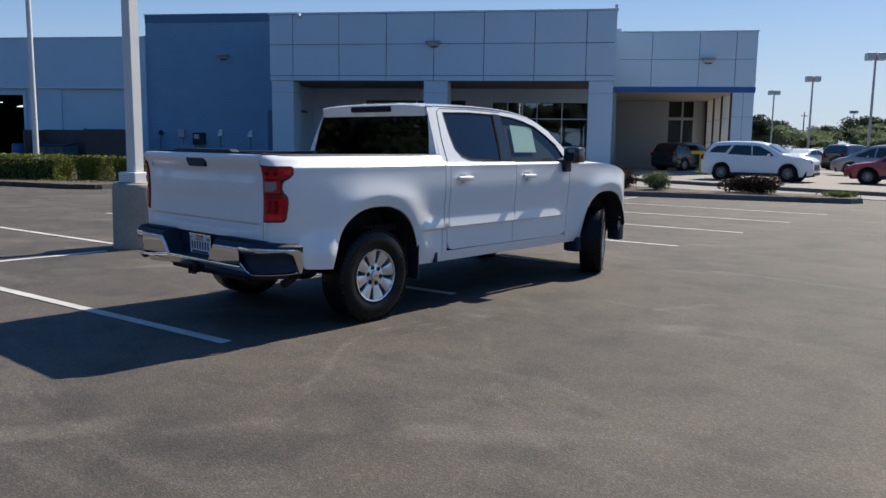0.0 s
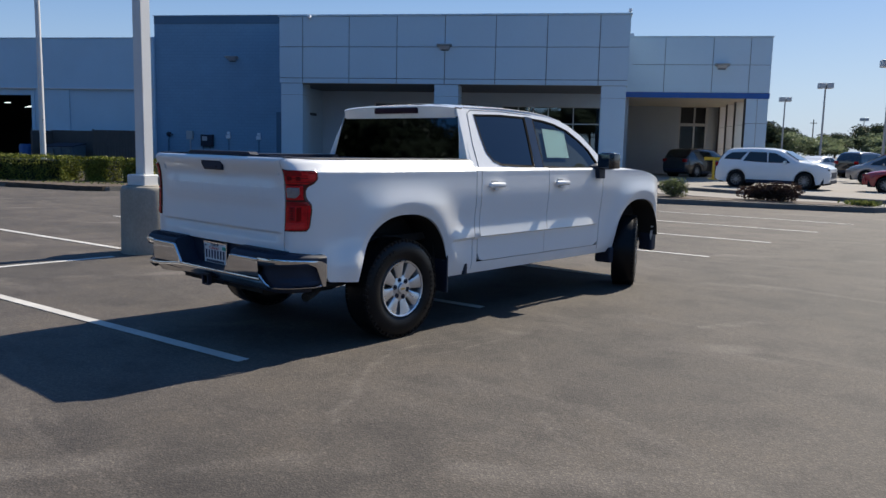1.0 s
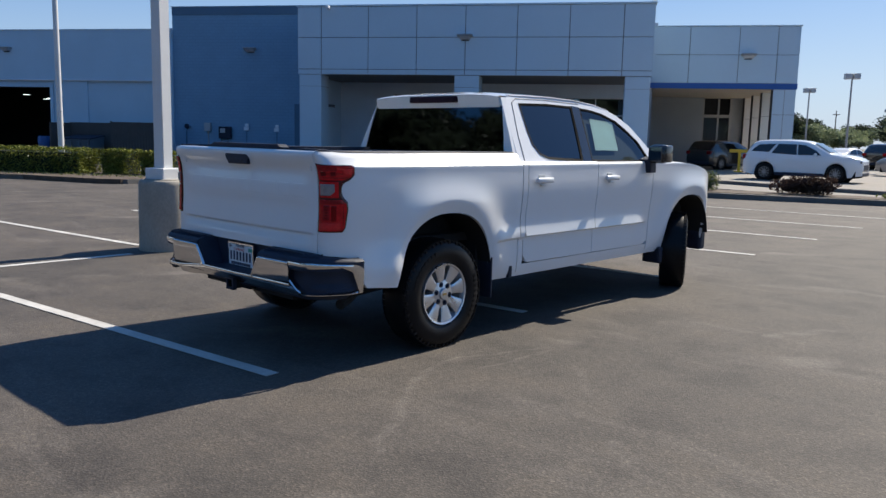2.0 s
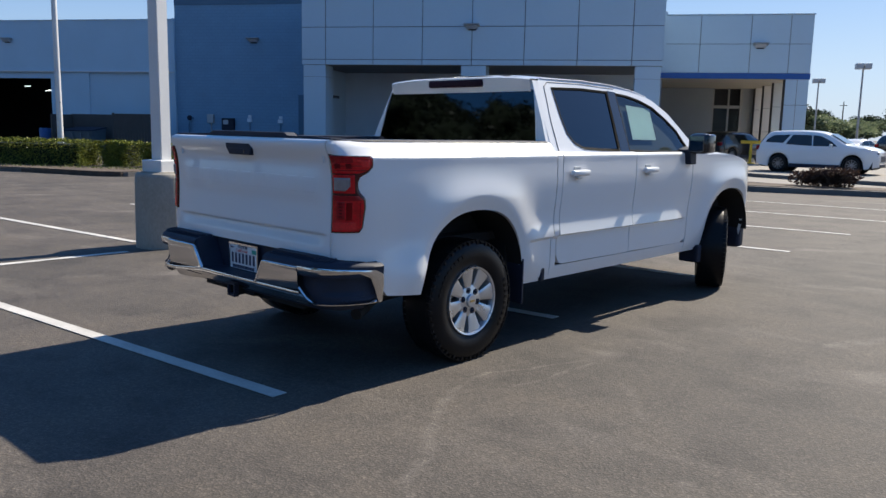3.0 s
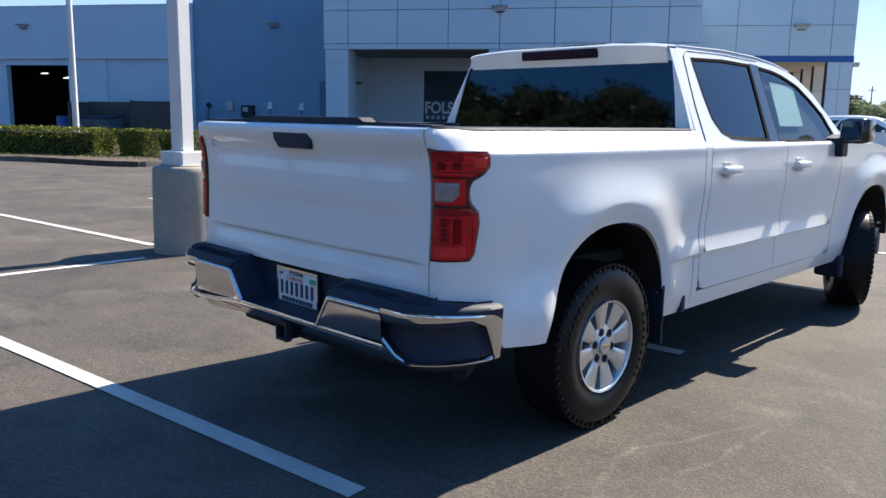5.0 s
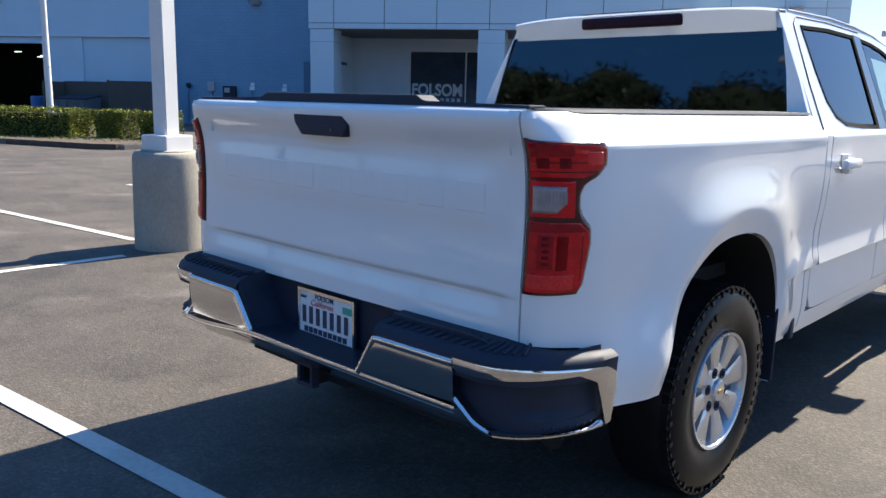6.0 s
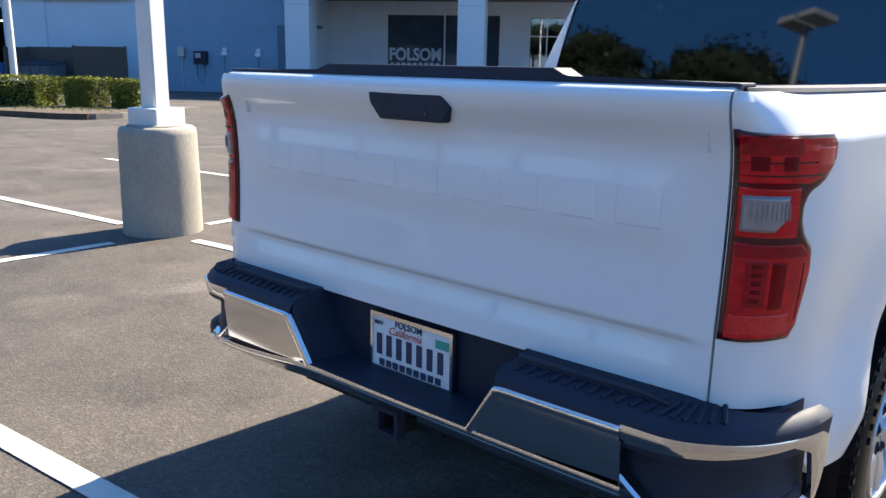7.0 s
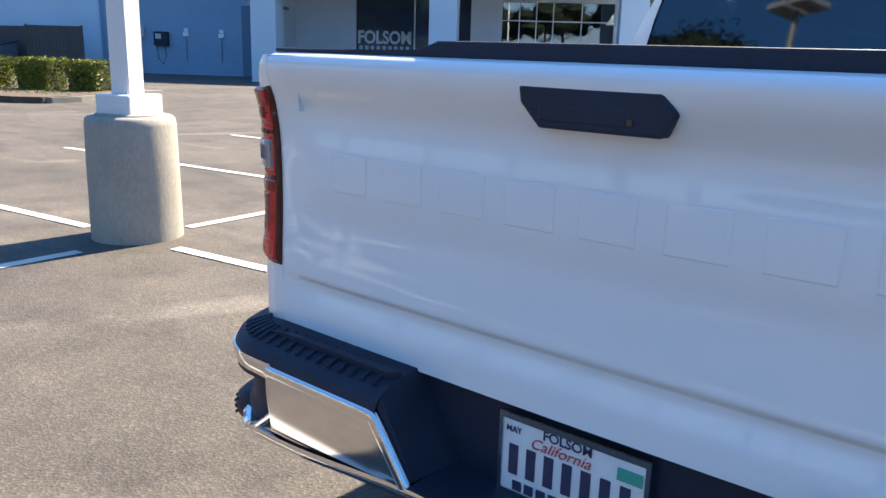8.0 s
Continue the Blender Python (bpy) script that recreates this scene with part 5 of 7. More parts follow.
for sg in (1, -1):
    tl = lamp_shell(LAMP, sg, "tail_light", M_REDEDGE, truck, 0.010, 0.04, "red notched tail light cluster wrapping the rear corner")
    lamp_shell([(0.010, 1.246), (0.010, 1.342), (0.230, 1.338), (0.248, 1.325), (0.248, 1.288), (0.220, 1.262), (0.168, 1.246)], sg, "upper_lens", M_REDLENS, tl, 0.0125, 0.006, n=10)
    lamp_shell([(0.010, 0.922), (0.010, 1.125), (0.158, 1.123), (0.192, 1.096), (0.198, 1.06), (0.183, 0.943), (0.164, 0.922)], sg, "lower_lens", M_REDLENS, tl, 0.0125, 0.006, n=10)
    lamp_shell(lamp_box(0.010, 0.140, 1.136, 1.238), sg, "middle_lens", M_REDLENS, tl, 0.0120, 0.006, n=8)
    lamp_shell(lamp_box(0.014, 0.138, 1.304, 1.339), sg, "smoked_panel", M_REDSMOKE, tl, 0.0140, 0.003, n=8)
    for a0, a1 in ((0.030, 0.064), (0.092, 0.126)):
        lamp_shell(lamp_box(a0, a1, 1.272, 1.301), sg, "bulb_pocket", M_REDPOCKET, tl, 0.0142, 0.003, n=4)
    lamp_shell(lamp_box(0.180, 0.236, 1.280, 1.318), sg, "side_bar", M_REDBRIGHT, tl, 0.0142, 0.002, n=6)
    lamp_shell(lamp_box(0.140, 0.182, 1.312, 1.324), sg, "side_bar", M_REDBRIGHT, tl, 0.0142, 0.002, n=4)
    lamp_shell([(0.018, 1.148), (0.018, 1.222), (0.112, 1.222), (0.112, 1.176), (0.084, 1.148)], sg, "reverse_bezel", M_LAMPSHADE, tl, 0.0140, 0.004, n=6)
    rv = lamp_shell([(0.022, 1.152), (0.022, 1.218), (0.108, 1.218), (0.108, 1.178), (0.082, 1.152)], sg, "reverse_lens", M_CLEARLENS, tl, 0.0180, 0.006, "clear reversing lens", n=6)
    for q in range(9):
        a = 0.034 + 0.0085 * q
        bm = bmesh.new()
        tube(bm, [corner(sg, a, z, 0.0182) for z in (1.172, 1.190, 1.208)], 0.0013, 5)
        part("lens_rib", bm, M_LAMPSHADE, rv)
    lamp_shell(lamp_box(0.030, 0.128, 1.236, 1.246), sg, "smoked_bar", M_REDPOCKET, tl, 0.0142, 0.003, n=6)
    lamp_shell([(0.014, 1.094), (0.014, 1.120), (0.156, 1.118), (0.184, 1.094)], sg, "smoked_panel", M_REDSMOKE, tl, 0.0140, 0.002, n=8)
    lamp_shell(lamp_box(0.036, 0.080, 0.990, 1.090), sg, "bulb_pocket", M_REDSMOKE, tl, 0.0142, 0.003, n=4)
    lamp_shell(lamp_box(0.088, 0.124, 0.985, 1.085), sg, "bulb_pocket", M_REDDARK, tl, 0.0142, 0.003, n=4)
    for q in range(5):
        lamp_shell(lamp_box(0.042, 0.074, 1.000 + 0.018 * q, 1.010 + 0.018 * q), sg, "pocket_slot", M_REDPOCKET, tl, 0.0150, 0.002, n=3)
    lamp_shell(lamp_box(0.016, 0.150, 0.930, 0.972), sg, "reflector", M_REDBRIGHT, tl, 0.0142, 0.002, "bright red reflector", n=6)
    lamp_shell(lamp_box(0.170, 0.175, 0.955, 1.085), sg, "inner_line", M_REDSMOKE, tl, 0.0142, 0.002, n=3)

# ---- rear bumper ----
def bump_curve(u):
    """Plan of the bumper face: u metres along it from the middle."""
    a = abs(u)
    if a <= 0.80:
        x, y, nx, ny = a, -1.205 + 0.014 * (a / 0.80) ** 2, 0.0, -1.0
    else:
        t = (a - 0.80) / 0.46
        ang = min(t, 1) * radians(84)
        x = 0.80 + 0.250 * math.sin(ang)
        y = -1.191 + 0.385 * (1 - math.cos(ang)) + max(t - 1, 0) * 0.46
        nx, ny = math.sin(ang), -math.cos(ang)
    if u < 0:
        x += 0.015 * step01((a - 0.45) / 0.35)
    return x * (1 if u >= 0 else -1), y, nx * (1 if u >= 0 else -1), ny


def bump_strip(name, us, lo, hi, material, parent, off=0.0, lean=0.0, n=4, thick=0.02, label="", smooth=40):
    bm = bmesh.new()
    rows = []
    for u in us:
        x, y, nx, ny = bump_curve(u)
        a, b = lo(u), hi(u)
        row = []
        for i in range(n + 1):
            f = i / n
            z = a + (b - a) * f
            o = off + lean * (z - 0.62) + (0.016 * math.exp(-((abs(u) - 1.06) / 0.15) ** 4 - ((z - 0.540) / 0.030) ** 4) if name == "corner_step" else 0) - (0.0035 * (2 * f - 1) ** 2 if name == 'chrome_top' else 0.010 * (2 * f - 1) ** 2 if name == 'chrome_rim' else 0.003 * (2 * f - 1) ** 4)
            row.append((x + nx * o, y + ny * o, z))
        rows.append(row)
    sheet(bm, rows)
    ext = bmesh.ops.extrude_edge_only(bm, edges=[e for e in bm.edges if e.is_boundary])
    for v in ext["geom"]:
        if isinstance(v, bmesh.types.BMVert):
            v.co += (Vector((0, -0.6, v.co.z)) - v.co).normalized() * thick
    return part(name, bm, material, parent, label, smooth=smooth)


bumper = part("rear_bumper", boxes((-0.80, 0.80, -1.03, -0.95, 0.50, 0.79)), M_BLACK, truck, "chrome rear bumper with black step pads")
UE = 1.275
for sg in (1, -1):
    bm = bmesh.new()
    rows = []
    for u in spread(0.395, UE, 50):
        x, y, nx, ny = bump_curve(sg * u)
        w = min((-1.045 - y) / max(-ny, 0.2), 0.16) if u < 0.85 else lerp_table(u, [(0.85, 0.13), (1.0, 0.080), (1.15, 0.04), (UE, 0.022)])
        lift = lerp_table(u, [(0.95, 0.15), (1.2, 0.02)])
        k = lerp_table(u, [(0.95, 1.0), (1.16, 0.75), (UE, 0.5)])
        row = [(x + nx * 0.004, y + ny * 0.004, 0.668), (x + nx * 0.008, y + ny * 0.008, 0.722), (x - nx * 0.002, y - ny * 0.002, 0.722 + 0.018 * k), (x - nx * 0.02, y - ny * 0.02, 0.722 + 0.030 * k)]
        q = row[-1]
        xi, yi = x - nx * w, y - ny * w
        for f in (0.35, 0.7, 1.0):
            row.append((q[0] + (xi - q[0]) * f, q[1] + (yi - q[1]) * f, 0.722 + 0.031 * k + lift * w * f))
        rows.append(row)
    sheet(bm, rows)
    part("step_pad", bm, M_BLACK, bumper, "ribbed black step pad", smooth=45)
    for i in range(17):
        x, y, nx, ny = bump_curve(sg * (0.43 + i * 0.034))
        bm = bmesh.new()
        tube(bm, [(x - nx * 0.022, y - ny * 0.022, 0.754), (x - nx * 0.035 + sg * 0.006, y - ny * 0.035, 0.7575), (x - nx * 0.095 + sg * 0.016, y - ny * 0.095, 0.766)], 0.0055, 6)
        part("tread_rib", bm, M_BLACK, bumper)
for sg in (1, -1):
    def lo_edge(u):
        return lerp_table(abs(u), [(0.315, 0.568), (0.735, 0.585 if u > 0 else 0.553)])
    def hi_edge(u):
        return lerp_table(abs(u), [(0.315, 0.580), (0.400, 0.712), (0.735, 0.712)])
    bump_strip("chrome_face", [sg * u for u in spread(0.315, 0.735, 24)], lo_edge, hi_edge, M_CHROME, bumper, 0.010, 0.06, 6, 0.012)
    # rolled edge that follows the slanted end and the top
    bm = bmesh.new()
    rows = []
    outline = [(0.309, 0.572), (0.335, 0.612), (0.365, 0.660), (0.392, 0.702), (0.400, 0.710)] + [(0.42 + 0.0315 * k, 0.713) for k in range(11)]
    for k, (u, z) in enumerate(outline):
        x, y, nx, ny = bump_curve(sg * u)
        tx, tz = (0.86, -0.5) if k < 4 else (0.0, -1.0)
        o = 0.010 + 0.06 * (z - 0.62)
        rows.append([(x + nx * (o + d) + sg * tx * w, y + ny * (o + d), z + tz * w) for w, d in ((0.020, -0.0010), (0.010, 0.0008), (0.001, 0.0006), (-0.0025, -0.003), (-0.004, -0.012))])
    sheet(bm, rows)
    part("chrome_edge", bm, M_CHROME, bumper, smooth=60)
    us = [sg * u for u in spread(0.735, UE, 44)]
    bump_strip("chrome_top", us, lambda u: lerp_table(abs(u), [(0.735, 0.680), (0.80, 0.682), (1.14, 0.690), (1.20, 0.66), (1.235, 0.56), (1.25, 0.512), (UE, 0.512)]), lambda u: lerp_table(abs(u), [(0.95, 0.722), (1.12, 0.713), (1.23, 0.702), (UE, 0.672)]), M_CHROME, bumper, 0.006, 0.09, 6, 0.012)
    bump_strip("chrome_rim", [u for u in us if abs(u) < 1.25], lambda u: lerp_table(abs(u), [(0.735, 0.575), (0.80, 0.525), (0.88, 0.505 if u > 0 else 0.497), (UE, 0.505 if u > 0 else 0.497)]), lambda u: lerp_table(abs(u), [(0.735, 0.60), (0.80, 0.545), (0.88, 0.52), (1.2, 0.52), (1.25, 0.53), (UE, 0.53)]), M_CHROME, bumper, 0.008, 0.1, 3, 0.03)
    bump_strip("corner_step", [sg * u for u in spread(0.735, 1.255, 24)], lambda u: lerp_table(abs(u), [(0.735, 0.60), (0.80, 0.545), (0.88, 0.52), (1.255, 0.52)]), flat(0.69), M_BLACK, bumper, -0.035, 0.0, 16, 0.02, "black moulded corner step")
    bm = bmesh.new()
    rows = []
    big, sink, least = (1.35, 0.016, 0.4) if sg < 0 else (0.30, 0.0, 0.532)
    for u in spread(1.00, 1.25, 14):
        x, y, nx, ny = bump_curve(sg * u)
        f = (1 - abs((u - 1.125) / 0.125) ** 3) * big
        rows.append([(x + nx * (-0.03 + f * o), y + ny * (-0.03 + f * o), max(z - sink, least)) for o, z in ((0.0, 0.556), (0.036, 0.552), (0.054, 0.536), (0.060, 0.512), (0.056, 0.488), (0.040, 0.470), (0.0, 0.464))])
    sheet(bm, rows)
    pad = part("step_tread", bm, M_BLACK, bumper, "knobbly black foot pad", smooth=50)
    for u in spread(1.05, 1.20, 6):
        for z, o in ((0.528, 0.0262), (0.510, 0.0302), (0.492, 0.0290)):
            x, y, nx, ny = bump_curve(sg * u)
            f = (1 - abs((u - 1.125) / 0.125) ** 3) * big
            k = (o + 0.03) * f - 0.03
            z = max(z - sink, least)
            bm = bmesh.new()
            bmesh.ops.create_icosphere(bm, subdivisions=1, radius=0.0050, matrix=Matrix.Translation((x + nx * k, y + ny * k, z)))
            part("knob", bm, M_BLACK, pad)
    bump_strip("step_side", [sg * u for u in (0.735, 0.739)], flat(0.575), flat(0.685), M_CHROME, bumper, 0.010, 0.1, 3, 0.05)
for sg in (1, -1):
    bump_strip("bumper_core", [sg * u for u in spread(0.42, UE, 24)], flat(0.50), lambda u: lerp_table(abs(u), [(0.75, 0.775), (1.0, 0.74)]), M_BLACK, bumper, -0.055, 0, 3, 0.03)
def lip(u):
    return -0.040 * step01((-u - 0.25) / 0.5)


bump_strip("chrome_lower_edge", spread(-0.80, 0.74, 40), lambda u: 0.548 + lip(u), lambda u: 0.572 + lip(u), M_CHROME, bumper, 0.012, 0.1, 3, 0.02)
bump_strip("chrome_lower_face", spread(-0.80, 0.74, 40), lambda u: 0.485 + lip(u), lambda u: 0.547 + lip(u), M_CHROME, bumper, 0.006, 0.55, 3, 0.03)
bump_strip("valance", spread(-1.2, 1.2, 50), flat(0.465), flat(0.50), M_BLACK, bumper, -0.03, 0.4, 3, 0.05)
bump_strip("plate_recess", spread(-0.40, 0.40, 16), lambda u: 0.55, flat(0.785), M_BLACK, bumper, -0.150, 0, 4, 0.02)
for sg in (1, -1):
    bm = bmesh.new()
    sheet(bm, [[(sg * 0.398, -1.200, 0.722), (sg * 0.315, -1.200, 0.572)], [(sg * 0.397, -1.19, 0.746), (sg * 0.314, -1.18, 0.572)], [(sg * 0.397, -1.15, 0.760), (sg * 0.31, -1.15, 0.572)], [(sg * 0.397, -1.045, 0.778), (sg * 0.29, -1.05, 0.572)]])
    part("recess_cheek", bm, M_BLACK, bumper)
part("recess_floor", boxes((-0.305, 0.305, -1.205, -1.04, 0.545, 0.5745)), M_BLACK, bumper)
# licence plate: number and maker's name as plain bars
pl = part("licence_plate", rbox(-0.156, 0.156, -1.165, -1.155, 0.592, 0.755, 0.004), M_PLATE, truck, "white licence plate in a chrome frame")
pl.matrix_basis = pose(0.022, 0.085, -0.002)
part("plate_frame", boxes((-0.162, 0.162, -1.169, -1.156, 0.748, 0.760), (-0.162, 0.162, -1.169, -1.156, 0.586, 0.594), (-0.162, -0.153, -1.169, -1.156, 0.594, 0.748), (0.153, 0.162, -1.169, -1.156, 0.594, 0.748)), M_CHROME, pl)
for i in range(7):
    x = -0.137 + i * 0.0405
    part("number_bar", boxes((x, x + 0.021, -1.1675, -1.1655, 0.630, 0.695)), M_PLATEBLUE, pl)
for i in range(9):
    x = -0.125 + i * 0.028
    part("name_bar", boxes((x, x + 0.020, -1.1685, -1.1655, 0.597, 0.617)), M_PLATEBLUE, pl)


def flat_text(body, size, width, x, y, z, material, parent, name, shear=0.0):
    cu = bpy.data.curves.new(name, 'FONT')
    cu.body, cu.size, cu.extrude, cu.shear, cu.offset = body, size, 0.0006, shear, 0.0 if shear else size * 0.015
    ob = new("text_tmp", cu)
    me = bpy.data.meshes.new_from_object(ob.evaluated_get(bpy.context.evaluated_depsgraph_get()))
    bpy.data.objects.remove(ob)
    lo = min(v.co.x for v in me.vertices)
    wd = max(v.co.x for v in me.vertices) - lo
    for v in me.vertices:
        v.co = ((v.co.x - lo) * width / wd + x, y - v.co.z, z + v.co.y)
    me.materials.append(material)
    o = new(name, me)
    o.parent = parent
    return o


flat_text("FOLSOM", 0.028, 0.105, -0.06, -1.167, 0.728, M_PLATEBLUE, pl, "plate_word")
flat_text("California", 0.032, 0.13, -0.085, -1.167, 0.702, M_PLATERED, pl, "plate_word", 0.35)
flat_text("MAY", 0.018, 0.036, -0.145, -1.167, 0.722, M_PLATEBLUE, pl, "plate_word")
part("plate_sticker", boxes((0.098, 0.148, -1.1675, -1.1655, 0.705, 0.73)), M_GREENTAG, pl, "green month sticker")
# hitch, frame, axle, exhaust, spare wheel
def square_tube(half, wall, y0, y1, zc):
    h, w = half, half - wall
    return boxes((-h, h, y0, y1, zc + w, zc + h), (-h, h, y0, y1, zc - h, zc - w), (-h, -w, y0, y1, zc - w, zc + w), (w, h, y0, y1, zc - w, zc + w))


hi_ = part("hitch_receiver", square_tube(0.036, 0.008, -1.16, -0.8, 0.468), M_UNDER, truck, "square tow-hitch receiver")
hi_.location.x = -0.035
part("hitch_collar", square_tube(0.045, 0.016, -1.178, -1.145, 0.468), M_BLACK, hi_, bevel=0.004)
part("hitch_plate", rbox(-0.14, 0.14, -1.10, -1.05, 0.43, 0.52, 0.01), M_UNDER, hi_)
part("chassis", boxes((-0.52, -0.42, -1.0, 4.3, 0.42, 0.58), (0.42, 0.52, -1.0, 4.3, 0.42, 0.58), (-0.55, 0.55, -1.05, -0.95, 0.42, 0.52), (-0.85, 0.85, 0.6, 3.1, 0.42, 0.5), (-0.78, 0.78, -1.0, 0.9, 0.74, 0.80), (-0.90, 0.90, -0.90, -0.40, 0.802, 0.84), (-0.86, 0.86, 0.5, 0.9, 0.5, 0.8), (-0.7, 0.7, 3.0, 4.4, 0.5, 1.1)), M_UNDER, truck)
bm = bmesh.new()
tube(bm, [(-0.8, 0, 0.39), (0.8, 0, 0.39)], 0.05, 10)
lathe(bm, [(0.02, -0.2), (0.12, -0.12), (0.15, 0), (0.12, 0.12), (0.02, 0.2)], 16, 'x', pose(0, 0, 0.39))
part("rear_axle", bm, M_UNDER, truck)
bm = bmesh.new()
lathe(bm, [(0.2, 0.52), (0.36, 0.54), (0.37, 0.62), (0.36, 0.70), (0.2, 0.72)], 24, 'z', pose(0, -0.60, -0.02))
part("spare_wheel", bm, M_RUBBER, truck, smooth=40)
bm = bmesh.new()
tube(bm, [(0.66, -0.1, 0.47), (0.70, -0.6, 0.45), (0.80, -0.78, 0.43), (0.84, -0.88, 0.41)], 0.035, 10)
part("exhaust_pipe", bm, M_UNDER, truck)
for sg in (1, -1):
    for c in (RC, FC):
        # wheel housing
        bm = bmesh.new()
        rows = []
        for i in range(25):
            u = -0.500 * math.cos(math.pi * i / 24)
            z = arch_z(u) - 0.004
            z = max(z, 0.45)
            rows.append([(sg * 0.99, c + u, z), (sg * 0.62, c + u, z + 0.02)])
        sheet(bm, rows)
        part("wheel_housing", bm, M_UNDER, truck, "black wheel-arch liner", smooth=50)
        part("housing_back", boxes((*sorted((sg * 0.60, sg * 0.64)), c - 0.53, c + 0.53, 0.42, 1.02)), M_UNDER, truck)
    part("mud_flap", rbox(*sorted((sg * 0.76, sg * 0.998)), 0.535, 0.551, 0.30, 0.62, 0.006), M_BLACK, truck, "black rubber mud flap")
    part("mud_flap", rbox(*sorted((sg * 0.80, sg * 1.0)), FC - 0.60, FC - 0.52, 0.30, 0.47, 0.02), M_BLACK, truck, "black rubber mud flap")
    part("jack_point", rbox(*sorted((sg * 0.93, sg * 0.972)), 0.79, 0.835, 0.425, 0.525, 0.01), M_BLACK, truck)


# a short rear overhang: everything behind the wheels sits a little further forward
TAIL = 0.038
for ob in truck.children_recursive:
    if ob.type == 'MESH':
        for v in ob.data.vertices:
            v.co.y += TAIL * step01((-0.45 - v.co.y) / 0.35)
bumper.location.x = -0.028
pl.location.x, pl.location.z = -0.035, -0.010
hd.location.x = -0.042


# ---- wheels ----
def truck_wheel():
    w = part("wheel", boxes((-0.12, -0.08, -0.03, 0.03, -0.03, 0.03)), M_UNDER, truck, "alloy wheel with an all-terrain tyre")
    R = 0.405
    bm = bmesh.new()
    prof = [(0.222, -0.235), (0.236, -0.255), (0.30, -0.265), (0.360, -0.258), (0.390, -0.238), (0.400, -0.215), (R - 0.004, -0.13), (0.400, -0.045), (0.390, -0.022), (0.360, -0.002), (0.30, 0.006), (0.236, -0.004), (0.222, -0.024)]
    lathe(bm, prof, 56, 'x')
    ty = part("tyre", bm, M_RUBBER, w, "black all-terrain tyre with blocky tread", smooth=50)
    for k in range(58):
        a = 2 * math.pi * k / 58
        bm = bmesh.new()
        for x0, x1, tw in ((-0.245, -0.195, 0.5), (-0.185, -0.135, 0.0), (-0.125, -0.075, 0.4), (-0.065, -0.012, 0.0)):
            m = Matrix.Rotation(a + tw * 2 * math.pi / 58, 4, 'X') @ pose(0, 0, R - 0.008)
            box(bm, x0, x1, -0.0180, 0.0180, -0.006, 0.0015, m)
        # shoulder lug running down the outer side wall
        drop = -0.026 if k % 2 else -0.014
        for sx0, sx1 in ((-0.034, -0.006), (-0.252, -0.222)):
            box(bm, sx0, sx1, -0.0095, 0.0095, drop, -0.005, Matrix.Rotation(a, 4, 'X') @ pose(0, 0, R - 0.010))
        part("tread_block", bm, M_RUBBER, ty)
    # letters on the side wall as plain bars
    for k in range(18):
        a = radians(20 + k * 7 + (150 if k > 8 else 0))
        bm = bmesh.new()
        box(bm, 0.002, 0.0085, -0.010, 0.010, -0.011, 0.011, Matrix.Rotation(a, 4, 'X') @ pose(0, 0, 0.325))
        part("sidewall_bar", bm, M_RUBBER, ty)
    # rim barrel and lip
    bm = bmesh.new()
    lathe(bm, [(0.195, -0.235), (0.222, -0.235), (0.228, -0.01), (0.224, 0.0), (0.214, -0.004), (0.205, -0.03), (0.195, -0.14)], 56, 'x')
    part("rim", bm, M_ALLOY, w, "bright alloy rim", smooth=40)
    # black disc behind the spokes, standing in for the shade there
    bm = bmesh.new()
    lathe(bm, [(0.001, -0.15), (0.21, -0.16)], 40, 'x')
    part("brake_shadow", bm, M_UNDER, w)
    bm = bmesh.new()
    lathe(bm, [(0.05, -0.11), (0.155, -0.11), (0.16, -0.10), (0.155, -0.09), (0.05, -0.09)], 40, 'x')
    part("brake_disc", bm, M_GALV, w, smooth=40)
    for k in range(8):
        a = 2 * math.pi * k / 8 + 0.2
        bm = bmesh.new()
        rows = []
        for r, hw, x in ((0.06, 0.023, -0.030), (0.095, 0.031, -0.022), (0.14, 0.041, -0.017), (0.185, 0.052, -0.013), (0.218, 0.066, -0.009)):
            rows.append([(x - 0.05, -hw - 0.004, r), (x - 0.006, -hw, r), (x, -hw * 0.62, r), (x - 0.003, 0, r), (x, hw * 0.62, r), (x - 0.006, hw, r), (x - 0.05, hw + 0.004, r)])
        sheet(bm, rows)
        bmesh.ops.rotate(bm, cent=(0, 0, 0), matrix=Matrix.Rotation(a, 3, 'X'), verts=bm.verts)
        part("spoke", bm, M_ALLOY, w, smooth=30)
    bm = bmesh.new()
    lathe(bm, [(0.001, -0.004), (0.036, -0.006), (0.041, -0.010), (0.043, -0.022), (0.050, -0.026), (0.092, -0.024), (0.104, -0.030), (0.108, -0.06)], 36, 'x')
    cap = part("hub", bm, M_ALLOY, w, smooth=35)
    part("hub_badge", boxes((-0.005, -0.002, -0.020, 0.020, -0.007, 0.007)), M_GOLD, cap, "gold badge shape")
    for k in range(6):
        bm = bmesh.new()
        turn = Matrix.Rotation(2 * math.pi * k / 6 + 0.3, 4, 'X') @ pose(0, 0, 0.072)
        lathe(bm, [(0.001, -0.014), (0.009, -0.016), (0.011, -0.026)], 6, 'x', turn)
        lathe(bm, [(0.012, -0.0215), (0.0200, -0.0215), (0.021, -0.03)], 14, 'x', turn)
        part("lug_nut", bm, M_BLACK, cap)
    return w


wheel = truck_wheel()
wheel.matrix_basis = pose(1.014, 0, 0.400)

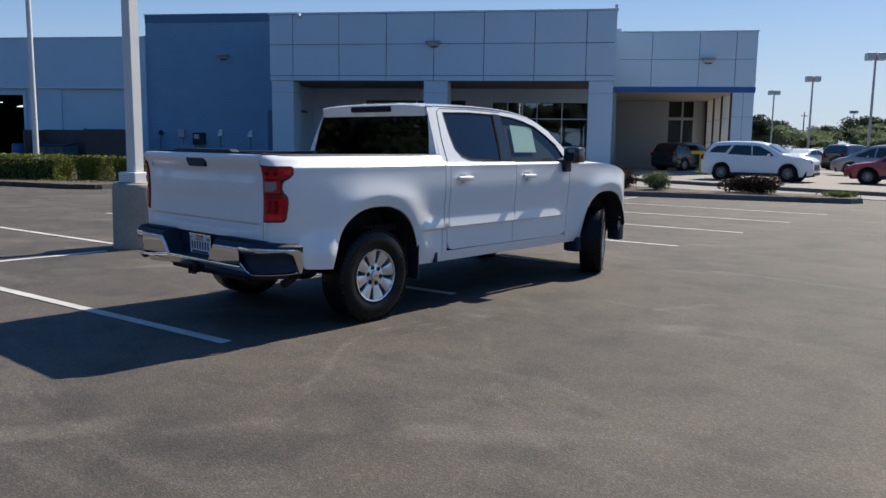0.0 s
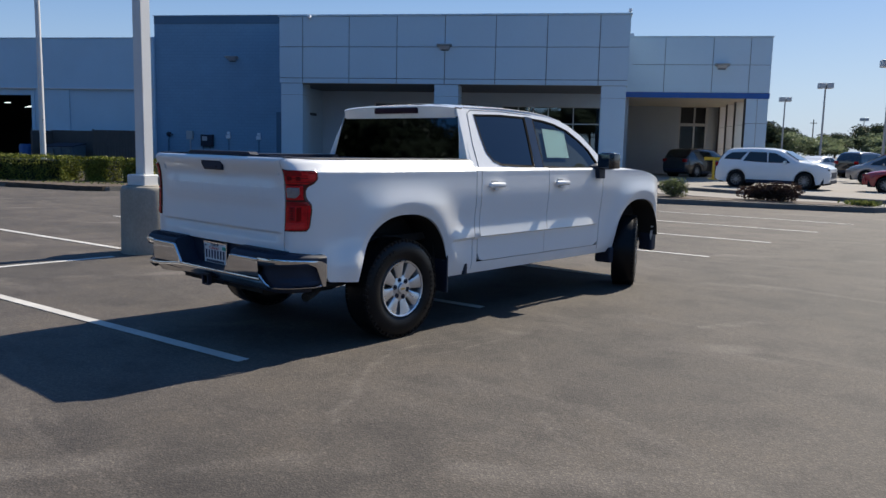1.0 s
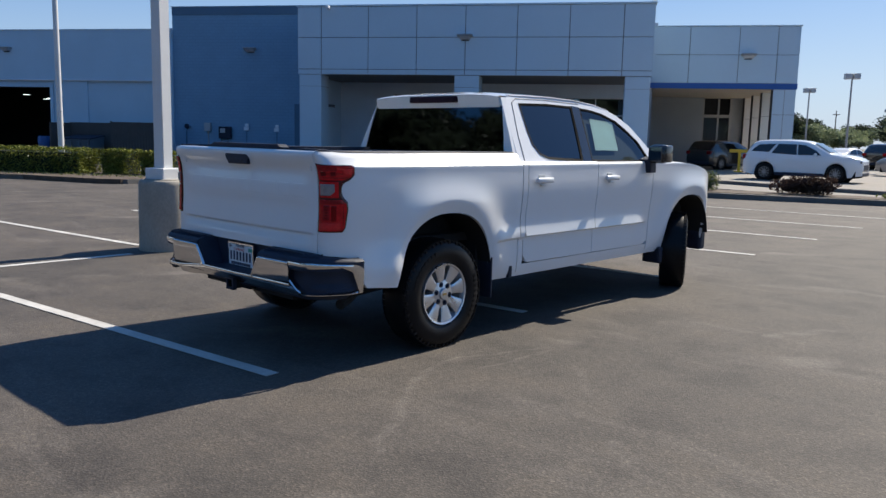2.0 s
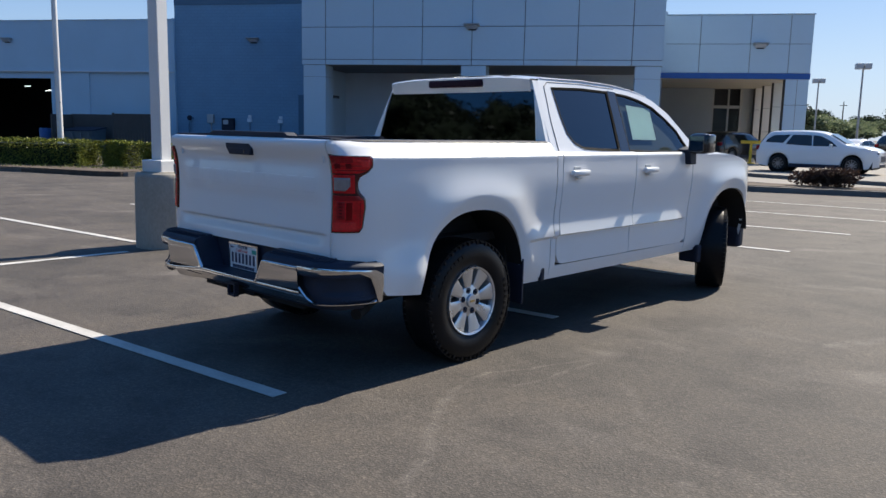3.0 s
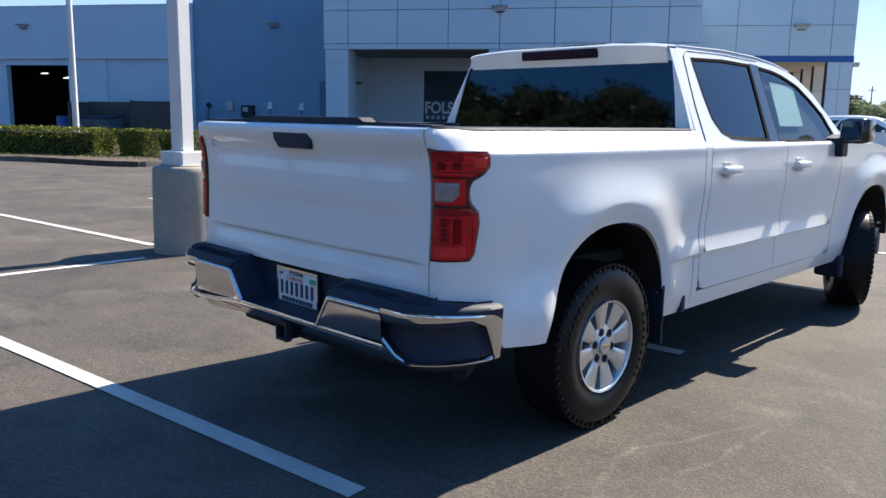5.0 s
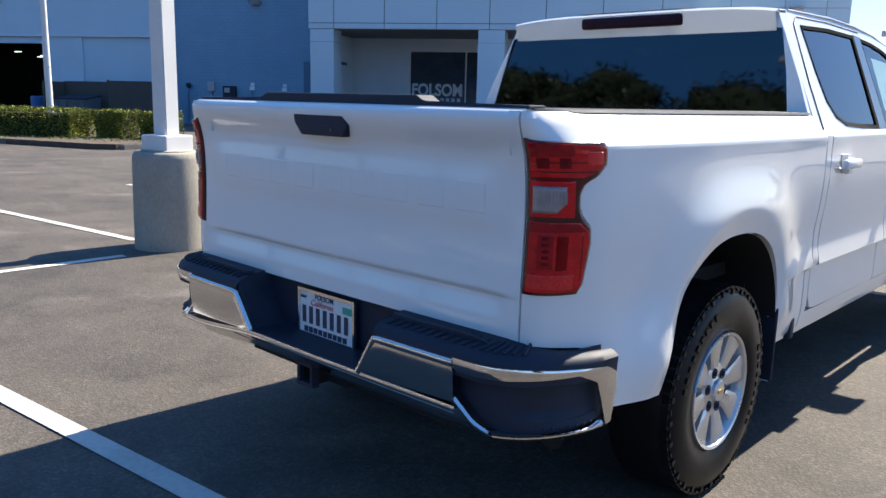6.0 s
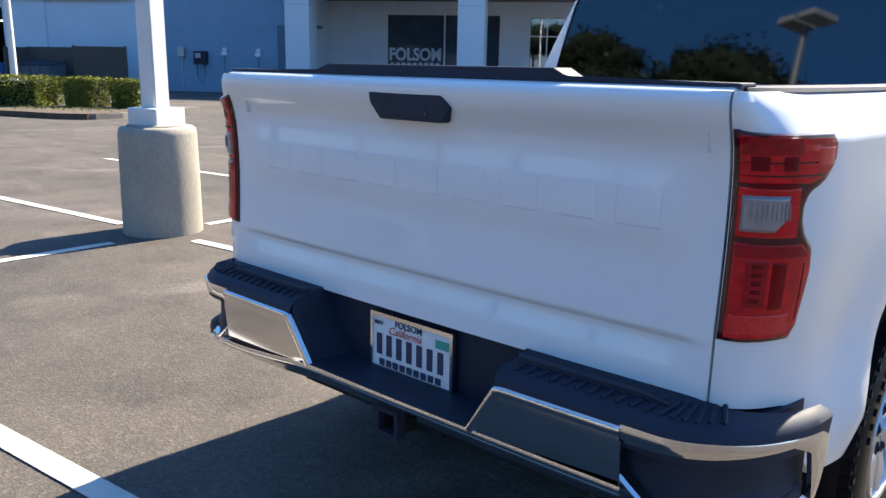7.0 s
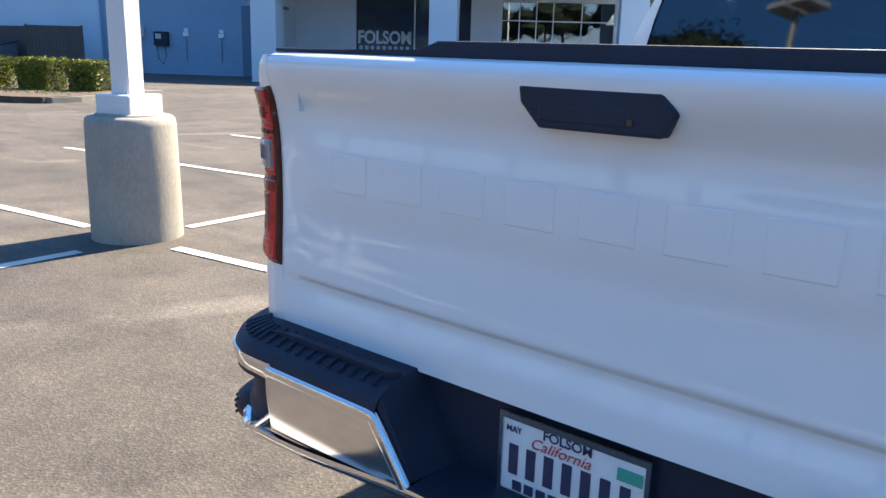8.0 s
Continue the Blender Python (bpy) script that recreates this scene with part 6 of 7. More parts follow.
copy_thing(wheel, pose(-0.990, 0, 0.400, 0, 0, 180))
copy_thing(wheel, pose(0.990, FA + 0.05, 0.400, 0, 0, 27))
copy_thing(wheel, pose(-0.970, FA + 0.02, 0.400, 0, 0, 207))

# ---- light pole on its concrete pedestal ----
t = thing("pole_pedestal", "round weathered concrete pedestal of a light pole", "pedestal", pose(-4.93, 0.88, 0))
bm = bmesh.new()
lathe(bm, [(0.001, -0.1), (0.334, -0.1), (0.332, 0.1), (0.328, 0.5), (0.322, 0.85), (0.314, 0.895), (0.29, 0.915), (0.001, 0.92)], 48)
part("concrete", bm, M_PED, t, smooth=50)
bm = bmesh.new()
lathe(bm, [(0.25, 0.90), (0.248, 0.924), (0.235, 0.930), (0.001, 0.931)], 40)
part("grout_pad", bm, M_PED, t, "thin grout pad on top", smooth=40)
t = thing("light_pole", "tall square white light pole bolted to a pedestal", "light pole", pose(-4.93, 0.88, 0.918, 0, 0, 14))
part("base_cover", rbox(-0.165, 0.165, -0.165, 0.165, 0.0, 0.15, 0.012), M_POLE, t, "white square base cover")
bm = bmesh.new()
sheet(bm, [[(sx * w, sy * w, z) for sx, sy in ((-1, -1), (1, -1), (1, 1), (-1, 1), (-1, -1))] for w, z in ((0.082, 0.14), (0.076, 3.0), (0.070, 7.6))])
bmesh.ops.bevel(bm, geom=[e for e in bm.edges if abs(e.verts[0].co.z - e.verts[1].co.z) > 1], offset=0.012, segments=2, affect='EDGES')
part("shaft", bm, M_POLE, t)
for sx in (-1, 1):
    lh = part("lamp_head", rbox(*sorted((sx * 0.25, sx * 1.05)), -0.24, 0.24, 7.45, 7.62, 0.02), M_LAMPGREY, t)
    part("lamp_arm", rbox(*sorted((sx * 0.05, sx * 0.27)), -0.04, 0.04, 7.50, 7.58, 0.005), M_LAMPGREY, lh)

t = thing("flag_pole", "slim round white pole rising behind the hedge", "pole", pose(*lot(-16.65, 18.75)[:2], 0.1))
bm = bmesh.new()
lathe(bm, [(0.105, 0.0), (0.10, 1.0), (0.09, 4.5), (0.065, 12.0), (0.001, 12.05)], 20)
part("shaft", bm, M_POLE, t, smooth=40)
part("cleat", rbox(0.06, 0.12, -0.02, 0.02, 2.05, 2.11, 0.005), M_LAMPGREY, t)


# ---- lot lamps ----
def lot_lamp(h=7.6, thick=0.46):
    t = thing("street_lamp", "steel car-park lamp post with flat shoebox heads", "street lamp", None, "lot lamps")
    bm = bmesh.new()
    lathe(bm, [(0.11, 0), (0.10, 1), (0.07, h), (0.001, h)], 10)
    part("post", bm, M_GALV, t, smooth=40)
    bm = bmesh.new()
    lathe(bm, [(0.3, -0.2), (0.3, 0.7), (0.001, 0.72)], 16)
    part("footing", bm, M_PED, t, smooth=40)
    for sx in ((-1, 1)):
        a, b = sorted((sx * 0.06, sx * 0.60))
        hd = part("lamp_head", rbox(a, b, -0.36, 0.36, h + 0.18 - thick, h + 0.18, 0.03), M_LAMPGREY, t)
        part("lens", boxes((a + 0.06, b - 0.06, -0.3, 0.3, h + 0.165 - thick, h + 0.178 - thick)), M_FRAME, hd)
    return t


LAMPS = [(-17.1, 70.2), (-26.1, 86.5), (-8.4, 54.4), (-50.4, 149.4), (-31.5, 139.5)]
first = lot_lamp()
first.matrix_world = pose(LAMPS[0][0], LAMPS[0][1], 0.1, 0, 0, 30)
for x, y in LAMPS[1:]:
    copy_thing(first, pose(x, y, 0.1, 0, 0, 30))
slim = lot_lamp(7.9, 0.16)
slim.matrix_world = pose(-4.9, -14.3, 0, 0, 0, 32)
copy_thing(slim, pose(-19.0, -27.0, 0, 0, 0, 15))


# ---- foliage ----
def leaf_mat(name, c0, c1, through=0.35):
    m = bpy.data.materials.new(name)
    m.use_nodes = True
    nt = m.node_tree
    nt.nodes.remove(nt.nodes["Principled BSDF"])
    geo = nt.nodes.new("ShaderNodeNewGeometry")
    rp = nt.nodes.new("ShaderNodeValToRGB")
    rp.color_ramp.elements[0].color, rp.color_ramp.elements[1].color = (*c0, 1), (*c1, 1)
    nt.links.new(geo.outputs["Random Per Island"], rp.inputs[0])
    di = nt.nodes.new("ShaderNodeBsdfDiffuse")
    tl = nt.nodes.new("ShaderNodeBsdfTranslucent")
    gl = nt.nodes.new("ShaderNodeBsdfGlossy")
    gl.inputs["Roughness"].default_value = 0.45
    gl.inputs["Color"].default_value = (0.25, 0.25, 0.25, 1)
    mx = nt.nodes.new("ShaderNodeMixShader")
    mx.inputs[0].default_value = through
    mx2 = nt.nodes.new("ShaderNodeMixShader")
    mx2.inputs[0].default_value = 0.08
    for n in (di, tl):
        nt.links.new(rp.outputs[0], n.inputs["Color"])
    nt.links.new(di.outputs[0], mx.inputs[1])
    nt.links.new(tl.outputs[0], mx.inputs[2])
    nt.links.new(mx.outputs[0], mx2.inputs[1])
    nt.links.new(gl.outputs[0], mx2.inputs[2])
    nt.links.new(mx2.outputs[0], nt.nodes["Material Output"].inputs["Surface"])
    return m


M_HEDGE = leaf_mat("hedge_leaves", (0.030, 0.054, 0.010), (0.28, 0.29, 0.045), 0.12)
# far leaves are paled: distance haze is put into their colour
M_TREE = leaf_mat("tree_leaves", (0.10, 0.135, 0.07), (0.27, 0.31, 0.17), 0.45)
M_DARKTREE = leaf_mat("dark_tree_leaves", (0.014, 0.023, 0.014), (0.048, 0.062, 0.032), 0.4)
M_REDBUSH = leaf_mat("reddish_shrub_leaves", (0.030, 0.016, 0.014), (0.085, 0.050, 0.032), 0.25)
M_GREENBUSH = leaf_mat("shrub_leaves", (0.06, 0.085, 0.03), (0.22, 0.25, 0.11), 0.35)
M_FLOWER = leaf_mat("pale_flowers", (0.4, 0.33, 0.36), (0.6, 0.55, 0.55), 0.2)
M_GRASS = leaf_mat("grass_blades", (0.06, 0.09, 0.02), (0.20, 0.21, 0.06), 0.4)
M_BARK = mat("bark", (0.10, 0.075, 0.055), 0.95, 0, 0.3, 5, 40, 0.02)
# near-black core colour stands in for the shade between leaves
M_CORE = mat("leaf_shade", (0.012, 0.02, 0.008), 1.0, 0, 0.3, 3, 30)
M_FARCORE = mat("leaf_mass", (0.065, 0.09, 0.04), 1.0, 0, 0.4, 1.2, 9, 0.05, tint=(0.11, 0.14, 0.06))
rng = np.random.default_rng(7)


def leaf_mesh(name, pts, size, material, parent, label="", up=0.3, kind="", jitter=0.5):
    """Small pointed leaves, one at each place."""
    n = len(pts)
    pts = np.asarray(pts, float)
    a = rng.normal(size=(n, 3))
    a[:, 2] *= up + 0.4
    a /= np.linalg.norm(a, axis=1)[:, None]
    b = np.cross(a, rng.normal(size=(n, 3)))
    b /= np.linalg.norm(b, axis=1)[:, None]
    s = size * (1 + jitter * (rng.random((n, 1)) - 0.5) * 2)
    v = np.concatenate([pts - a * s, pts + b * s * 0.42, pts + a * s, pts - b * s * 0.42], 1).reshape(-1, 3)
    f = np.arange(4 * n).reshape(-1, 4)
    me = bpy.data.meshes.new(name)
    me.from_pydata(v.tolist(), [], f.tolist())
    me.materials.append(material)
    ob = new(name, me)
    ob.parent = parent
    if label:
        ob["label"] = label
    if kind:
        ob["kind"] = kind
    return ob


def lumpy(p, k, amp):
    return np.array([1 + amp * noise.noise(Vector(q) * k) for q in p])


def blob_points(n, c, r, fill=0.35, amp=0.35, k=1.6):
    """Places in an uneven rounded mass, denser near its skin."""
    d = rng.normal(size=(n, 3))
    d /= np.linalg.norm(d, axis=1)[:, None]
    rad = 1 - fill * rng.random(n) ** 1.6
    rad *= lumpy(d + np.array(c) * 0.37, k, amp)
    return np.array(c) + d * rad[:, None] * np.array(r)


def hedge_block(s0, s1, d0, d1, z0, z1, n):
    c = lot((s0 + s1) / 2, (d0 + d1) / 2)
    t = thing("hedge", "clipped green box hedge in a kerbed bed", "hedge", pose(c.x, c.y, 0, 0, 0, TH), "hedge blocks")
    hs, hd = (s1 - s0) / 2, (d1 - d0) / 2
    # dark box inside the hedge: shade between leaves put into its colour
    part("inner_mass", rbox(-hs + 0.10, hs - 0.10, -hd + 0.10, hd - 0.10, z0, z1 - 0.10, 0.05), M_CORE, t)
    pts = []
    for _ in range(n):
        f = rng.random()
        if f < 0.34:
            p = (rng.uniform(-hs, hs), rng.uniform(-hd, hd), z1)
        elif f < 0.80:
            p = (rng.uniform(-hs, hs), -hd, rng.uniform(z0, z1))
        elif f < 0.9:
            p = (hs, rng.uniform(-hd, hd), rng.uniform(z0, z1))
        elif f < 0.95:
            p = (-hs, rng.uniform(-hd, hd), rng.uniform(z0, z1))
        else:
            p = (rng.uniform(-hs, hs), hd, rng.uniform(z0, z1))
        bump = 0.09 * noise.noise(Vector(p) * 2.3) + 0.05 * noise.noise(Vector(p) * 6)
        g = 1 + bump
        # rounded shoulders
        q = np.array(p)
        q[0] += (0.12 * noise.noise(Vector(p) * 1.7)) - 0.03 * rng.random() * np.sign(q[0])
        q[1] *= g if abs(p[1]) > hd * 0.98 else 1
        q[2] = z0 + (q[2] - z0) * (1 + 0.7 * bump) + 0.03 * rng.normal()
        pts.append(q)
    leaf_mesh("leaves", pts, 0.034, M_HEDGE, t, "small glossy green leaves", kind="stuff")


hedge_block(-24.5, -14.70, 16.95, 18.15, 0.12, 0.92, 22000)
hedge_block(-14.15, -13.22, 17.3, 18.4, 0.12, 0.90, 6000)
hedge_block(-12.80, -11.90, 17.4, 18.4, 0.12, 0.87, 5200)


def shrub(x, y, z, r, n, size, material, label, flowers=0):
    t = thing("shrub", label, "shrub", pose(x, y, z), "shrubs")
    bm = bmesh.new()
    for i in range(7):
        a = i * 0.9
        tube(bm, [(0.04 * math.cos(a), 0.04 * math.sin(a), -0.05), (r[0] * 0.35 * math.cos(a), r[1] * 0.35 * math.sin(a), r[2] * 0.5), (r[0] * 0.75 * math.cos(a), r[1] * 0.75 * math.sin(a), r[2] * 1.1)], [0.02, 0.013, 0.005], 5)
    part("stems", bm, M_BARK, t)
    pts = np.concatenate([blob_points(n // 5, (rng.uniform(-0.55, 0.55) * r[0], rng.uniform(-0.4, 0.4) * r[1], r[2] * rng.uniform(0.7, 1.0)), (r[0] * 0.6, r[1] * 0.6, r[2] * 0.7), 0.8, 0.5) for _ in range(5)])
    pts = pts[pts[:, 2] > 0.02]
    leaf_mesh("leaves", pts, size, material, t, kind="stuff")
    if flowers:
        leaf_mesh("flowers", pts[rng.choice(len(pts), flowers, replace=False)] * 1.03, size * 0.9, M_FLOWER, t, "pale pinkish flowers", kind="stuff")


shrub(-2.95, 19.6, 0.16, (1.08, 0.6, 0.34), 7000, 0.040, M_REDBUSH, "low reddish-brown shrub in a kerbed island")
shrub(-5.75, 18.65, 0.16, (0.62, 0.5, 0.38), 2600, 0.040, M_GREENBUSH, "loose green shrub with pale flowers in a kerbed island", 160)
shrub(-6.9, 18.5, 0.16, (0.55, 0.5, 0.42), 2200, 0.040, M_REDBUSH, "dark shrub in a kerbed island")
shrub(-8.6, 17.9, 0.16, (0.8, 0.5, 0.4), 2200, 0.040, M_GREENBUSH, "loose green shrub in a kerbed island")
t = thing("grass_tuft", "patch of dry yellow-green grass at an island's end", "grass", pose(-0.8, 20.2, 0.16))
leaf_mesh("grass_patch", np.stack([rng.normal(0, 0.2, 700), rng.normal(0, 0.14, 700), rng.uniform(0, 0.12, 700)], 1), 0.05, M_GRASS, t, up=2.5, kind="stuff")
t = thing("ground_cover", "scattered dry weeds along the hedge kerb", "weeds", pose(*lot(-17, 16.4)[:2], 0.14, 0, 0, TH))
leaf_mesh("weed_cover", np.stack([rng.uniform(-6, 5.2, 800), rng.uniform(-0.55, 0.5, 800), rng.uniform(0, 0.05, 800)], 1), 0.035, M_GRASS, t, up=1.5, kind="stuff")


# ---- trees ----
def tree(h, crown_r, n, size, material, label, group, shade=None):
    t = thing("tree", label, "tree", None, group)
    bm = bmesh.new()
    top = h * 0.45
    tube(bm, [(0, 0, -0.1), (0.05, 0.03, top * 0.5), (-0.03, 0.08, top), (0.05, 0, h * 0.75)], [h * 0.028, h * 0.022, h * 0.017, h * 0.007], 9)
    cs = []
    for i in range(9):
        a = i * 2.4
        l = crown_r * rng.uniform(0.45, 0.8)
        z0 = top * rng.uniform(0.55, 1.1)
        e = Vector((l * math.cos(a), l * math.sin(a), h * rng.uniform(0.50, 0.86)))
        tube(bm, [(0, 0, z0), e * 0.5 + Vector((0, 0, z0 * 0.3)), e], [h * 0.010, h * 0.007, h * 0.003], 6)
        cs.append(e)
    cs.append(Vector((0, 0, h * 0.88)))
    part("trunk", bm, M_BARK, t, smooth=40)
    pts = np.concatenate([blob_points(n // len(cs), tuple(c), (crown_r * rng.uniform(0.36, 0.52),) * 2 + (h * rng.uniform(0.12, 0.17),), 0.7 if shade else 0.45, 0.55, 2.6) for c in cs])
    leaf_mesh("crown", pts, size, material, t, kind="stuff")
    bm = bmesh.new()
    for c in cs:
        new_vs = bmesh.ops.create_icosphere(bm, subdivisions=4, radius=1.0)["verts"]
        for v in new_vs:
            d = v.co.copy()
            g = 0.86 + 0.30 * noise.noise(d * 2.1 + Vector(c)) + 0.20 * noise.noise(d * 5.5 + Vector(c)) + 0.10 * noise.noise(d * 13 + Vector(c))
            v.co = Vector(c) + Vector((d.x * crown_r * 0.41, d.y * crown_r * 0.41, d.z * h * 0.125)) * g * (0.66 if shade else 1.0)
    # without a leaf-green core given, a near-black one stands in for inner shade
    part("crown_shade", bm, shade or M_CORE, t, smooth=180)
    return t


far_trees = [tree(5.0, 3.6, 8000, 0.15, M_TREE, "bushy green tree at the far edge of the lot", "far trees", M_FARCORE),
             tree(5.6, 3.2, 8000, 0.15, M_DARKTREE, "dark green tree at the far edge of the lot", "far trees", M_FARCORE),
             tree(4.2, 3.6, 8000, 0.15, M_TREE, "low bushy tree at the far edge of the lot", "far trees", M_FARCORE)]
k = 0
for row, (dist, gap) in enumerate(((112, 4.2), (120, 4.4), (128, 4.8))):
    n = 26
    for i in range(n):
        a = radians(34 - i * (gap / 5.0) * 2.2 + row)
        x, y = -math.sin(a) * dist * (1 + 0.04 * math.sin(i * 2.1)), math.cos(a) * dist * (1 + 0.05 * math.sin(i * 1.3))
        m = pose(x + 3, y - 3, 0, 0, 0, i * 77 + row * 40)
        if k < 3:
            far_trees[k].matrix_world = m
        else:
            c = copy_thing(far_trees[(i * 2 + row) % 3], m)
            c.scale = [0.82 + 0.3 * ((i * 37 + row * 11) % 10) / 10] * 3
        k += 1
near = [tree(12.5, 5.2, 24000, 0.13, M_DARKTREE, "tall dark tree across the car park", "trees across the lot"),
        tree(9.5, 5.0, 20000, 0.13, M_DARKTREE, "broad green tree across the car park", "trees across the lot")]
k = [0, 0]
# last six are added fillers, closing sky gaps in the tailgate's reflection
for i, (x, y, sc, v) in enumerate(((-16.5, -35.6, 1.22, 0), (-7, -44, 0.8, 1), (1, -46, 0.85, 0), (9, -43, 0.9, 1), (17, -44, 0.8, 0), (-29, -34, 1.25, 0), (-36, -33, 1.3, 0), (-43, -30, 1.35, 0), (-48, -25, 1.3, 0), (-12.8, -37.0, 1.05, 0), (-22.5, -34, 1.24, 0), (26, -40, 1.0, 1), (36, -32, 1.0, 0), (44, -18, 1.0, 1), (-53, -18, 1.2, 0), (-10.5, -49, 0.8, 1), (-3, -50, 0.8, 0), (5, -50, 0.75, 1), (13, -49, 0.8, 0), (21.5, -47, 0.85, 1), (31, -42, 0.8, 0))):
    m = pose(x, y, 0, 0, 0, i * 63)
    ob = near[v] if not k[v] else copy_thing(near[v], m)
    ob.matrix_world = m
    ob.scale = (sc,) * 3
    k[v] += 1

# ---- parked cars ----
M_SILVER = mat("silver_car_paint", (0.30, 0.29, 0.29), 0.3, 0.5, 0.03, 1, 200, 0, 1.0, 0.04)
M_DARKCAR = mat("black_car_paint", (0.010, 0.010, 0.012), 0.25, 0, 0.1, 1, 200, 0, 1.0, 0.04)
M_REDCAR = mat("red_car_paint", (0.34, 0.025, 0.03), 0.28, 0, 0.05, 1, 200, 0, 1.0, 0.04)
M_BLUECAR = mat("dark_blue_car_paint", (0.02, 0.03, 0.06), 0.28, 0, 0.05, 1, 200, 0, 1.0, 0.04)
M_DARKALLOY = mat("dull_alloy", (0.32, 0.32, 0.33), 0.4, 0.8, 0.1, 6, 90)
M_CARGLASS = mat("dark_car_glass", (0.012, 0.014, 0.016), 0.05, 0, 0.1, 1, 100, 0, 0.5, 0.02)


def parked_car(name, label, category, paint, m, length, width, top, belt, windows, screens, axles, wheel_r=0.36, sill=0.24, group="parked cars"):
    """top: roof and bonnet line along the length (0 is the tail); windows: side outlines; screens: (from, to) of front and rear glass along it."""
    t = thing(name, label, category, m, group)
    hw0 = width / 2

    def hw(u):
        return hw0 - 0.16 * max(0, 1 - u / 0.45) ** 2 - 0.22 * max(0, 1 - (length - u) / 0.75) ** 2

    def gx(u, z):
        return hw(u) - 0.025 - 0.33 * max(z - belt, 0)

    bm = bmesh.new()
    rows = []
    us = spread(0, length, 72)
    for u in us:
        zt = smooth_table(u, top)
        w = hw(u)
        zb = min(belt, zt - 0.05)
        arch = 0.0
        for a in axles:
            q = abs(u - a) / (wheel_r + 0.07)
            if q < 1:
                arch = max(arch, (wheel_r + 0.07) * math.sqrt(1 - q * q))
        lo = max(sill + 0.10 * max(0, 1 - min(u, length - u) / 0.5), wheel_r + arch if arch else 0)
        mid = max(0.55, lo + 0.05)
        pr = [(w - 0.05, lo), (w, mid), (w + 0.005, max(0.75, mid + 0.03)), (w - 0.012, max(zb - 0.06, mid + 0.06)), (w - 0.03, zb)]
        if zt > belt + 0.08:
            pr += [(gx(u, belt + (zt - 0.09 - belt) * f), belt + (zt - 0.09 - belt) * f) for f in (0.5, 1.0)]
            pr += [(gx(u, zt) - 0.05, zt - 0.02), (gx(u, zt) - 0.18, zt), (0, zt + 0.025)]
        else:
            pr += [(w - 0.06, zb + 0.01), (w - 0.10, zt - 0.02), (w - 0.14, zt - 0.01), (w - 0.30, zt), (0, zt + 0.03)]
        full = [(x, u, z) for x, z in pr] + [(-x, u, z) for x, z in reversed(pr[:-1])]
        rows.append(full)
    vs = sheet(bm, rows)
    bm.faces.new(vs[0])
    bm.faces.new(vs[-1][::-1])
    part("body", bm, paint, t, smooth=42)
    part("underside", boxes((-hw0 + 0.10, hw0 - 0.10, 0.25, length - 0.25, sill - 0.02, 0.62)), M_UNDER, t)
    for sg in (1, -1):
        for wn_ in windows:
            g = fill([wn_], "side_window", M_CARGLASS, t, lambda y, z: (sg * (gx(y, z) + 0.012), y, z), 0.02, "dark side glass")
    for u0, u1, inset in screens:
        bm = bmesh.new()
        rows = []
        for u in spread(u0, u1, 10):
            z = smooth_table(u, top) + 0.025
            w = max(gx(u, z) - inset, 0.3)
            d = 1 if u0 > length / 2 else -1
            rows.append([(f * w, u + d * 0.012, z + 0.012 + (1 - f * f) * 0.004) for f in (-1, -0.6, 0, 0.6, 1)])
        sheet(bm, rows)
        part("windscreen", bm, M_CARGLASS, t, smooth=60)
    # lamps, bumpers, grille, mirrors, handles
    for sg in (1, -1):
        zf = smooth_table(length - 0.2, top) - 0.12
        part("headlight", rbox(*sorted((sg * (hw0 - 0.48), sg * (hw0 - 0.17))), length - 0.38, length - 0.03, zf - 0.10, zf, 0.03), M_CLEARLENS, t)
        part("tail_light", rbox(*sorted((sg * (hw0 - 0.36), sg * (hw0 - 0.10))), -0.02, 0.28, belt - 0.16, belt + 0.04, 0.03), M_REDDARK, t)
        part("door_mirror", rbox(*sorted((sg * (hw0 - 0.04), sg * (hw0 + 0.16))), length * 0.615, length * 0.615 + 0.12, belt, belt + 0.15, 0.03), paint, t)
        for f in (0.40, 0.57):
            part("door_handle", rbox(*sorted((sg * (hw0 - 0.01), sg * (hw0 + 0.025))), length * f - 0.1, length * f + 0.08, belt - 0.15, belt - 0.115, 0.008), paint, t)
        bm = bmesh.new()
        box(bm, *sorted((sg * (hw0 - 0.02), sg * (hw0 + 0.004))), axles[0] + wheel_r + 0.1, axles[1] - wheel_r - 0.1, sill, sill + 0.14)
        part("sill_trim", bm, M_BLACK, t)
    part("front_bumper", rbox(-hw0 * 0.82, hw0 * 0.82, length - 0.35, length - 0.01, 0.34, max(smooth_table(length - 0.1, top) - 0.02, 0.62), 0.09, 3), paint, t, smooth=50)
    part("grille", rbox(-hw0 * 0.55, hw0 * 0.55, length - 0.10, length + 0.015, 0.55, 0.80, 0.03), M_BLACK, t)
    part("front_bumper_trim", rbox(-hw0 * 0.7, hw0 * 0.7, length - 0.12, length + 0.02, 0.30, 0.46, 0.03), M_BLACK, t)
    part("rear_bumper_trim", rbox(-hw0 * 0.8, hw0 * 0.8, -0.03, 0.12, 0.32, 0.5, 0.03), M_BLACK, t)
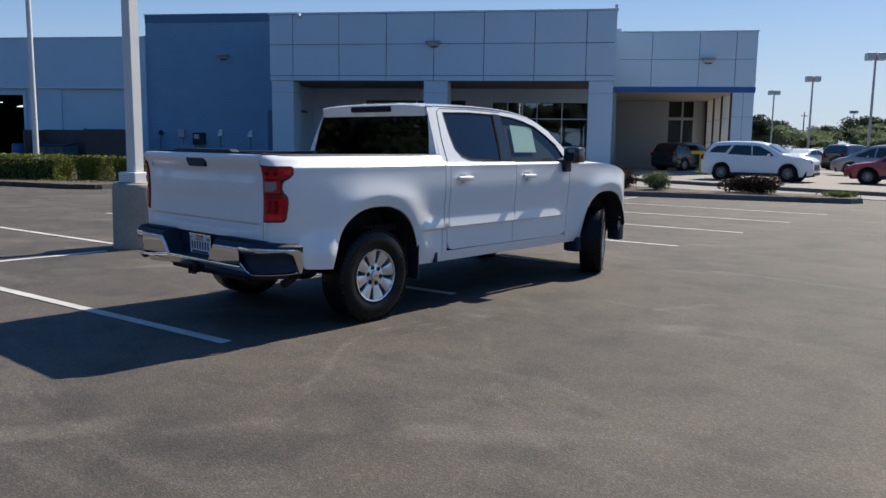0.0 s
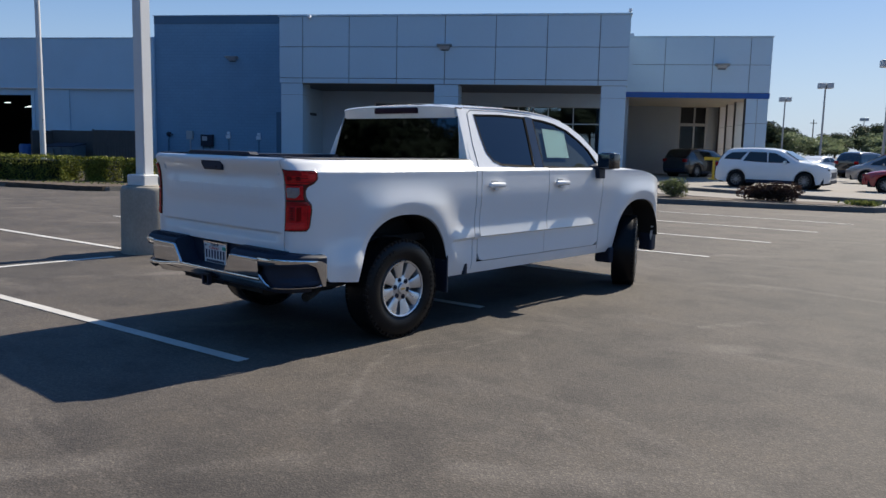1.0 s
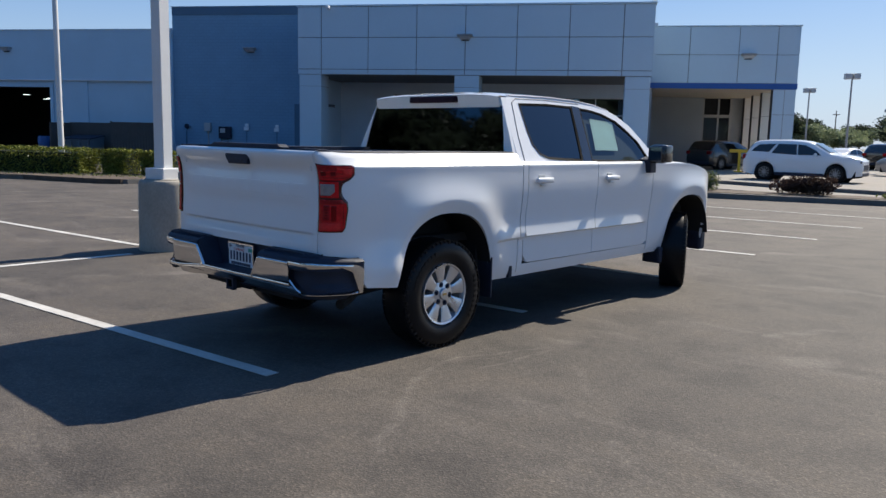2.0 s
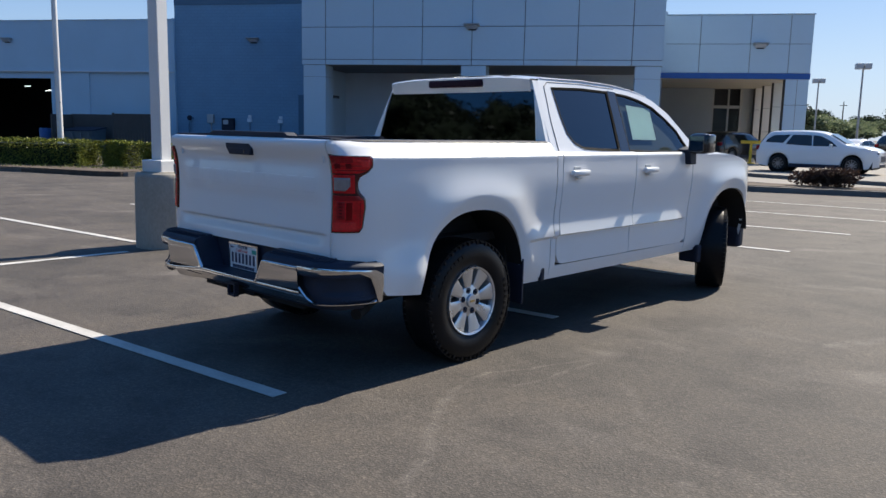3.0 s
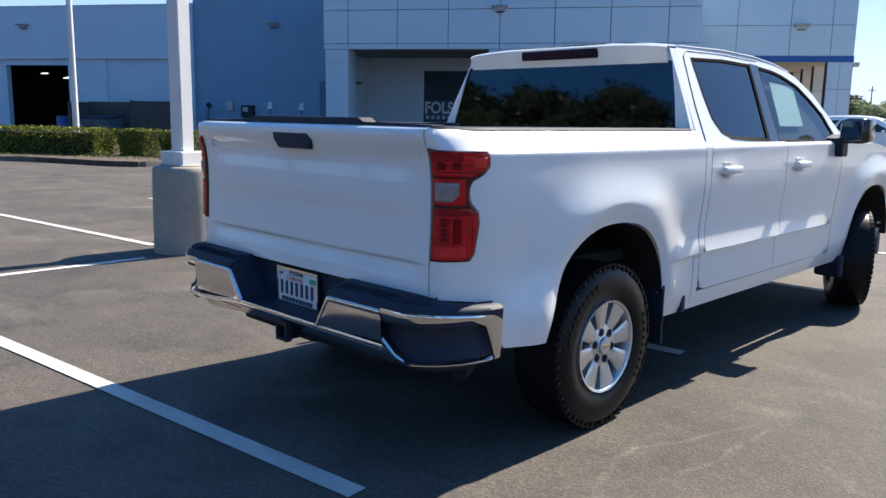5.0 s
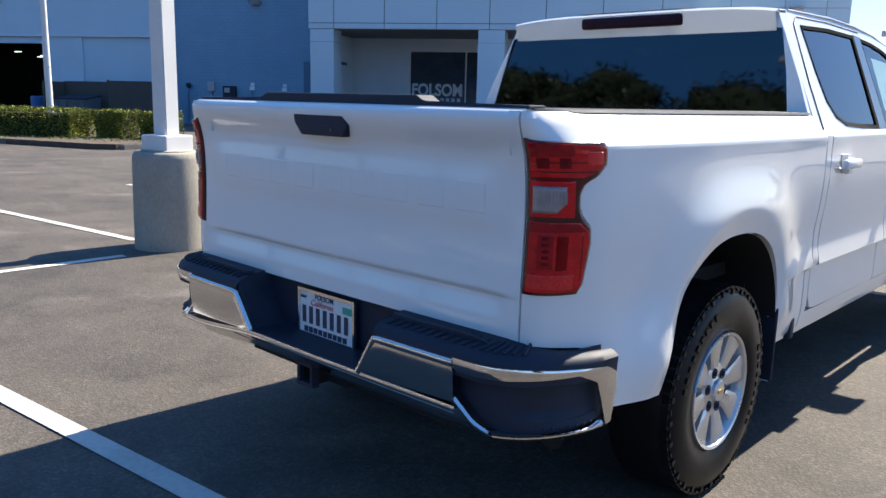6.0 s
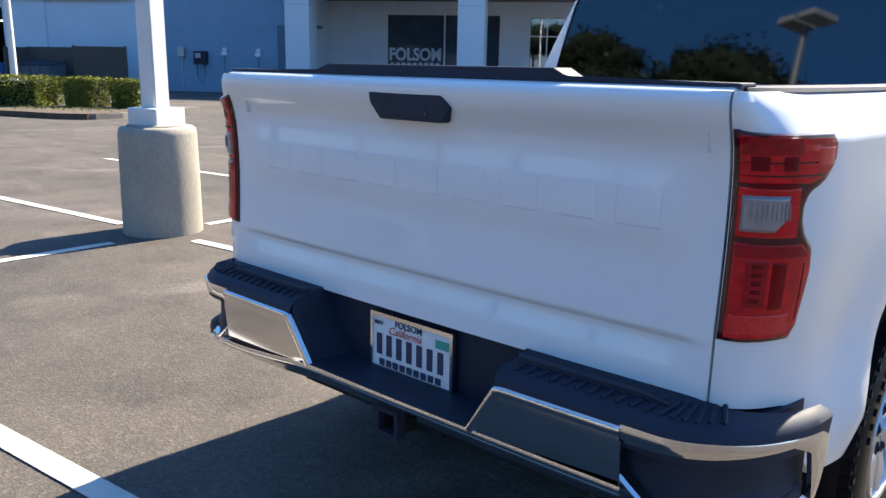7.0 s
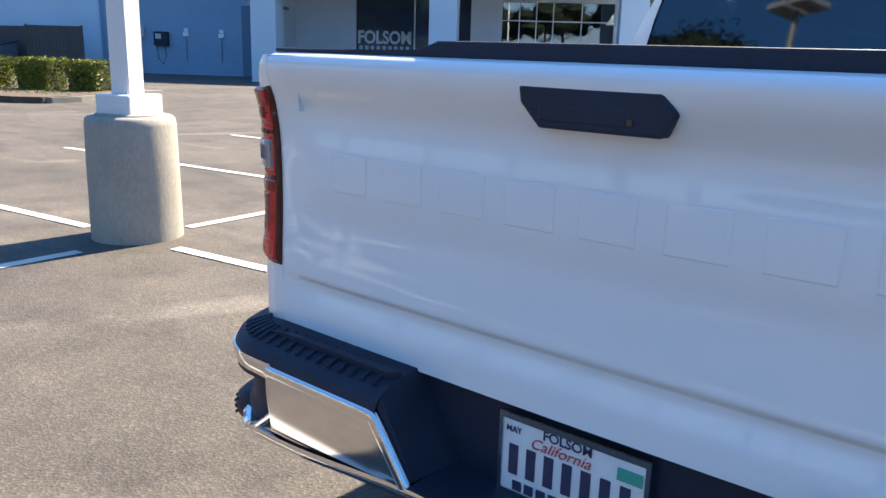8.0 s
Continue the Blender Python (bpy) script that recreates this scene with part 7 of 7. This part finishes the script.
    for a in axles:
        for sg in (1, -1):
            bm = bmesh.new()
            r = wheel_r
            lathe(bm, [(r * 0.62, -0.22), (r * 0.95, -0.21), (r, -0.17), (r, -0.05), (r * 0.95, -0.01), (r * 0.70, 0), (r * 0.64, -0.02)], 28, 'x')
            bmesh.ops.transform(bm, matrix=pose(sg * (hw0 - 0.0), a, r, 0, 0, 0 if sg > 0 else 180), verts=bm.verts)
            ty = part("wheel", bm, M_RUBBER, t, "alloy wheel with a black tyre", smooth=40)
            bm = bmesh.new()
            lathe(bm, [(0.001, -0.025), (0.05, -0.025), (0.06, -0.04)], 12, 'x')
            for k in range(10):
                aa = 2 * math.pi * k / 10
                vv = box(bm, -0.05, -0.028, -0.018, 0.018, 0.04, r * 0.66)
                bmesh.ops.rotate(bm, cent=(0, 0, 0), matrix=Matrix.Rotation(aa, 3, 'X'), verts=vv)
            lathe(bm, [(r * 0.60, -0.06), (r * 0.65, -0.015), (r * 0.67, -0.02)], 28, 'x')
            bmesh.ops.transform(bm, matrix=pose(sg * (hw0 - 0.0), a, r, 0, 0, 0 if sg > 0 else 180), verts=bm.verts)
            part("rim", bm, M_DARKALLOY, ty, smooth=35)
            # black disc: shade behind the rim put into a flat surface
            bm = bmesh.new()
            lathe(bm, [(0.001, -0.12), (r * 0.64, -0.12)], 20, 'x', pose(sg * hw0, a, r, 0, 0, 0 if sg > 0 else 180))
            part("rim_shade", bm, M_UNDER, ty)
            bm = bmesh.new()
            lathe(bm, [(0.001, -0.34), (wheel_r + 0.06, -0.34), (wheel_r + 0.06, -0.01)], 28, 'x', pose(sg * (hw0 + 0.0), a, r, 0, 0, 0 if sg > 0 else 180))
            part("wheel_housing", bm, M_UNDER, t)
    return t


def heading(x, y, z, deg, length):
    """Pose of a car whose middle stands at (x, y), nose towards deg from +x."""
    return pose(x, y, z, 0, 0, deg - 90) @ pose(0, -length / 2, 0)


SUV_TOP = [(0.0, 0.95), (0.06, 1.10), (0.28, 1.42), (0.50, 1.68), (0.75, 1.755), (1.6, 1.79), (2.5, 1.765), (3.0, 1.68), (3.4, 1.48), (3.8, 1.26), (4.05, 1.20), (4.5, 1.16), (4.92, 1.08), (5.08, 0.99), (5.16, 0.75)]
SUV_WIN = [[(0.40, 1.27), (0.50, 1.42), (0.72, 1.57), (1.46, 1.61), (1.18, 1.25)], [(1.30, 1.20), (1.56, 1.61), (2.36, 1.60), (2.42, 1.15)], [(2.47, 1.15), (2.42, 1.60), (2.75, 1.57), (3.25, 1.33), (3.45, 1.15)]]
parked_car("suv", "white family SUV parked on the display pad", "car", M_PAINT, heading(-7.58, 32.4, 0.035, 6, 4.88) @ Matrix.Diagonal((1, 0.945, 1, 1)), 5.16, 1.98, SUV_TOP, 1.09, SUV_WIN, [(3.1, 3.8, 0.10), (0.12, 0.44, 0.10)], (1.03, 4.10), 0.375)
VAN_TOP = [(0.0, 0.9), (0.05, 1.15), (0.2, 1.5), (0.4, 1.68), (0.8, 1.74), (2.4, 1.75), (3.1, 1.67), (3.6, 1.45), (4.3, 1.09), (4.7, 1.0), (5.0, 0.85), (5.12, 0.62)]
VAN_WIN = [[(0.5, 1.08), (0.45, 1.5), (0.6, 1.58), (1.75, 1.60), (1.75, 1.06)], [(1.83, 1.06), (1.83, 1.60), (2.75, 1.58), (2.85, 1.05)], [(2.93, 1.05), (2.85, 1.57), (3.15, 1.50), (3.75, 1.2), (3.9, 1.07)]]
parked_car("minivan", "silver-brown minivan parked behind the pad", "car", M_SILVER, heading(-5.3, 45.0, 0.035, 186, 5.12), 5.12, 1.98, VAN_TOP, 1.02, VAN_WIN, [(3.2, 4.15, 0.10), (0.08, 0.35, 0.12)], (1.0, 4.05), 0.35)
CAR_TOP = [(0.0, 0.75), (0.08, 0.95), (0.6, 1.03), (1.05, 1.10), (1.5, 1.33), (1.9, 1.42), (2.5, 1.42), (2.9, 1.33), (3.4, 1.02), (3.9, 0.93), (4.4, 0.82), (4.6, 0.6)]
CAR_WIN = [[(1.25, 1.0), (1.65, 1.29), (2.2, 1.34), (2.22, 0.99)], [(2.3, 0.99), (2.28, 1.34), (2.6, 1.32), (3.1, 1.08), (3.2, 0.98)]]
parked_car("saloon_car", "red low saloon car parked beside the pad", "car", M_REDCAR, heading(-1.9, 33.9, 0.035, 186, 4.6), 4.6, 1.8, CAR_TOP, 0.94, CAR_WIN, [(2.8, 3.35, 0.12), (1.08, 1.6, 0.12)], (0.95, 3.65), 0.33)
parked_car("suv", "black SUV standing under the canopy", "car", M_DARKCAR, heading(-16.6, 44.4, 0.035, 78, 5.16), 5.16, 1.98, SUV_TOP, 1.09, SUV_WIN, [(3.1, 3.8, 0.10), (0.12, 0.44, 0.10)], (1.03, 4.10), 0.375)
# rows of cars at the far side of the lot
paints = [M_DARKCAR, M_SILVER, M_BLUECAR, M_PAINT, M_DARKCAR, M_REDCAR, M_SILVER, M_DARKCAR, M_BLUECAR]
names_ = ["black", "silver", "dark blue", "white", "black", "red", "silver", "black", "dark blue"]
for i in range(9):
    x, y = -24.0 + 3.4 * i, 63.0 - 1.2 * i
    big = i % 2 == 0
    parked_car("suv" if big else "saloon_car", names_[i] + " car in a far row of the lot", "car", paints[i], heading(x, y, 0.08, 75, 4.8), 5.16 if big else 4.6, 1.9, SUV_TOP if big else CAR_TOP, 1.09 if big else 0.94, SUV_WIN if big else CAR_WIN, [(3.1, 3.8, 0.10)] if big else [(2.8, 3.35, 0.12)], (1.03, 4.10) if big else (0.95, 3.65), 0.36 if big else 0.33, group="far row of cars")

# ---- yellow stand under the canopy ----
t = thing("barrier_stand", "yellow T-shaped barrier stand under the canopy", "barrier", pose(-13.8, 40.1, 0.035, 0, 0, 24))
part("post", rbox(-0.07, 0.07, -0.07, 0.07, 0.0, 1.2, 0.01), M_YELLOW, t)
part("bar", rbox(-0.55, 0.55, -0.05, 0.05, 1.1, 1.28, 0.01), M_YELLOW, t)
part("foot", rbox(-0.25, 0.25, -0.25, 0.25, 0.0, 0.06, 0.01), M_YELLOW, t)
# slim power-line poles beyond the lot
for x, y, h in ((-52.0, 180.0, 9.5), (-75, 190, 10.0)):
    t = thing("utility_pole", "distant wooden utility pole with a crossarm", "utility pole", pose(x, y, 0, 0, 0, 20), "utility poles")
    bm = bmesh.new()
    lathe(bm, [(0.16, 0), (0.10, h), (0.001, h)], 8)
    part("pole", bm, M_BARK, t)
    part("crossarm", boxes((-0.7, 0.7, -0.06, 0.06, h - 0.9, h - 0.75)), M_BARK, t)
